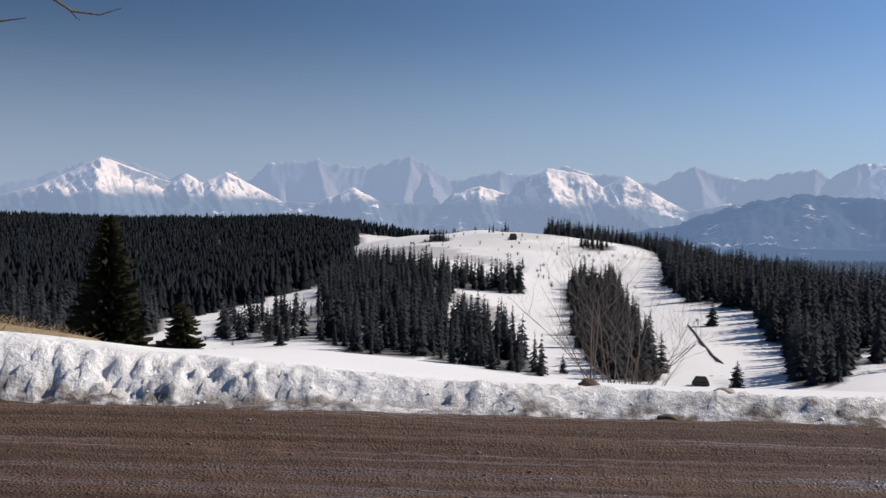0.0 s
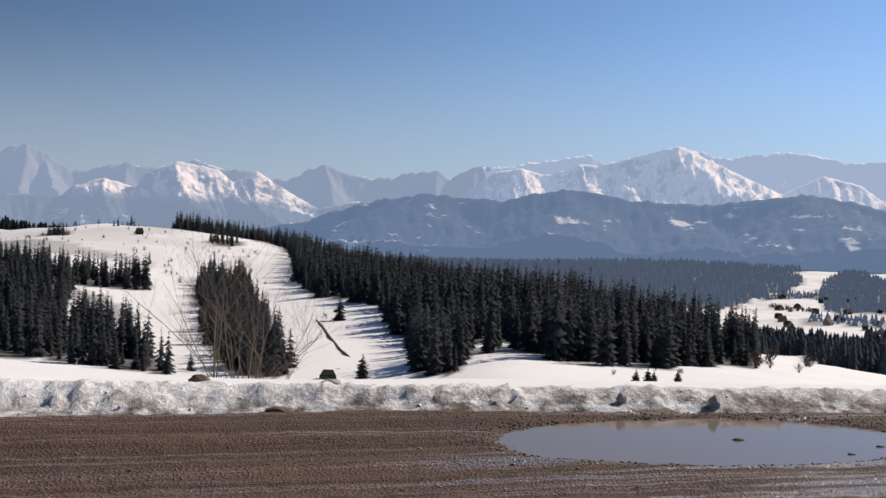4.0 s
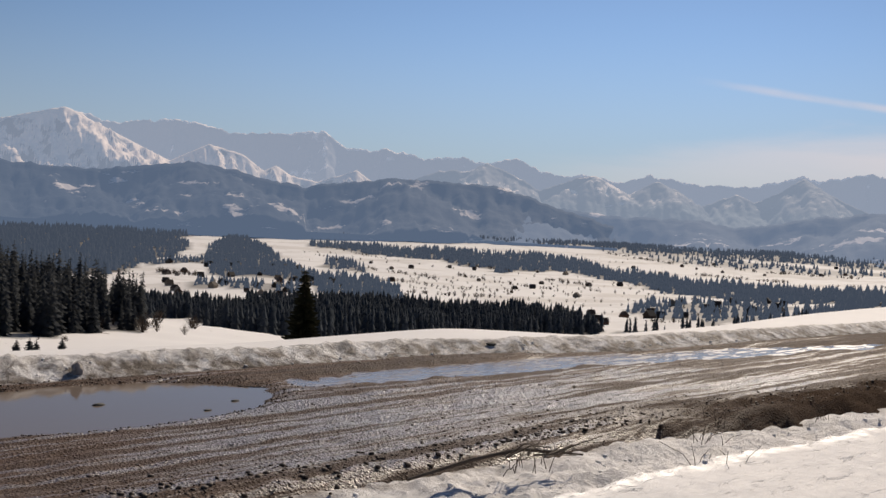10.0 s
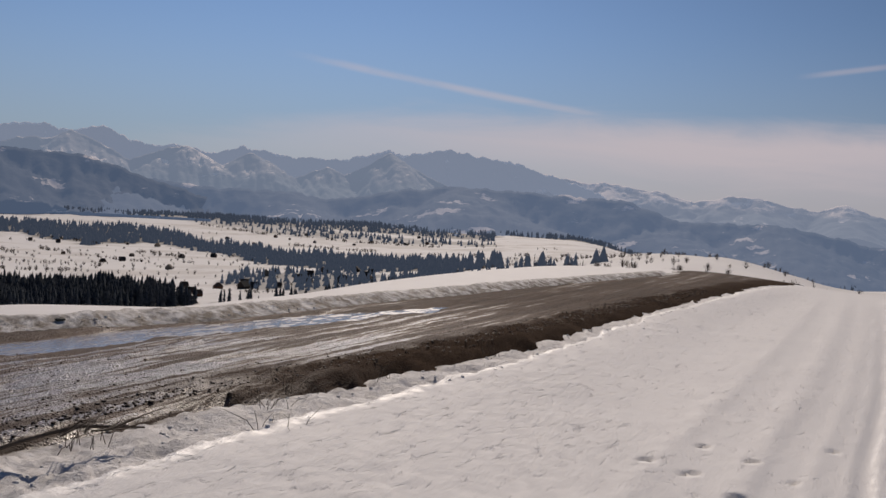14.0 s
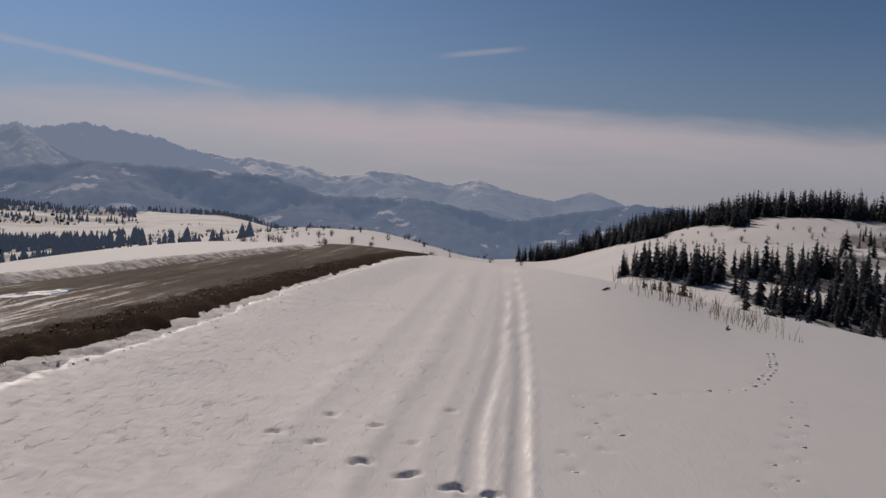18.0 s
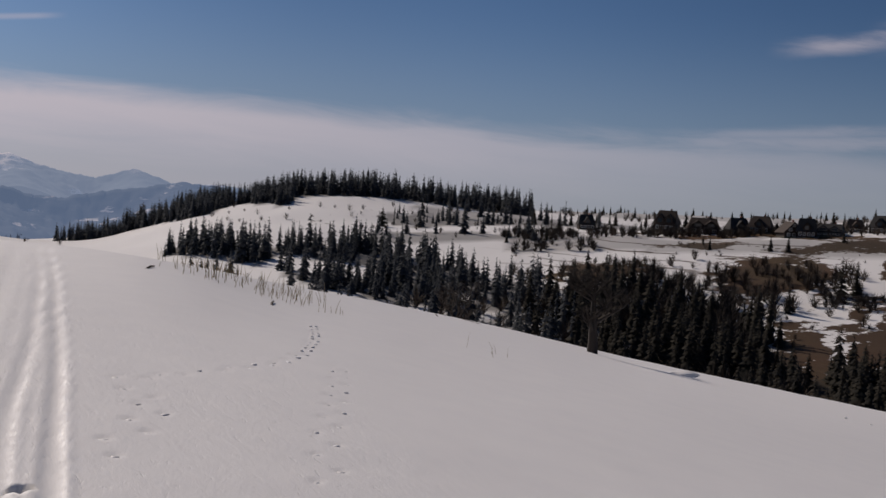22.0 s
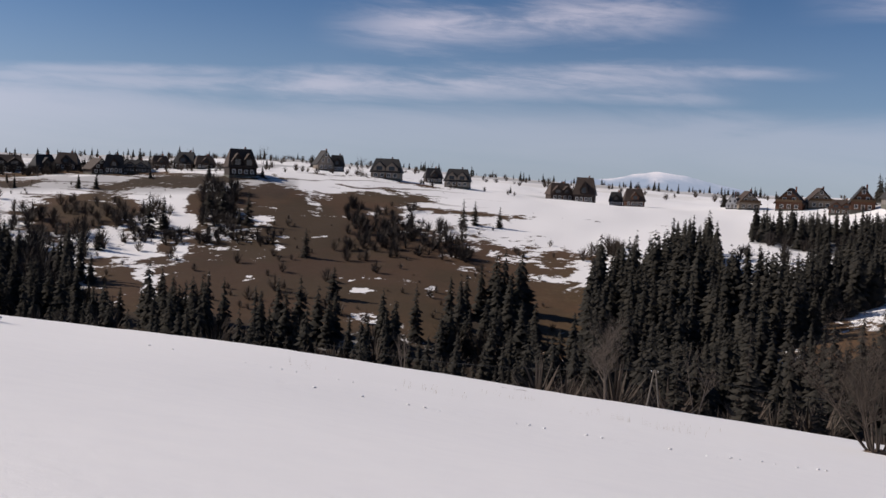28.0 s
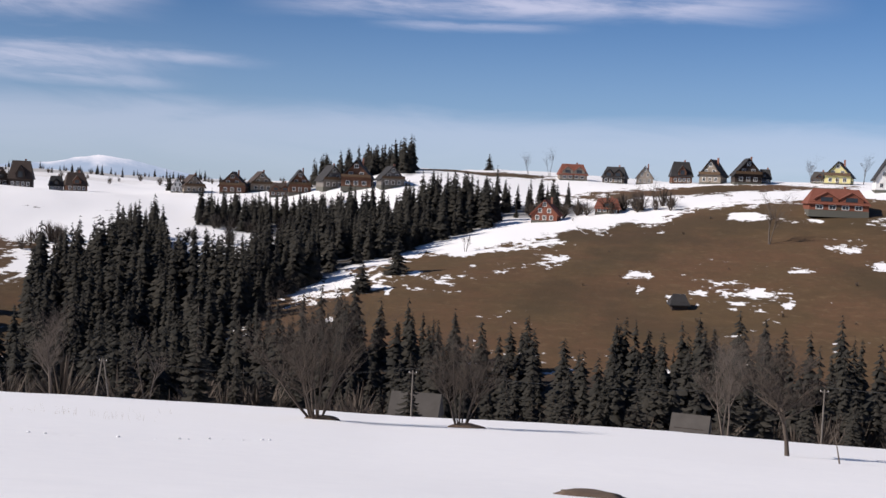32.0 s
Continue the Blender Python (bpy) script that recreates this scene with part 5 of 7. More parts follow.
# each range's haze is an emission colour added to its surface
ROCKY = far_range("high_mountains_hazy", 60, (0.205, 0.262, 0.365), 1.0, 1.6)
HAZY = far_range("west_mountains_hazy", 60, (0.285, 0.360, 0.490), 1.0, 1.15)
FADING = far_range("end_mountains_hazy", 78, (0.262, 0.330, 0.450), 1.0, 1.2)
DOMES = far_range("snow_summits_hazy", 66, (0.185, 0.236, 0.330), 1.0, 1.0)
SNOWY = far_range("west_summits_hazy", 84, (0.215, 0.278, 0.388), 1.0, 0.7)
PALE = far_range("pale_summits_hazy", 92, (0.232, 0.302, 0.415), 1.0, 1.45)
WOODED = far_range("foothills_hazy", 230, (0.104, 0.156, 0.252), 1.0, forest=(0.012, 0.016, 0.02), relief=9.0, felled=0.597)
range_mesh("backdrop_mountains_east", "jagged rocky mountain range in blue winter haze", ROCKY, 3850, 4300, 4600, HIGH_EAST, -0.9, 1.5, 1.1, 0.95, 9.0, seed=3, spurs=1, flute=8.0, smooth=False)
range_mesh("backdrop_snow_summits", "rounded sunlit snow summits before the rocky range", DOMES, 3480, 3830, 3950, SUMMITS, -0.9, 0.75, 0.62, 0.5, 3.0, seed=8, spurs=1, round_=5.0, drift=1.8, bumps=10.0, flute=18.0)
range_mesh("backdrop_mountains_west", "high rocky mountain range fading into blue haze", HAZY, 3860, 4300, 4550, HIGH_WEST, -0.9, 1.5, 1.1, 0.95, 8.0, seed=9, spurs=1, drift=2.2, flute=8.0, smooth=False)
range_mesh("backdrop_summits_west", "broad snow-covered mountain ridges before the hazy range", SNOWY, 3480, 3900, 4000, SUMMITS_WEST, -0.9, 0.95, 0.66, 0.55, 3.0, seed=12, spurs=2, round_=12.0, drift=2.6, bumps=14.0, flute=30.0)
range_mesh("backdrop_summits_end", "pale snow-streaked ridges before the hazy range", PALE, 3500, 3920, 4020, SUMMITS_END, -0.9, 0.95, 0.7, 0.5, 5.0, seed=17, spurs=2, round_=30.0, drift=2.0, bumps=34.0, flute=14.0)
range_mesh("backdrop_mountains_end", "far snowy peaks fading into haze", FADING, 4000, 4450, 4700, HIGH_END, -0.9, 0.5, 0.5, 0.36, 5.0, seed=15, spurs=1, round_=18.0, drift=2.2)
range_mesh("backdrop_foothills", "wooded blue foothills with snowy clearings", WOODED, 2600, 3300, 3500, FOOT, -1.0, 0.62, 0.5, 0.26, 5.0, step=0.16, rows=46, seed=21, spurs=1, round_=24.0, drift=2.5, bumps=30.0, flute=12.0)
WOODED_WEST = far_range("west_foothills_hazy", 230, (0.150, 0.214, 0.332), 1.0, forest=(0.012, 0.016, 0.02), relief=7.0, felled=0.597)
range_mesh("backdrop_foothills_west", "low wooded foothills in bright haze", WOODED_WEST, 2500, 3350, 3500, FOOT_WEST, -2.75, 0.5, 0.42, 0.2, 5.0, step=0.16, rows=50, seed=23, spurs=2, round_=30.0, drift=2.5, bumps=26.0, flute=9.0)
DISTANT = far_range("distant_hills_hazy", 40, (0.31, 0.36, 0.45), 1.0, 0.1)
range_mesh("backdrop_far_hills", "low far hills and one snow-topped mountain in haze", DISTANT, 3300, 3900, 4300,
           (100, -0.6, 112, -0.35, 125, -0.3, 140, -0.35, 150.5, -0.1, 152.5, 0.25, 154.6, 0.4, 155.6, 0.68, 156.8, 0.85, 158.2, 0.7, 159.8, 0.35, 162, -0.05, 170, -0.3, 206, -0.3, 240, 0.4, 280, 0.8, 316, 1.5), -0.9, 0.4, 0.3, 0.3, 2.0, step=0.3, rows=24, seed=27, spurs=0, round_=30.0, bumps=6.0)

# ---- trees ----


def spruce_arrays(rng, tiers=8, points=7, width=0.2, trunk=True):
    """One spruce of height 1 as vertices and triangles: ragged drooping whorls on a thin stem."""
    v, f = [], []
    for k in range(tiers):
        t = k / tiers
        z0 = 0.06 + 0.94 * t ** 0.92
        top = min(1.0, z0 + 1.5 / tiers)
        rad = width * (1 - t) ** 0.85 * rng.uniform(0.85, 1.12)
        c = len(v)
        v.append((0, 0, top))
        ph = rng.uniform(0, 6.28)
        for p in range(points * 2):
            a = ph + math.pi * p / points + rng.uniform(-0.12, 0.12)
            r = rad * (rng.uniform(0.85, 1.2) if p % 2 == 0 else rng.uniform(0.4, 0.6))
            v.append((r * math.cos(a), r * math.sin(a), z0 - (0.35 * r if p % 2 == 0 else -0.12 * r)))
        for p in range(points * 2):
            f.append((c, c + 1 + p, c + 1 + (p + 1) % (points * 2)))
    return np.array(v), np.array(f)


def spray_arrays(rng, tiers=11, points=7, width=0.2):
    """One spruce of height 1 with separate drooping sprays on a stem: triangles."""
    v, f = [(0.012, 0, 0), (-0.008, 0.01, 0), (-0.006, -0.01, 0), (0, 0, 0.97)], [(0, 1, 3), (1, 2, 3), (2, 0, 3)]
    for k in range(tiers):
        t = k / tiers
        z0 = 0.05 + 0.93 * t
        n = max(4, round(points * (1 - 0.45 * t)))
        ph = rng.uniform(0, 6.28)
        for p in range(n):
            a = ph + 6.283 * p / n + rng.uniform(-0.3, 0.3)
            r = (width * (1 - t) ** 0.8 + 0.012) * rng.uniform(0.55, 1.2)
            c, s, z, w = math.cos(a), math.sin(a), z0 + rng.uniform(-0.05, 0.05), r * rng.uniform(0.28, 0.45)
            m, b = rng.uniform(0.45, 0.65), len(v)
            v += [(0, 0, z + 0.45 * r), (m * r * c - s * w, m * r * s + c * w, z - 0.28 * r), (m * r * c + s * w, m * r * s - c * w, z - 0.28 * r), (r * c, r * s, z - rng.uniform(0.1, 0.4) * r)]
            f += [(b, b + 1, b + 3), (b, b + 3, b + 2)]
    return np.array(v, float), np.array(f)


def stand(name, label, woods, mat, seed, tiers, points, variants=7, sprays=False, girth=(0.12, 0.19), least=0.5):
    rng = np.random.default_rng(seed)
    shapes = [(spray_arrays if sprays else spruce_arrays)(rng, tiers, points, rng.uniform(*girth)) for _ in range(variants)]
    V, F, base = [], [], 0
    for w in woods:
        x, y = w.places(rng)
        z = height_at(x, y)
        for k in range(variants):
            v, f = shapes[k]
            sel = slice(k, None, variants)
            n = len(x[sel])
            if not n:
                continue
            h = w.tall * (least + (1.25 - least) * rng.random(n) ** 0.8) * (1 + 0.22 * value_noise(x[sel] / 35, y[sel] / 35, 91, 2))
            a = rng.uniform(0, 6.28, n)
            wd = h * rng.uniform(0.85, 1.25, n)
            ca, sa = np.cos(a) * wd, np.sin(a) * wd
            px = v[None, :, 0] * ca[:, None] - v[None, :, 1] * sa[:, None] + x[sel][:, None]
            py = v[None, :, 0] * sa[:, None] + v[None, :, 1] * ca[:, None] + y[sel][:, None]
            pz = v[None, :, 2] * h[:, None] + z[sel][:, None] - 0.03 * h[:, None]
            V.append(np.stack([px, py, pz], -1).reshape(-1, 3))
            F.append((f[None] + (np.arange(n) * len(v))[:, None, None] + base).reshape(-1, 3))
            base += n * len(v)
    me = mesh_np(name, np.concatenate(V), np.concatenate(F), mat)
    return tagged(new(name, me), label, "woods", kind="stuff")


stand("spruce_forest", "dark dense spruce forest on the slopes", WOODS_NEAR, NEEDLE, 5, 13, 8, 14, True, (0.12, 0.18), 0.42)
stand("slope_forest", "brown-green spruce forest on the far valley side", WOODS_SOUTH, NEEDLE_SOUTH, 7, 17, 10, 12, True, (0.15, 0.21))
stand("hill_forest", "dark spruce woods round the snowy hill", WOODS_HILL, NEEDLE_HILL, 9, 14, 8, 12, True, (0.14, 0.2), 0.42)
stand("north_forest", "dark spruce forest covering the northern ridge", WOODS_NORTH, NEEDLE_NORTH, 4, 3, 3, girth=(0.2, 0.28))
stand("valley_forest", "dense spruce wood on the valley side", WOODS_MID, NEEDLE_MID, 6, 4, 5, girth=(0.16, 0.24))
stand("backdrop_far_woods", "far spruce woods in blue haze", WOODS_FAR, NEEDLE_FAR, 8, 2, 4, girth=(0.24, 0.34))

# ---- things: helpers ----


def part(name, bm, mat, parent=None, label="", smooth=False):
    me = bpy.data.meshes.new(name)
    if isinstance(bm, bmesh.types.BMesh):
        bm.to_mesh(me)
        bm.free()
    else:
        fill(me, np.asarray(bm[0], float), np.asarray(bm[1]))
    me.materials.append(mat)
    if smooth:
        me.polygons.foreach_set("use_smooth", np.ones(len(me.polygons), bool))
    ob = new(name, me)
    if parent:
        ob.parent = parent
    return tagged(ob, label) if label else ob


def share(name, me, parent, m):
    ob = new(name, me)
    ob.parent, ob.matrix_basis = parent, m
    return ob


def box(bm, x0, x1, y0, y1, z0, z1):
    bmesh.ops.create_cube(bm, size=1, matrix=Matrix.Translation(((x0 + x1) / 2, (y0 + y1) / 2, (z0 + z1) / 2)) @ Matrix.Diagonal((x1 - x0, y1 - y0, z1 - z0, 1)))
    return bm


def solid(points, faces):
    bm = bmesh.new()
    vs = [bm.verts.new(p) for p in points]
    for f in faces:
        bm.faces.new([vs[i] for i in f])
    bmesh.ops.recalc_face_normals(bm, faces=bm.faces)
    return bm


def empty(name, place, turn=0.0, label="", category="", group=""):
    ob = new(name)
    ob.matrix_basis = Matrix.Translation(place) @ pose(0, 0, 0, 0, 0, turn)
    return tagged(ob, label, category, group)


def tube(path, radii, sides=4, V=None, F=None):
    """Appends a tapered tube along a path to vertex and quad lists."""
    base = len(V)
    up = Vector((0.13, 0.31, 0.94))
    for i, p in enumerate(path):
        d = (path[min(i + 1, len(path) - 1)] - path[max(i - 1, 0)]).normalized()
        s = d.cross(up if abs(d.dot(up)) < 0.95 else Vector((1, 0, 0))).normalized()
        t = d.cross(s)
        for k in range(sides):
            a = 2 * math.pi * k / sides
            V.append(p + (s * math.cos(a) + t * math.sin(a)) * radii[i])
    for i in range(len(path) - 1):
        for k in range(sides):
            a, b = base + i * sides + k, base + i * sides + (k + 1) % sides
            F.append((a, b, b + sides, a + sides))


def bare_tree_arrays(rng, height, spread, stems=1, girth=0.05, levels=3, fork=4, lean=0.15):
    """Stems and limbs, and twigs, of a leafless broadleaf tree: two sets of vertices and quads."""
    limb, twig = ([], []), ([], [])

    def grow(p, d, length, rad, level):
        n = 5 if level == 0 else 4
        path, radii = [p.copy()], [rad]
        for i in range(n):
            d = (d + Vector((rng.uniform(-1, 1), rng.uniform(-1, 1), rng.uniform(-0.3, 0.8))) * (0.14 + 0.05 * level)).normalized()
            p = p + d * length / n
            path.append(p.copy())
            radii.append(rad * (1 - 0.75 * (i + 1) / n))
        dest = limb if level < 2 else twig
        tube(path, radii, 6 if level == 0 else 4 if level == 1 else 3, *dest)
        if level >= levels:
            return
        for k in range(fork + (2 if level else 0)):
            t = rng.uniform(0.25, 1.0) if level else rng.uniform(0.3, 1.0)
            i = min(int(t * n), n - 1)
            q = path[i].lerp(path[i + 1], t * n - i)
            a = rng.uniform(0, 6.28)
            out = Vector((math.cos(a), math.sin(a), rng.uniform(0.15, 0.9)))
            nd = (d * 0.55 + out * spread / max(height, 0.1) * 1.3).normalized()
            grow(q, nd, length * rng.uniform(0.38, 0.62), radii[i] * 0.6, level + 1)

    for s in range(stems):
        a = rng.uniform(0, 6.28)
        off = Vector((math.cos(a), math.sin(a), 0)) * (0.04 * height if stems > 1 else 0)
        tilt = lean * (rng.uniform(0.15, 1.5) if stems > 3 else 1.0)
        d = Vector((math.cos(a) * tilt, math.sin(a) * tilt, 1)).normalized()
        grow(off, d, height * rng.uniform(0.62, 0.8) if stems > 1 else height * 0.68, girth * rng.uniform(0.6, 1.0), 0)
    return limb, twig


def bare_tree(name, place, height, spread, stems, girth, seed, label, levels=3, fork=4, lean=0.15, group="", mats=None):
    rng = random.Random(seed)
    root = empty(name, place - Vector((0, 0, 0.1)), rng.uniform(0, 360), label, "tree" if stems == 1 else "shrub", group)
    limb, twig = bare_tree_arrays(rng, height, spread, stems, girth, levels, fork, lean)
    part("trunk", limb, (mats or (TWIG, TWIG))[0], root, smooth=True)
    part("crown", twig, (mats or (TWIG, TWIG))[1], root)
    return root


def spruce(place, height, width, seed, label, tiers=16, points=11, mat=None, group="", name="spruce_tree", start=0.04):
    """One spruce seen well: trunk, and a crown of whorls of separate drooping sprays."""
    rng = random.Random(seed)
    root = empty(name, place - Vector((0, 0, 0.15)), 0, label, "tree", group)
    limb = ([], [])
    tube([Vector((0, 0, 0)), Vector((0.02, 0, height * 0.5)), Vector((0, 0.02, height * 0.99))], [0.022 * height, 0.013 * height, 0.003 * height], 6, *limb)
    part("trunk", limb, BARK, root, smooth=True)
    V, F = [], []
    for k in range(tiers):
        t = k / tiers
        z0 = height * (start + (1 - start) * t ** 0.95)
        reach = width / 2 * ((1 - t) ** 0.8) * rng.uniform(0.75, 1.15) + 0.02 * height
        n = max(5, int(points * (1 - 0.5 * t)))
        ph = rng.uniform(0, 6.28)
        for p in range(n):
            a = ph + 6.283 * p / n + rng.uniform(-0.25, 0.25)
            r = reach * rng.uniform(0.6, 1.15)
            c, s = math.cos(a), math.sin(a)
            zz = z0 + rng.uniform(-0.4, 0.4) * height / tiers
            wd = r * rng.uniform(0.2, 0.34) * min(1.0, 14.0 / points)
            b = len(V)
            # a spray: spine drooping then tipped up, with side fronds hanging from it
            for u, dz, wk in ((0.02, 0.10, 0.25), (0.4, 0.02, 1.0), (0.75, -0.13, 0.75), (1.0, -0.12, 0.08)):
                x, y, z = r * u * c, r * u * s, zz + dz * r
                V.append((x, y, z + 0.06 * r))
                V.append((x - s * wd * wk, y + c * wd * wk, z - 0.12 * r * wk))
                V.append((x + s * wd * wk, y - c * wd * wk, z - 0.12 * r * wk))
            for i in range(3):
                o = b + 3 * i
                F += [(o, o + 3, o + 4), (o, o + 4, o + 1), (o, o + 2, o + 5), (o, o + 5, o + 3)]
    part("crown", (V, F), mat or NEEDLE, root)
    return root


# ---- houses ----
WALLS = {"wood": planks("brown_log_wall", (0.13, 0.062, 0.038), (0.20, 0.10, 0.06)), "dark": planks("dark_timber_wall", (0.042, 0.030, 0.025), (0.075, 0.056, 0.045)),
         "cream": plain("cream_plaster", (0.25, 0.205, 0.16)), "white": plain("white_plaster", (0.72, 0.70, 0.66)), "yellow": plain("yellow_plaster", (0.62, 0.55, 0.25)),
         "grey": planks("grey_weathered_boards", (0.17, 0.15, 0.135), (0.27, 0.245, 0.22)), "red": planks("red_stained_boards", (0.22, 0.075, 0.045), (0.30, 0.11, 0.065))}
ROOFS = {"brown": planks("brown_sheet_roof", (0.065, 0.045, 0.036), (0.10, 0.075, 0.06)), "dark": planks("dark_shingle_roof", (0.035, 0.033, 0.033), (0.065, 0.06, 0.058)),
         "red": planks("rust_red_roof", (0.20, 0.07, 0.045), (0.27, 0.10, 0.065)), "grey": planks("grey_shingle_roof", (0.075, 0.066, 0.058), (0.125, 0.112, 0.1))}
TRIM, BRICK = plain("white_window_trim", (0.68, 0.66, 0.62)), plain("chimney_brick", (0.28, 0.13, 0.09), 0.85, 0.3, 12)
PLANK = planks("balcony_boards", (0.11, 0.068, 0.04), (0.17, 0.11, 0.065))


def window_on(house, x, y, z, w, h):
    bm = bmesh.new()
    t = 0.15
    for a in ((-w / 2 - t, -w / 2, 0, h), (w / 2, w / 2 + t, 0, h), (-w / 2 - t, w / 2 + t, -t, 0), (-w / 2 - t, w / 2 + t, h, h + t), (-0.035, 0.035, 0, h)):
        box(bm, x + a[0], x + a[1], y - 0.09, y + 0.02, z + a[2], z + a[3])
    win = part("window", bm, TRIM, house)
    part("pane", box(bmesh.new(), x - w / 2, x + w / 2, y - 0.05, y + 0.01, z, z + h), GLASS, win)


def house(az, d, w, h, style, wall, roof, label, turn=0.0, deep=None, balcony=False, dormer=True, name="house", group="houses on the ridge", sink=1.6, place=None, detail=True, hip=True):
    """A steep-roofed highland house with its front turned to fit the camera's view. style: gable or eaves."""
    p = place or at(az, d)
    root = empty(name, p, -az + turn, label, "house" if name == "house" else name.replace("_", " "), group)
    dp = deep or w * 0.95
    wh = h * (0.37 if style == "gable" else 0.36)
    hw, hd = w * 0.43, dp * 0.43
    W, R = WALLS[wall], ROOFS[roof]
    if style == "gable":
        k = hw / (w / 2)
        top = wh + (h - wh) * k
        pts = [(-hw, -hd, -sink), (hw, -hd, -sink), (hw, -hd, wh), (0, -hd, top * 0.985), (-hw, -hd, wh), (-hw, hd, -sink), (hw, hd, -sink), (hw, hd, wh), (0, hd, top * 0.985), (-hw, hd, wh)]
        part("wall", solid(pts, [(0, 1, 2, 3, 4), (9, 8, 7, 6, 5), (0, 5, 6, 1), (1, 6, 7, 2), (4, 9, 5, 0), (2, 7, 8, 3), (3, 8, 9, 4)]), W, root)
        y0, y1, th, ez = -dp / 2, dp / 2, 0.28, wh - (h - wh) * (w / 2 - hw) / hw * 0.8
        for s in (-1, 1):
            pts = [(0, y0, h), (0, y1, h), (s * w / 2, y1, ez), (s * w / 2, y0, ez), (0, y0, h - th * 1.3), (0, y1, h - th * 1.3), (s * w / 2 - s * 0.1, y1, ez - th), (s * w / 2 - s * 0.1, y0, ez - th)]
            part("roof", solid(pts, [(0, 1, 2, 3), (4, 7, 6, 5), (0, 3, 7, 4), (1, 5, 6, 2), (2, 6, 7, 3), (0, 4, 5, 1)]), R, root)
        if detail:
            for z, xs in ((wh * 0.25, (-0.55, 0.0, 0.55)), (wh * 1.12, (-0.36, 0.36)), (wh + (h - wh) * 0.52, (0.0,))):
                for x in xs:
                    window_on(root, x * hw, -hd - 0.02, z, 0.16 * w * 0.62, min(1.25, 0.16 * h))
    else:
        part("wall", box(bmesh.new(), -hw, hw, -hd, hd, -sink, wh + 0.3), W, root)
        rl, ov = (w * 0.34 if hip else hw + 0.5), 0.5
        ex, ey, z0 = hw + ov, hd + ov, wh - 0.25
        gx, gz = hw * 0.96, wh + (h - wh) * 0.55
        pts = [(-ex, -ey, z0), (ex, -ey, z0), (ex, ey, z0), (-ex, ey, z0), (-rl, 0, h), (rl, 0, h), (-ex, -ey, z0 - 0.22), (ex, -ey, z0 - 0.22), (ex, ey, z0 - 0.22), (-ex, ey, z0 - 0.22)]
        part("roof", solid(pts, [(0, 1, 5, 4), (2, 3, 4, 5), (1, 2, 5), (3, 0, 4), (0, 6, 7, 1), (1, 7, 8, 2), (2, 8, 9, 3), (3, 9, 6, 0), (6, 9, 8, 7)]), R, root)
        if detail:
            for x in (-0.66, -0.22, 0.22, 0.66):
                window_on(root, x * hw, -hd - 0.02, wh * 0.28, 0.09 * w, min(1.2, wh * 0.42))
            if dormer:
                for x in ((-0.42, 0.42) if w > 9.5 else (0.0,)):
                    a, zb, zt = 0.17 * w, wh + 0.25, wh + (h - wh) * 0.72
                    yf = -ey * (1 - (zb - z0) / (h - z0)) + 0.05
                    x *= hw
                    pts = [(x - a, yf - 0.3, zb), (x + a, yf - 0.3, zb), (x + a, yf - 0.3, zb + (zt - zb) * 0.35), (x, yf - 0.3, zt), (x - a, yf - 0.3, zb + (zt - zb) * 0.35),
                           (x - a, 0, zb), (x + a, 0, zb), (x + a, 0, zb + (zt - zb) * 0.35), (x, 0, zt), (x - a, 0, zb + (zt - zb) * 0.35)]
                    dm = part("dormer", solid(pts, [(0, 1, 2, 3, 4), (9, 8, 7, 6, 5), (0, 5, 6, 1), (1, 6, 7, 2), (4, 9, 5, 0), (2, 7, 8, 3), (3, 8, 9, 4)]), W, root)
                    for s in (-1, 1):
                        q = [(x, yf - 0.6, zt + 0.15), (x, 0, zt + 0.15), (x + s * (a + 0.3), 0, zb + (zt - zb) * 0.3), (x + s * (a + 0.3), yf - 0.6, zb + (zt - zb) * 0.3)]
                        q += [(u, v, t - 0.14) for u, v, t in q]
                        part("dormer_roof", solid(q, [(0, 1, 2, 3), (7, 6, 5, 4), (0, 3, 7, 4), (1, 5, 6, 2), (2, 6, 7, 3), (0, 4, 5, 1)]), R, dm)
                    part("pane", box(bmesh.new(), x - a * 0.5, x + a * 0.5, yf - 0.36, yf - 0.28, zb + 0.15, zb + (zt - zb) * 0.5), GLASS, dm)
    if detail:
        part("chimney", box(bmesh.new(), w * 0.12, w * 0.12 + 0.6, 0.2, 0.8, h * 0.7, h + 0.7), BRICK, root)
        box_ = bmesh.new()
        box(box_, -0.5, 0.5, -hd - 0.07, -hd + 0.02, 0, 2.0)
        part("door", box_, PLANK, root)
        part("footing", box(bmesh.new(), -hw - 0.08, hw + 0.08, -hd - 0.08, hd + 0.08, -sink, 0.25), STONE, root)
    if balcony:
        bm = bmesh.new()
        box(bm, -hw, hw, -hd - 1.0, -hd, wh * 0.98, wh * 0.98 + 0.14)
        bal = part("balcony", bm, PLANK, root)
        part("railing", box(bmesh.new(), -hw, hw, -hd - 1.02, -hd - 0.95, wh * 0.98 + 0.14, wh * 0.98 + 1.0), PLANK, bal)
    return root


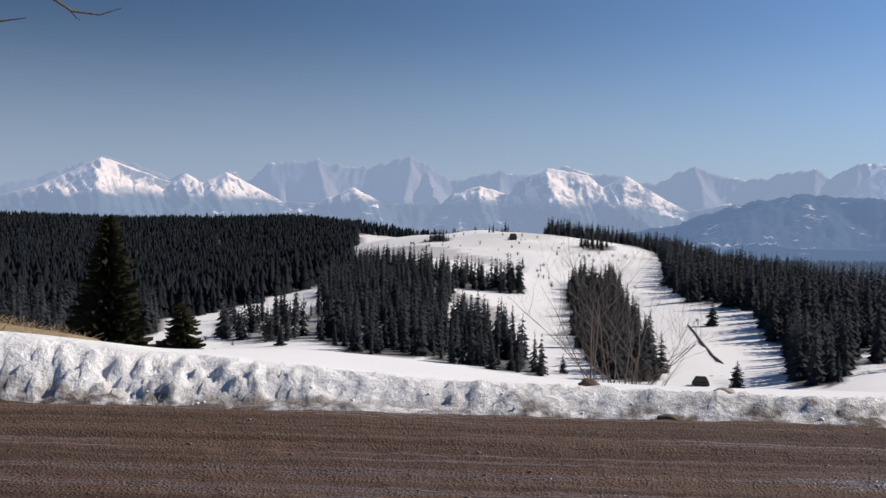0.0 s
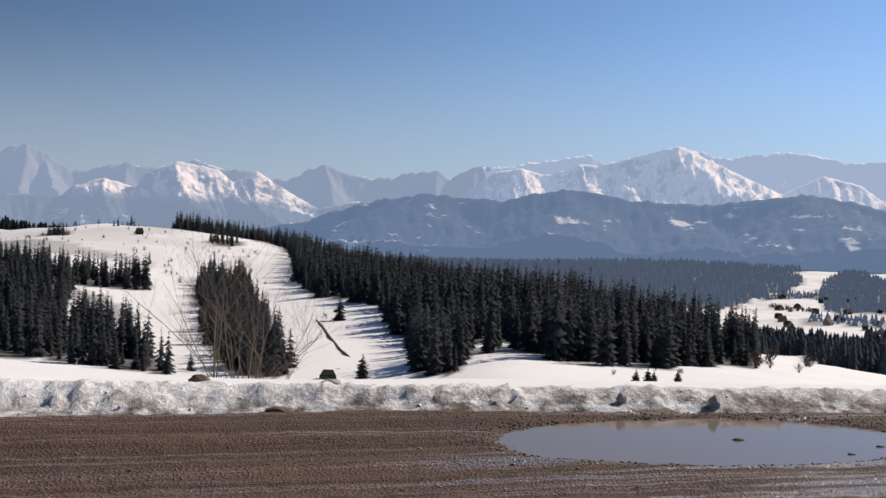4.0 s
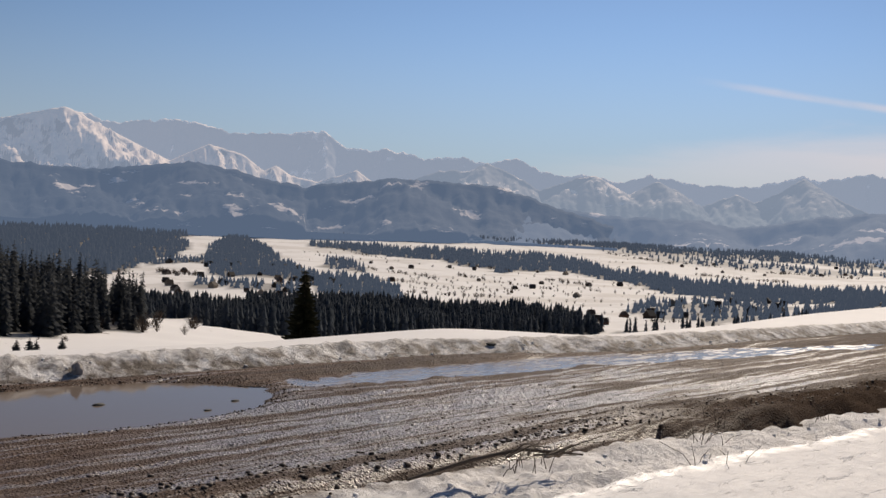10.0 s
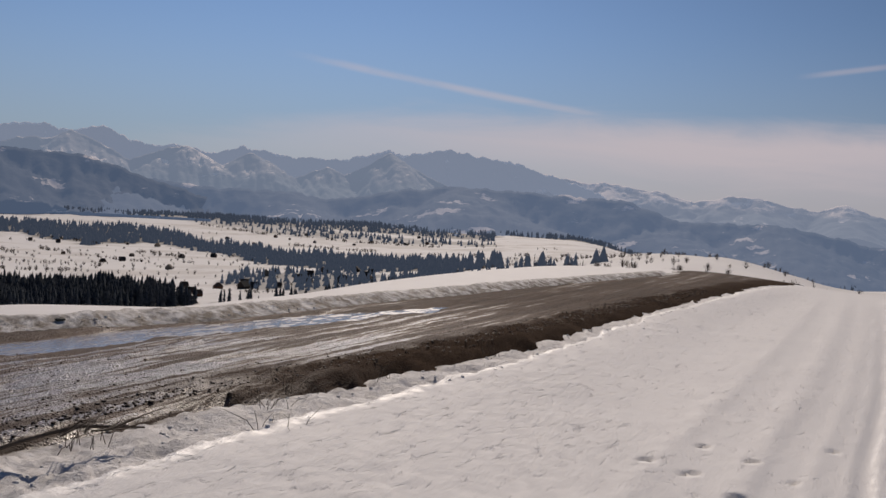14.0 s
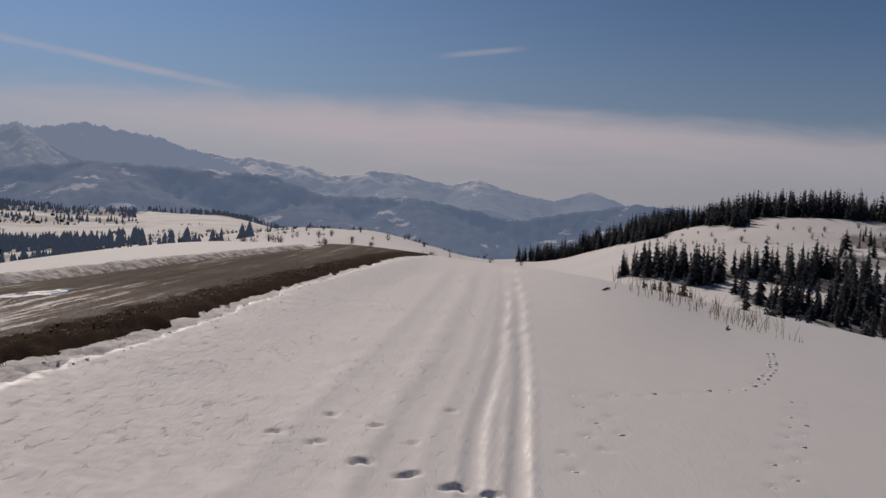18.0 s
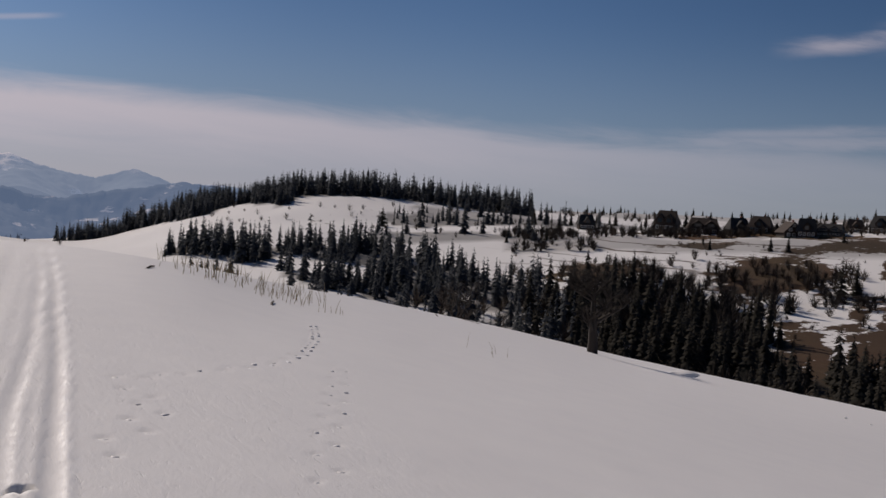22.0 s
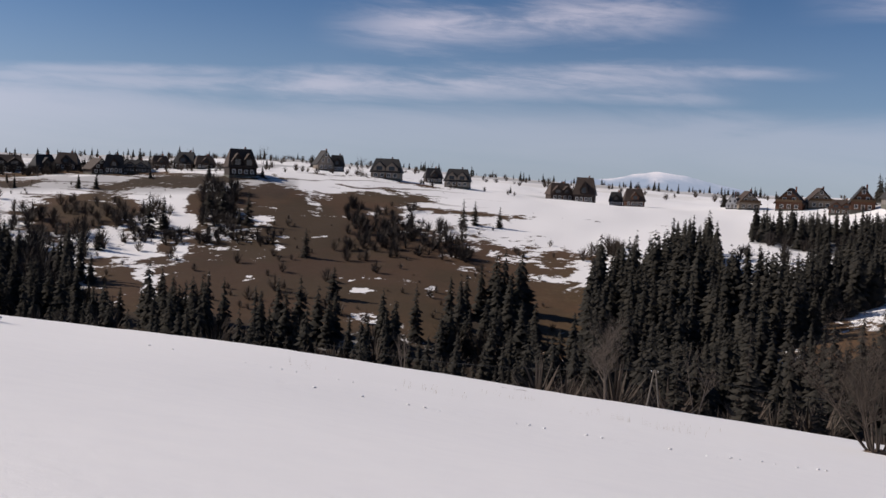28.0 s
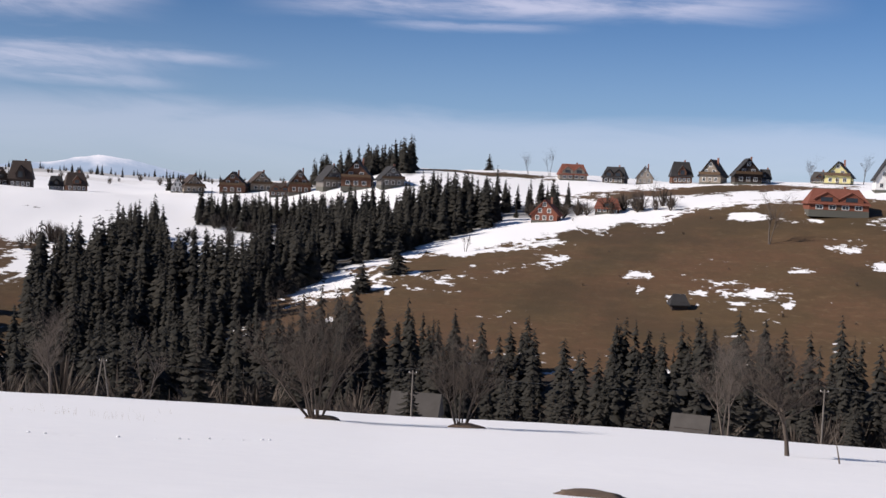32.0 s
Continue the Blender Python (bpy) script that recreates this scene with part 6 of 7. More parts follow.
dark_house = "dark timber house with a steep brown roof on the ridge"
for az, d, w, h, style, wall, roof, label, turn in (
        (118.3, 477, 8, 6.2, "eaves", "dark", "dark", dark_house, 10), (122.4, 470, 10.5, 8.4, "eaves", "dark", "brown", "large dark timber house with a tall half-hipped roof", -15),
        (124.2, 453, 14, 6.2, "eaves", "dark", "brown", "long low dark timber house on the ridge", 5), (125.9, 443, 9, 6.6, "eaves", "dark", "dark", dark_house, 20),
        (127.0, 443, 9.5, 6.4, "eaves", "dark", "brown", dark_house, -10), (128.4, 427, 8.5, 5.8, "gable", "dark", "brown", "dark house with a gable over brown siding", 25),
        (129.2, 425, 8, 7, "eaves", "dark", "dark", dark_house, 0), (130.3, 431, 11, 4.4, "eaves", "grey", "dark", "low grey farm building with a broad roof", -8),
        (131.4, 455, 7.5, 5.0, "eaves", "dark", "brown", dark_house, 12), (132.7, 445, 9, 6.6, "eaves", "dark", "dark", dark_house, -20),
        (133.6, 440, 8.5, 5, "eaves", "dark", "brown", "dark low house beside a taller one", 10), (135.4, 407, 11.5, 9.8, "eaves", "dark", "brown", "tall dark wooden house with a big half-hipped roof", 12),
        (139.6, 462, 8, 8.2, "gable", "cream", "dark", "cream house with a dark steep gable", 18), (140.3, 464, 7, 6.8, "eaves", "dark", "dark", dark_house, 0),
        (142.9, 440, 13.5, 8, "eaves", "cream", "dark", "broad cream house under a dark half-hipped roof", -6), (145.3, 462, 8, 6.2, "eaves", "dark", "dark", dark_house, 10),
        (146.6, 448, 11.5, 7.4, "eaves", "cream", "dark", "pale house with dormers in a dark roof", -5), (151.9, 455, 11, 7.0, "eaves", "dark", "brown", "dark wide house in the snow field", 15),
        (153.2, 450, 9.5, 10.4, "eaves", "dark", "brown", "tall dark house with a flat-ended roof in the snow field", -6), (154.8, 452, 6, 5.6, "eaves", "dark", "dark", "small dark wooden outbuilding beside a house", 0),
        (155.7, 450, 9, 7.2, "eaves", "wood", "brown", "brown timber house at the field's end", 8), (160.6, 470, 6, 6.4, "gable", "white", "brown", "small house with a white gable", 0),
        (161.3, 470, 10, 7.4, "gable", "cream", "brown", "cream and timber house with a brown steep roof", 15), (163.4, 465, 12, 8.8, "gable", "wood", "brown", "broad timber house with a steep gable and balcony", -8),
        (164.7, 470, 11, 8.2, "gable", "cream", "brown", "cream house with timber gables", 12), (165.8, 440, 10, 5.2, "eaves", "wood", "brown", "low timber house with a brown roof", -4),
        (166.7, 438, 10, 9.2, "gable", "wood", "dark", "timber house with a steep dark gable", 6), (168.3, 430, 10, 8.8, "gable", "grey", "dark", "grey timber house half hidden by spruces", 20),
        (169.7, 418, 13, 10.4, "gable", "wood", "dark", "large timber villa with tall gables before the wood", -6), (171.4, 408, 10, 7.4, "gable", "grey", "dark", "grey villa with a steep gable at the wood", 14),
        (180.8, 462, 13, 6.6, "eaves", "cream", "red", "cream house with a faded red roof", 6), (183.0, 462, 10.5, 6.8, "eaves", "dark", "dark", "dark timber house with dormers", -10),
        (184.5, 445, 7.5, 7.2, "gable", "cream", "brown", "narrow house with a pale gable", 0), (186.3, 440, 9, 8.6, "eaves", "wood", "dark", "timber house under a tall dark roof", 8),
        (187.9, 428, 9.5, 9, "gable", "cream", "brown", "cream and timber house with a half-hipped gable", -18), (189.5, 420, 11, 9.2, "gable", "dark", "dark", "large dark timber house with pale gable windows", 10),
        (190.4, 423, 5, 5.2, "eaves", "dark", "dark", "small dark wooden outbuilding beside a house", 0), (193.0, 430, 6.5, 4.2, "eaves", "wood", "grey", "low wooden shed with a grey roof", 0),
        (193.9, 428, 10.5, 8.2, "gable", "yellow", "dark", "pale yellow house with a dark steep roof", -8), (196.1, 372, 9, 11, "gable", "white", "dark", "white house with a tall dark roof", 8),
        (193.8, 326, 18, 6.2, "eaves", "red", "red", "long red-brown wooden barn with a rusty roof", 8), (179.6, 336, 9, 6.6, "gable", "red", "red", "red-brown timber house with a rusty steep roof", -10),
        (182.7, 345, 8.5, 4.6, "eaves", "wood", "red", "small house with a red roof behind the slope", 0)):
    house(az, d, w, h, style, wall, roof, label, turn, balcony=style == "gable" and w > 9.4)
house(186.57, 239, 3.8, 3.0, "eaves", "dark", "dark", "small dark hay hut on the brown slope", 12, name="hay_hut", group="", detail=False, sink=0.6)
house(1.56, 796, 6, 4.6, "eaves", "dark", "dark", "small dark hay hut on the snowy hilltop", 0, name="hay_hut", group="", detail=False, sink=0.6)
house(11.31, 238, 3.1, 2.0, "eaves", "dark", "dark", "small black shed at the foot of the snow slope", 0, name="shed", group="", detail=False, sink=0.6)
house(173.37, 128, 5.8, 3.7, "eaves", "dark", "grey", "old wooden barn with a grey shingle roof", -10, 4.2, name="barn", group="", detail=False, place=at(173.37, 128) + Vector((0, 0, 1.9)), sink=3.5, hip=False)
house(187.59, 128, 3.9, 2.6, "eaves", "dark", "grey", "small wooden barn with a grey shingle roof", -6, 3.4, name="barn", group="", detail=False, place=at(187.59, 128) + Vector((0, 0, 1.6)), sink=3.5, hip=False)

# the village down in the valley
rng = random.Random(77)
seeds = [house(0, 1, 9, 6.2, s, w, r, "small village house far down in the valley", 0, group="village houses", detail=False, place=Vector((0, 0, -400))) for s, w, r in
         (("gable", "grey", "brown"), ("eaves", "wood", "brown"), ("gable", "cream", "brown"), ("gable", "dark", "dark"))]
for n, (a0, a1, d0, d1) in ((58, (33.5, 41.5, 900, 1600)), (10, (39, 46, 1050, 1300)), (14, (44, 58, 1100, 1750)), (8, (56, 60, 720, 900)), (16, (60, 66, 800, 1100)), (12, (58, 70, 1800, 2500))):
    for i in range(n):
        az, d = rng.uniform(a0, a1), rng.uniform(d0, d1)
        ob = copy_thing(rng.choice(seeds), Matrix.Translation(at(az, d) + Vector((0, 0, 0.6))) @ pose(0, 0, 0, 0, 0, rng.uniform(0, 360)))
        ob.scale = [rng.uniform(0.5, 0.85)] * 3
for ob in seeds:
    for o in (*ob.children_recursive, ob):
        bpy.data.objects.remove(o)

# ---- trees and shrubs that stand alone ----
bare_tree("bare_shrub", at(168.3, 72), 8.4, 8.5, 15, 0.09, 11, "many-stemmed bare tree on an earth mound in the snow", 3, 6, 0.58, mats=(TWIG_FAR, TWIG_FAR))
bare_tree("bare_shrub", at(175.9, 74), 7.4, 7.0, 10, 0.08, 12, "many-stemmed bare tree beside an earth mound", 3, 6, 0.46, mats=(TWIG_FAR, TWIG_FAR))
bare_tree("bare_tree", at(192.5, 62), 6.6, 7.0, 1, 0.17, 13, "single bare tree with a round crown in the snow", 3, 12, 0.04, mats=(TWIG_FAR, TWIG_FAR))
bare_tree("bare_tree", at(195.0, 56), 2.7, 1.7, 1, 0.05, 14, "thin bare sapling in the snow", 2, 5, 0.1)
bare_tree("bare_tree", at(189.4, 112), 9.5, 6.0, 3, 0.13, 15, "grey bare tree at the edge of the slope", 3, 9, 0.08)
bare_tree("bare_tree", at(155.0, 103), 7.0, 6.0, 2, 0.12, 16, "bare tree at the edge of the slope", 3, 9, 0.1)
bare_tree("bare_tree", at(119.3, 53), 4.5, 6.6, 1, 0.30, 17, "old bare fruit tree with a thick trunk", 3, 9, 0.03, mats=(TWIG_DARK, TWIG_DARK))
bare_tree("bare_tree", at(112.0, 62), 4.0, 3.6, 1, 0.18, 18, "bushy bare tree beyond the snow brow", 3, 9, 0.1, mats=(TWIG_DARK, TWIG_DARK))
bare_tree("bare_tree", at(144.4, 97), 3.6, 2.4, 3, 0.07, 19, "small bare tree at the brow of the snow", 3, 4, 0.2)
bare_tree("bare_tree", at(159.6, 104), 6.0, 3.4, 3, 0.07, 24, "thin bare tree at the brow of the snow", 3, 4, 0.2)
bare_tree("bare_tree", at(190.8, 292), 13, 6.0, 2, 0.22, 25, "tall bare ash on the brown slope", 3, 6, 0.08)
bare_tree("bare_shrub", at(6.9, 29), 6.9, 3.8, 7, 0.05, 20, "tall thin bare shrub below the snow bank", 3, 4, 0.22)
for i, (az, d, h) in enumerate(((132.9, 470, 8), (139.0, 480, 6), (141.6, 470, 8), (145.1, 480, 8), (178.6, 470, 11), (179.6, 475, 12), (195.0, 440, 11), (192.6, 440, 9), (184.2, 350, 9), (185.0, 352, 9), (116.5, 420, 8), (136.5, 480, 8), (175.5, 290, 5))):
    bare_tree("bare_tree", at(az, d), h, h * 0.5, 2, 0.14, 40 + i, "far bare broadleaf tree on the ridge", 3, 5, 0.1, "bare trees on the ridge", (TWIG_FAR, TWIG_FAR))
for stub, (az, d) in zip((1, 2), ((168.3, 72), (175.9, 74))):
    bm = bmesh.new()
    bmesh.ops.create_icosphere(bm, subdivisions=3, radius=1)
    for v in bm.verts:
        v.co = Vector((v.co.x * 1.35, v.co.y * 0.9, v.co.z * 0.42)) * (1 + 0.25 * noise.noise(v.co * 1.7 + Vector((stub * 9, 0, 0))))
    ob = part("earth_mound", bm, SOIL, smooth=True)
    ob.matrix_basis = Matrix.Translation(at(az, d) + Vector((-0.4, 0, -0.12)))
    tagged(ob, "low bare earth mound round the tree's foot", "mound")

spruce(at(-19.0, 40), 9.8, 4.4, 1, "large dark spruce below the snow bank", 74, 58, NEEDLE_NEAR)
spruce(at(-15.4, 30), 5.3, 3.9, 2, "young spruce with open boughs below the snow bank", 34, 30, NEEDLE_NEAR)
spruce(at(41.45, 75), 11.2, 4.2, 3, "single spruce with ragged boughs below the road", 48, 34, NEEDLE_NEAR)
lone = "single dark spruce on the open slope"
for i, (az, d, h, w) in enumerate(((29.4, 203, 3.0, 1.9), (27.3, 198, 2.9, 1.9), (27.9, 200, 3.1, 2.0), (28.2, 201, 2.7, 1.6), (140.45, 248, 7.6, 4.4), (138.9, 291, 8, 3), (135.9, 329, 11, 3.6), (131.0, 323, 11.5, 4), (131.7, 325, 10, 4),
                                   (133.9, 345, 9, 4), (134.6, 340, 10, 4.5), (147.0, 345, 9, 3), (147.6, 350, 8, 3), (148.9, 350, 7, 2.6), (170.2, 246, 7.2, 5), (172.0, 260, 10, 5), (176.5, 500, 8, 4.6), (164.7, 208, 8, 2.6), (107.75, 481, 9, 4.5),
                                   (-10.4, 293, 6, 3), (-13.2, 330, 9, 4), (128.6, 300, 9, 3), (160.2, 478, 8, 4), (197.0, 300, 9, 4), (9.3, 262, 10, 4.4), (13.1, 232, 6, 3.4), (11.8, 390, 9, 5), (4.3, 262, 5, 2.5), (0.6, 258, 8, 3.2), (1.6, 262, 6, 2.6))):
    spruce(at(az, d), h, w * 1.15, 100 + i, lone, 15, 11, NEEDLE_SOUTH if az > 100 else NEEDLE, group="spruces on the open slopes")
rng = random.Random(31)
for i in range(34):
    az = rng.uniform(158, 201)
    d = rng.uniform(118, 150)
    h = rng.uniform(6, 13)
    spruce(at(az, d), h, h * rng.uniform(0.3, 0.42), 200 + i, "dark green spruce in the valley below the snow field", 17, 11, NEEDLE_SOUTH, group="spruces below the snow field")
for i in range(24):
    az = rng.uniform(120, 158)
    d = rng.uniform(135, 170)
    h = rng.uniform(6, 12)
    spruce(at(az, d), h, h * rng.uniform(0.3, 0.42), 300 + i, "dark green spruce in the valley below the snow field", 16, 10, NEEDLE_SOUTH, group="spruces below the snow field")


def thicket(name, label, areas, seed, mat, stems=80, rows=()):
    """Leafless bushes, too many to count, each from one of a few grown shapes."""
    rg = random.Random(seed)
    shapes = []
    for k in range(6):
        vs, fs = [], []
        for j in range(stems):
            a, up = rg.uniform(0, 6.28), rg.random()
            reach = 0.55 * math.sqrt(max(0.0, 1 - (2 * up - 0.9) ** 2)) * rg.uniform(0.6, 1.1)
            tip = Vector((math.cos(a) * reach, math.sin(a) * reach, 0.18 + 0.82 * up * rg.uniform(0.85, 1.0)))
            foot = Vector((tip.x * 0.3, tip.y * 0.3, tip.z * rg.uniform(0.35, 0.6))) if j > stems // 6 else Vector((rg.uniform(-0.05, 0.05), rg.uniform(-0.05, 0.05), 0))
            w = (0.022 if j > stems // 6 else 0.035) * rg.uniform(0.7, 1.2)
            b = a + rg.uniform(0.8, 2.3)
            off = Vector((math.cos(b) * w, math.sin(b) * w, 0))
            n0 = len(vs)
            vs += [foot - off, foot + off, tip]
            fs.append((n0, n0 + 1, n0 + 2))
        shapes.append((np.array([tuple(v) for v in vs]), np.array(fs)))
    V, F, base = [], [], 0
    spots = [(rg.uniform(a0, a1), rg.uniform(d0, d1), rg.uniform(h0, h1)) for a0, a1, d0, d1, count, h0, h1 in areas for i in range(count)]
    for a0, d0, a1, d1, count, h0, h1 in rows:
        for i in range(count):
            u = rg.random()
            spots.append((a0 + (a1 - a0) * u + rg.gauss(0, 0.05), d0 + (d1 - d0) * u + rg.gauss(0, 5), rg.uniform(h0, h1)))
    if spots:
        for az, d, h in spots:
            v, f = rg.choice(shapes)
            t = rg.uniform(0, 6.28)
            c, s = math.cos(t) * h, math.sin(t) * h
            p = at(az, d)
            V.append(np.stack([v[:, 0] * c - v[:, 1] * s + p.x, v[:, 0] * s + v[:, 1] * c + p.y, v[:, 2] * h + p.z - 0.1], -1))
            F.append(f + base)
            base += len(v)
    me = mesh_np(name, np.concatenate(V), np.concatenate(F), mat, smooth=False)
    tagged(new(name, me), label, "bushes", kind="stuff")


thicket("bare_thicket", "brown leafless thicket among the valley spruces",
        ((106, 126, 190, 300, 90, 5, 9), (122, 150, 140, 215, 200, 5, 9), (128, 150, 225, 340, 30, 3, 5), (150, 166, 120, 165, 70, 5, 9), (165, 171, 118, 160, 26, 4, 8), (171, 202, 136, 165, 70, 4, 8), (122, 152, 235, 345, 150, 0.8, 2.6), (124, 132, 300, 350, 30, 3, 6), (153, 156, 300, 330, 20, 3, 6),
         (116, 168, 700, 1100, 240, 3, 7), (115, 137, 425, 450, 120, 2, 5), (137, 150, 425, 450, 26, 2, 4), (118, 132, 335, 372, 50, 2, 5), (178, 186, 340, 352, 24, 5, 8), (114, 122, 300, 360, 30, 3, 6)), 61, TWIG_FAR)
thicket("scattered_bushes", "small bare bushes scattered over the snow slopes",
        ((-4, 8, 500, 900, 90, 1.5, 4), (-15, -9, 300, 420, 14, 2, 4), (98, 116, 430, 600, 80, 1.5, 4), (70, 92, 250, 1100, 200, 2, 5), (18, 32, 210, 290, 7, 1, 2.2), (29, 36, 300, 360, 30, 3, 6), (46, 68, 800, 1500, 230, 2, 5), (41, 58, 1000, 2400, 160, 3, 6), (112, 136, 340, 430, 50, 1, 3), (176, 200, 200, 330, 24, 0.6, 1.6), (11.0, 11.15, 390, 400, 3, 1, 2)), 62, TWIG_FAR, 50,
        ((41.5, 1900, 45, 1500, 26, 3, 7), (42, 2200, 46, 1800, 22, 3, 7), (45.5, 1500, 48, 1350, 24, 3, 8), (48.5, 1900, 52, 1700, 26, 4, 8), (49, 1500, 50.5, 1420, 16, 4, 9), (51, 1350, 54, 1250, 20, 3, 6), (46.5, 1050, 51, 1000, 30, 3, 6),
         (53.5, 1500, 56, 1400, 26, 3, 7), (35, 1500, 37, 1400, 24, 3, 7), (33.5, 1250, 36, 1200, 30, 4, 8), (61, 1950, 66, 1750, 40, 4, 9), (63, 2200, 69, 2000, 40, 4, 9), (68, 1600, 74, 1400, 36, 3, 7), (58, 760, 61, 730, 20, 2, 5), (56.5, 2500, 60, 2250, 40, 4, 9), (72, 900, 80, 700, 36, 2, 4), (74, 1800, 84, 1500, 36, 3, 6), (70, 800, 88, 640, 60, 2, 4), (66, 1300, 84, 1100, 70, 3, 6), (46, 900, 57, 760, 40, 2, 5), (44, 1250, 52, 1120, 40, 3, 6), (58, 2350, 72, 1950, 50, 4, 8)))

# the bushes at 129.8 to 138 are added in place of a tree shadow
thicket("dark_thicket", "dense dark leafless thicket, with one strip in place of tree shade",
        ((114, 131, 428, 452, 150, 2.5, 6), (117.6, 121, 250, 335, 60, 4, 8), (120.5, 126, 244, 340, 130, 4, 8), (125, 128, 236, 322, 70, 3, 7), (129, 131, 318, 345, 26, 2, 5), (133.4, 135.4, 322, 385, 60, 3, 7), (140.8, 144.5, 300, 372, 90, 2, 5), (142.5, 147.5, 292, 345, 90, 2, 5.5), (129.8, 138, 305, 320, 70, 2, 4), (161.5, 169, 352, 400, 120, 3, 6), (161, 170, 300, 340, 40, 3, 6), (114.5, 119, 395, 415, 20, 3, 6)), 63, TWIG_DARK)

# ---- poles and lines ----
WOODPOLE, WIRE = planks("grey_pole_wood", (0.17, 0.145, 0.12), (0.25, 0.22, 0.19)), plain("dark_cable", (0.05, 0.05, 0.05))


def pole(place, height, legs, label):
    root = empty("utility_pole", place - Vector((0, 0, 0.3)), 0, label, "utility pole", "poles of the power line")
    for s in ((-0.9, 0.9) if legs == 2 else (0,)):
        V = ([], [])
        tube([Vector((s, 0, 0)), Vector((0.08 * s, 0, height))], [0.10, 0.07], 8, *V)
        part("leg" if legs == 2 else "shaft", V, WOODPOLE, root, smooth=True)
    part("crossarm", box(bmesh.new(), -0.42, 0.42, -0.03, 0.03, height - 0.3, height - 0.22), WOODPOLE, root)
    for x in (-0.36, 0.36):
        part("insulator", box(bmesh.new(), x - 0.03, x + 0.03, -0.03, 0.03, height - 0.22, height - 0.1), TRIM, root)
    return place + Vector((0, 0, height - 0.1))


tops = [pole(at(157.4, 112), 5.4, 2, "double-legged wooden utility pole at the snow brow"), pole(at(173.15, 112), 5.4, 1, "slim wooden utility pole beside the barn"),
        pole(at(193.95, 114), 6.2, 1, "slim wooden utility pole at the snow brow"), at(214, 112) + Vector((0, 0, 5.5))]
tops.insert(0, at(140, 118) + Vector((0, 0, 5.5)))
V = ([], [])
for a, b in zip(tops, tops[1:]):
    for x in (-0.36, 0.36):
        tube([a.lerp(b, t / 12) + Vector((x, 0, -1.1 * (1 - (t / 6 - 1) ** 2))) for t in range(13)], [0.012] * 13, 3, *V)
tagged(part("power_cable", V, WIRE), "thin dark cables of a power line", "power line")

# ---- small things by the road ----


def clod(name, az, d, size, mat, label, seed, category, squash=0.7, long=1.3, lift=0.3):
    bm = bmesh.new()
    bmesh.ops.create_icosphere(bm, subdivisions=3, radius=1)
    for v in bm.verts:
        k = 1 + 0.35 * noise.noise(v.co * 1.6 + Vector((seed * 5.1, 0, 0))) + 0.18 * noise.noise(v.co * 5 + Vector((0, seed, 0)))
        v.co = Vector((v.co.x * long, v.co.y, v.co.z * squash)) * size * k
    ob = part(name, bm, mat, smooth=True)
    ob.matrix_basis = Matrix.Translation(at(az, d) + Vector((0, 0, size * squash * lift))) @ pose(0, 0, 0, 0, 0, -az + 10 * seed % 40)
    return tagged(ob, label, category)


clod("earth_clod", 5.66, 9.2, 0.06, SOIL, "brown frozen clod of earth lying on the snow bank", 1, "clod", 0.7, 1.35, 0.8)
clod("earth_clod", 9.75, 8.45, 0.055, SOIL, "dark lump of earth at the foot of the snow bank", 2, "clod", 0.6, 1.5)
clod("ice_lump", 27.67, 9.3, 0.045, CLOD, "pointed lump of dirty ice on the snow bank", 3, "ice lump", 1.1, 0.9, 0.5)
clod("ice_lump", 32.3, 9.55, 0.05, CLOD, "grey pointed lump of ice on the snow bank", 4, "ice lump", 1.15, 0.9, 0.5)
clod("ice_lump", 12.5, 9.0, 0.06, CLOD, "small lump of dirty ice on the snow bank", 5, "ice lump")
clod("stone", 52.6, 12.6, 0.035, STONE, "dark stone on the low snow bank", 6, "stone", 0.6, 1.5, 0.2)
clod("earth_patch", 183.5, 22.2, 0.4, SOIL, "low patch of bare earth showing through the snow", 8, "earth patch", 0.2, 1.7, 0.2)
clod("snow_heap", 123.9, 52, 0.42, SNOW, "small heap of snow on the smooth slope", 7, "snow heap", 0.4, 1.9, 0.2)
for i, (x, y, s) in enumerate(((4.66, 6.98, 0.03), (5.62, 6.62, 0.022), (5.2, 6.4, 0.02))):
    bm = bmesh.new()
    bmesh.ops.create_icosphere(bm, subdivisions=2, radius=s)
    for v in bm.verts:
        v.co = Vector((v.co.x * 1.7, v.co.y * 0.8, v.co.z * 0.4)) * (1 + 0.3 * noise.noise(v.co * 40))
    ob = part("stone", bm, STONE, smooth=True)
    ob.matrix_basis = Matrix.Translation((x, y, EYE - 1.483))
    tagged(ob, "dark stone just above the puddle water", "stone")


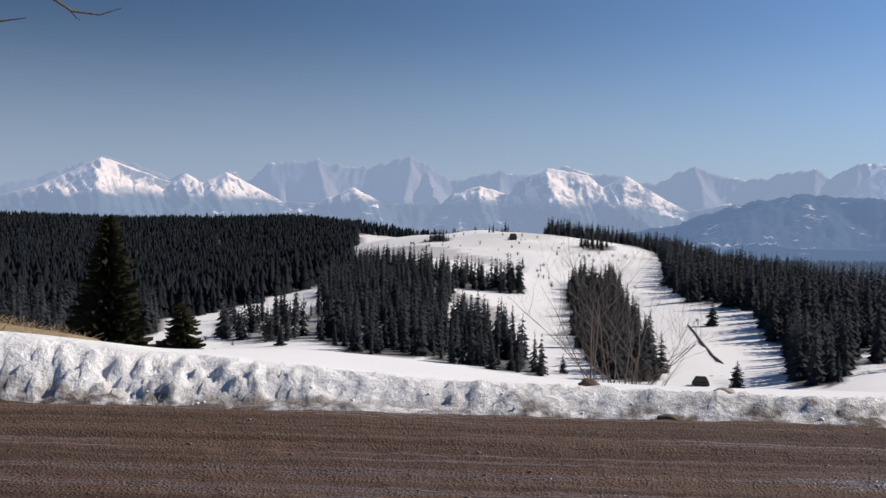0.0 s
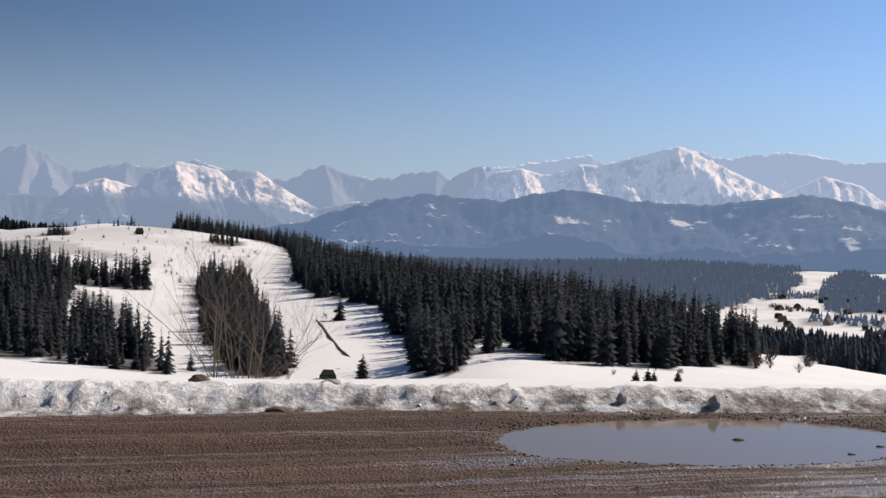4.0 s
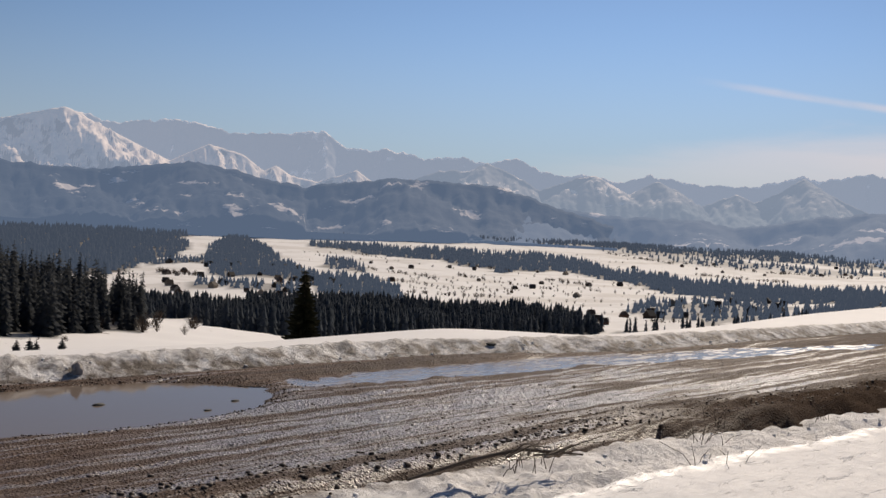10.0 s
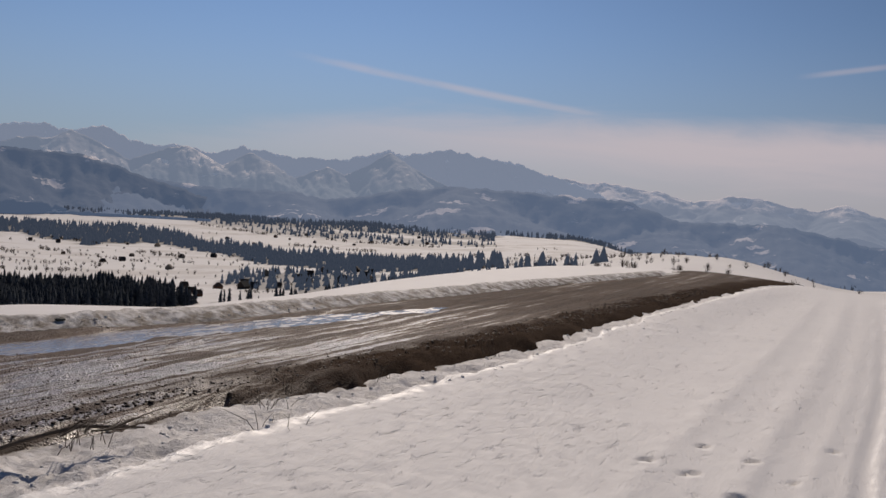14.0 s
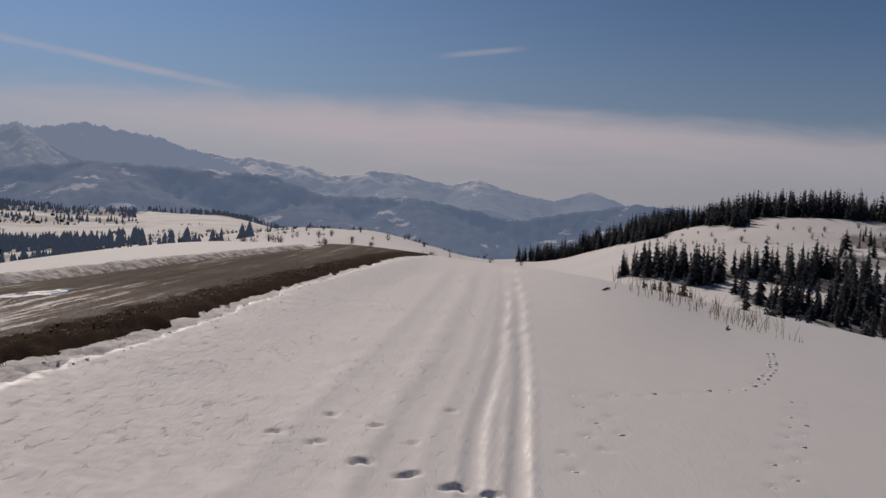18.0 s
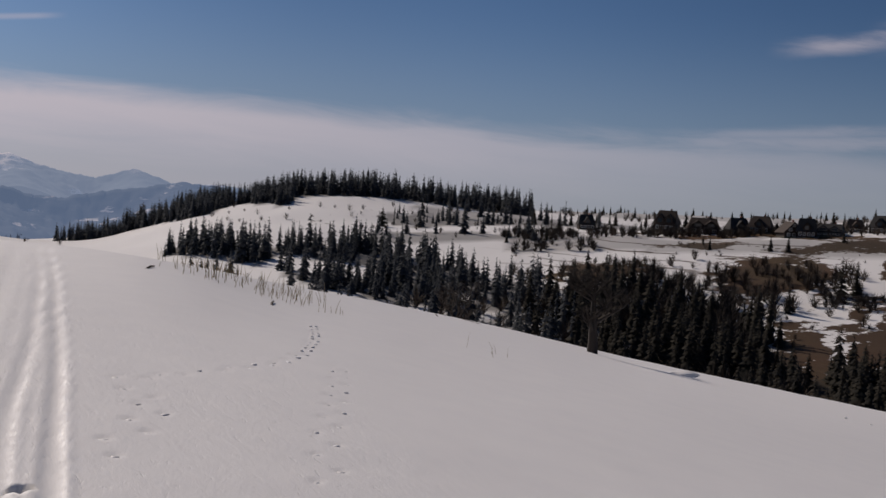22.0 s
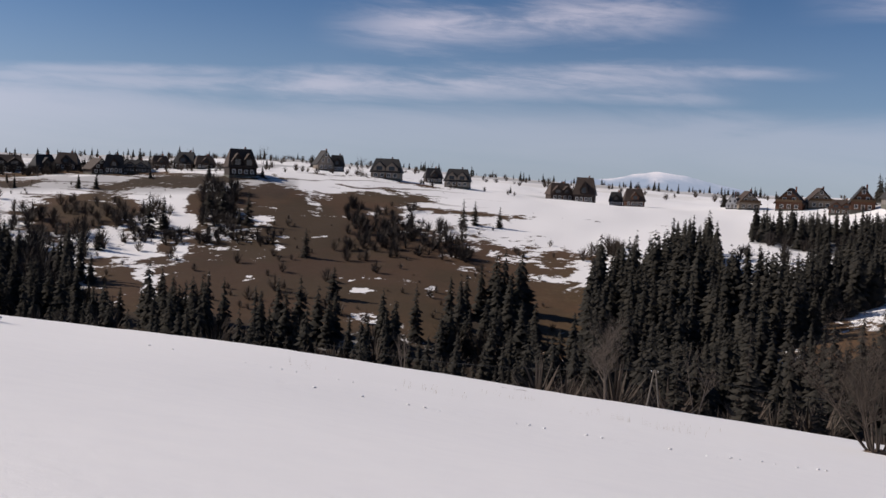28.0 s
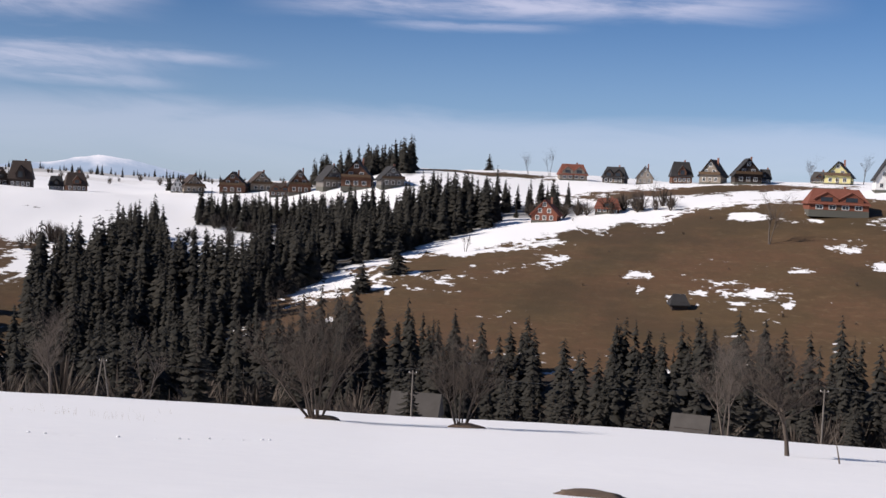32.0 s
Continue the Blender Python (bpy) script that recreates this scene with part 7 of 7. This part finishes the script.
def scatter(name, label, category, places, sizes, mat, seed, flat=0.6):
    """Small rough stones or lumps, each an eight-cornered block, joined."""
    rg = np.random.default_rng(seed)
    n = len(places)
    c = np.array([(x, y, z) for x in (-1, 1) for y in (-1, 1) for z in (-1, 1)], float)
    q = np.array([(0, 1, 3, 2), (4, 6, 7, 5), (0, 4, 5, 1), (2, 3, 7, 6), (0, 2, 6, 4), (1, 5, 7, 3)])
    v = c[None] * rg.uniform(0.55, 1.2, (n, 8, 3)) * np.asarray(sizes)[:, None, None]
    v[:, :, 2] *= flat
    a = rg.uniform(0, 6.28, n)
    ca, sa = np.cos(a)[:, None], np.sin(a)[:, None]
    x, y = v[:, :, 0] * ca - v[:, :, 1] * sa, v[:, :, 0] * sa + v[:, :, 1] * ca
    V = np.stack([x, y, v[:, :, 2]], -1) + np.asarray(places)[:, None]
    F = (q[None] + (np.arange(n) * 8)[:, None, None]).reshape(-1, 4)
    tagged(new(name, mesh_np(name, V.reshape(-1, 3), F, mat, smooth=True)), label, category, kind="stuff")


def on_sheet(x, y, sheet):
    a = np.degrees(np.arctan2(x, y))
    i = np.clip(np.round(np.interp(a, AZ, np.arange(len(AZ)))).astype(int), 0, len(AZ) - 1)
    j = np.clip(np.round(np.interp(np.log(np.hypot(x, y)), np.log(RAD), np.arange(len(RAD)))).astype(int), 0, len(RAD) - 1)
    return sheet[i, j]


GRAVEL = plain("wet_gravel", (0.165, 0.112, 0.080), 0.3, 0.45, 30)
EARTH = plain("dark_wet_earth", (0.085, 0.06, 0.045), 0.6, 0.4, 20)
ICEBIT = plain("old_snow_lumps", (0.74, 0.73, 0.73), 0.6, 0.12, 20)
g = np.random.default_rng(4)
n = 8000
x, y = g.uniform(-4, 15, n), g.uniform(4.2, 8.3, n)
keep = (y > road_near(x) + 0.1) & (y < road_far(x) - 0.05)
x, y = x[keep], y[keep]
scatter("gravel", "loose wet gravel on the road", "gravel", np.stack([x, y, on_sheet(x, y, RZ)], -1), g.uniform(0.002, 0.0065, len(x)) * (1 + 1.2 * (g.random(len(x)) > 0.97)), GRAVEL, 1)
a = g.uniform(0, 6.283, 1500)
k = g.normal(1.06, 0.11, 1500)
x, y = 4.45 + 1.62 * k * np.cos(a), 7.0 + 0.84 * k * np.sin(a)
scatter("gravel", "dark pebbles along the puddle's rim", "gravel", np.stack([x, y, on_sheet(x, y, RZ)], -1), g.uniform(0.003, 0.009, 1500), EARTH, 2)
x = g.uniform(5.5, 26, 2600)
y = road_near(x) + np.abs(g.normal(0.1, 0.35, 2600))
scatter("earth_clods", "churned dark earth clods along the road's edge", "clods", np.stack([x, y, np.maximum(on_sheet(x, y, RZ), on_sheet(x, y, LZ))], -1), g.uniform(0.003, 0.010, 2600), EARTH, 3, 0.8)
x = np.concatenate([g.uniform(-6, 16, 260), g.uniform(3.4, 20, 300)])
y = np.concatenate([road_far(x[:260]) + g.normal(0.12, 0.12, 260), road_near(x[260:]) - np.abs(g.normal(0.45, 0.3, 300))])
x2 = g.uniform(3.2, 7.5, 420)
y2 = road_near(x2) + 0.12 + g.normal(0.0, 0.12, 420)
scatter("earth_clods", "wet dark clods churned up beside the torn snow edge", "clods", np.stack([x2, y2, np.maximum(on_sheet(x2, y2, RZ), on_sheet(x2, y2, LZ))], -1), 0.005 + 0.014 * g.random(420) ** 3, EARTH, 7, 0.8)
scatter("snow_lumps", "lumps of old snow on the bank and along the field's edge", "snow lumps", np.stack([x, y, on_sheet(x, y, LZ)], -1), 0.004 + 0.012 * g.random(560) ** 2.5, ICEBIT, 4, 0.8)


def stalks(name, label, category, places, heights, seed, bend=0.25, width=0.004, mat=None):
    """Dry stems, each a thin bent blade of two crossed strips."""
    rg = random.Random(seed)
    V, F = [], []
    for p, h in zip(places, heights):
        a, b = rg.uniform(0, 6.28), h * rg.uniform(0, bend)
        top = Vector((math.cos(a) * b, math.sin(a) * b, h))
        tube([p, p + top * 0.5 - Vector((0, 0, 0)), p + top + Vector((math.cos(a), math.sin(a), -0.4)) * b * 0.5], [width, width * 0.8, width * 0.35], 3, V, F)
    tagged(part(name, (V, F), mat or STRAW), label, category, kind="stuff")


rg = random.Random(9)


def spot(az, d, s):
    v = at(az, d)
    x, y = v.x + rg.gauss(0, s), v.y + rg.gauss(0, s)
    return Vector((x, y, float(height_at(np.array(x), np.array(y))) - 0.02))


stalks("dry_weeds", "tall dry weed stalks standing in the snow", "weeds", [spot(rg.uniform(98.5, 105.6), rg.uniform(25, 31), 0.4) for _ in range(190)], [rg.uniform(0.12, 0.5) for _ in range(190)], 3, 0.35, 0.008)
stalks("dry_weeds", "sparse dry weed stalks on the lower field", "weeds", [spot(az, d, 0.8) for az, d, n in ((155.5, 52, 24), (158.2, 50, 26), (151, 60, 10), (160, 62, 8), (139, 50, 8), (146, 46, 14), (149.5, 58, 12), (115, 26, 5)) for _ in range(n)],
       [rg.uniform(0.12, 0.42) for _ in range(107)], 4, 0.4, 0.004)
stalks("dry_grass_tuft", "dry grass tufts along the torn snow edge", "grass", [Vector((x + rg.gauss(0, 0.10), y + rg.gauss(0, 0.08), EYE - 1.46)) for x, y, n in ((7.3, 3.5, 10), (6.5, 3.05, 9), (8.0, 3.65, 14), (9.1, 3.45, 12), (5.6, 3.75, 14), (11.2, 3.1, 8)) for _ in range(n)],
       [rg.uniform(0.06, 0.2) for _ in range(67)], 5, 0.9, 0.003, BARK)

px, py = np.array([w[0] for w in PAWS]), np.array([w[1] for w in PAWS])
scatter("paw_prints", "trails of small animal prints with crumbled snow", "tracks", np.stack([px, py, on_sheet(px, py, LZ)], -1), [w[2] * 0.55 for w in PAWS], ICEBIT, 12, 0.4)

# a dead branch with its twigs, thrown on the road's torn edge
root = empty("fallen_branch", Vector((5.35, 3.78, EYE - 1.46)), 0, "dead branch with bare twigs lying on the muddy snow edge", "branch", "branches on the snow")
V = ([], [])
tube([Vector((-0.62, 0.14, 0.02)), Vector((-0.2, 0.05, 0.09)), Vector((0.15, -0.04, 0.13)), Vector((0.55, -0.22, 0.08))], [0.010, 0.014, 0.012, 0.006], 6, *V)
part("limb", V, BARK, root, smooth=True)
for i in range(13):
    a, u = rg.uniform(-0.9, 0.5), rg.uniform(-0.1, 0.5)
    foot = Vector((u, -0.05 - 0.3 * max(u, 0) + rg.uniform(-0.03, 0.03), 0.10))
    long = rg.uniform(0.18, 0.42)
    mid_ = foot + Vector((math.cos(a) * long * 0.5, math.sin(a) * long * 0.5, rg.uniform(0.0, 0.08)))
    tip = foot + Vector((math.cos(a + 0.2) * long, math.sin(a + 0.2) * long, rg.uniform(-0.06, 0.10)))
    V = ([], [])
    tube([foot, mid_, tip], [0.006, 0.004, 0.002], 4, *V)
    part("twig", V, BARK, root, smooth=True)

# bits of wood and earth on the snow
for i, (az, d, long) in enumerate(((97.3, 24.6, 0.3), (103.4, 23.6, 0.42), (111.3, 43.4, 0.4))):
    V = ([], [])
    c = at(az, d)
    tube([c + Vector((-long, 0.1, 0.0)), c + Vector((0, 0, 0.03)), c + Vector((long, -0.12, 0.02))], [0.03, 0.025, 0.012], 5, *V)
    tagged(part("dead_branch", V, BARK), "short dark dead branch lying on the snow", "branch", "branches on the snow")
V = ([], [])
tube([at(a, d) for a, d in ((10.6, 392), (10.9, 372), (11.2, 352), (11.45, 330), (11.9, 305), (12.4, 286))], [0.2, 0.42, 0.36, 0.5, 0.4, 0.25], 6, *V)
tagged(part("ditch", V, SOIL, smooth=True), "dark earth ditch running down the snow slope", "ditch", kind="structure")

# a hummock of dead grass beyond the bank
bm = bmesh.new()
bmesh.ops.create_icosphere(bm, subdivisions=4, radius=1)
centre = at(-28, 14)
for v in bm.verts:
    v.co = Vector((v.co.x * 3.4, v.co.y * 2.0, v.co.z * 1.5)) * (1 + 0.06 * noise.noise(v.co * 3))
hummock = part("grass_hummock", bm, STRAW, smooth=True)
hummock.matrix_basis = Matrix.Translation((centre.x, centre.y, EYE - 2.72))
tagged(hummock, "hummock of dead yellow grass beyond the snow bank", "hummock")
blades = []
for i in range(2600):
    a, r = rg.uniform(0, 6.28), math.sqrt(rg.random()) * 0.93
    blades.append(Vector((centre.x + 3.4 * r * math.cos(a), centre.y + 2.0 * r * math.sin(a), EYE - 2.74 + 1.5 * math.sqrt(1 - r * r))))
stalks("dead_grass", "dead yellow grass on the hummock", "grass", blades, [rg.uniform(0.05, 0.16) for _ in blades], 6, 1.2, 0.004)

# a bare tree beside the road whose lowest branch hangs into view
side = empty("bare_tree", at(-36, 7.6), 0, "bare roadside tree with drooping thin branches", "tree")
o = at(-36, 7.6)
V = ([], [])
tube([Vector((0, 0, -0.2)), Vector((0.05, 0, 2.0)), Vector((0.0, 0.1, 4.6)), Vector((0.1, 0.1, 7.0))], [0.16, 0.13, 0.08, 0.02], 8, *V)
part("trunk", V, TWIG, side, smooth=True)
V = ([], [])


def sight(az, el, d):
    return bearing(az, el) * d + Vector((0, 0, EYE)) - o


for path, r in (([Vector((0, 0.1, 4.4)), sight(-27.5, 19, 7.2), sight(-22.9, 12.5, 7.0), sight(-21.76, 10.3, 7.0), sight(-20.9, 9.8, 7.0), sight(-19.6, 9.72, 7.0), sight(-18.57, 10.12, 7.0)], 0.02),
                ([Vector((0, 0.1, 3.6)), sight(-28.5, 13, 7.1), sight(-25.5, 9.4, 7.0), sight(-24.2, 9.05, 7.0), sight(-23.0, 9.31, 7.0)], 0.022),
                ([sight(-21.1, 9.92, 7.0), sight(-20.7, 9.5, 7.0), sight(-20.3, 9.3, 7.0)], 0.005), ([sight(-24.9, 9.2, 7.0), sight(-24.4, 8.8, 7.0)], 0.004)):
    tube(path, [r * (1 - 0.88 * i / (len(path) - 1)) for i in range(len(path))], 5, *V)
part("branch", V, TWIG, side, smooth=True)
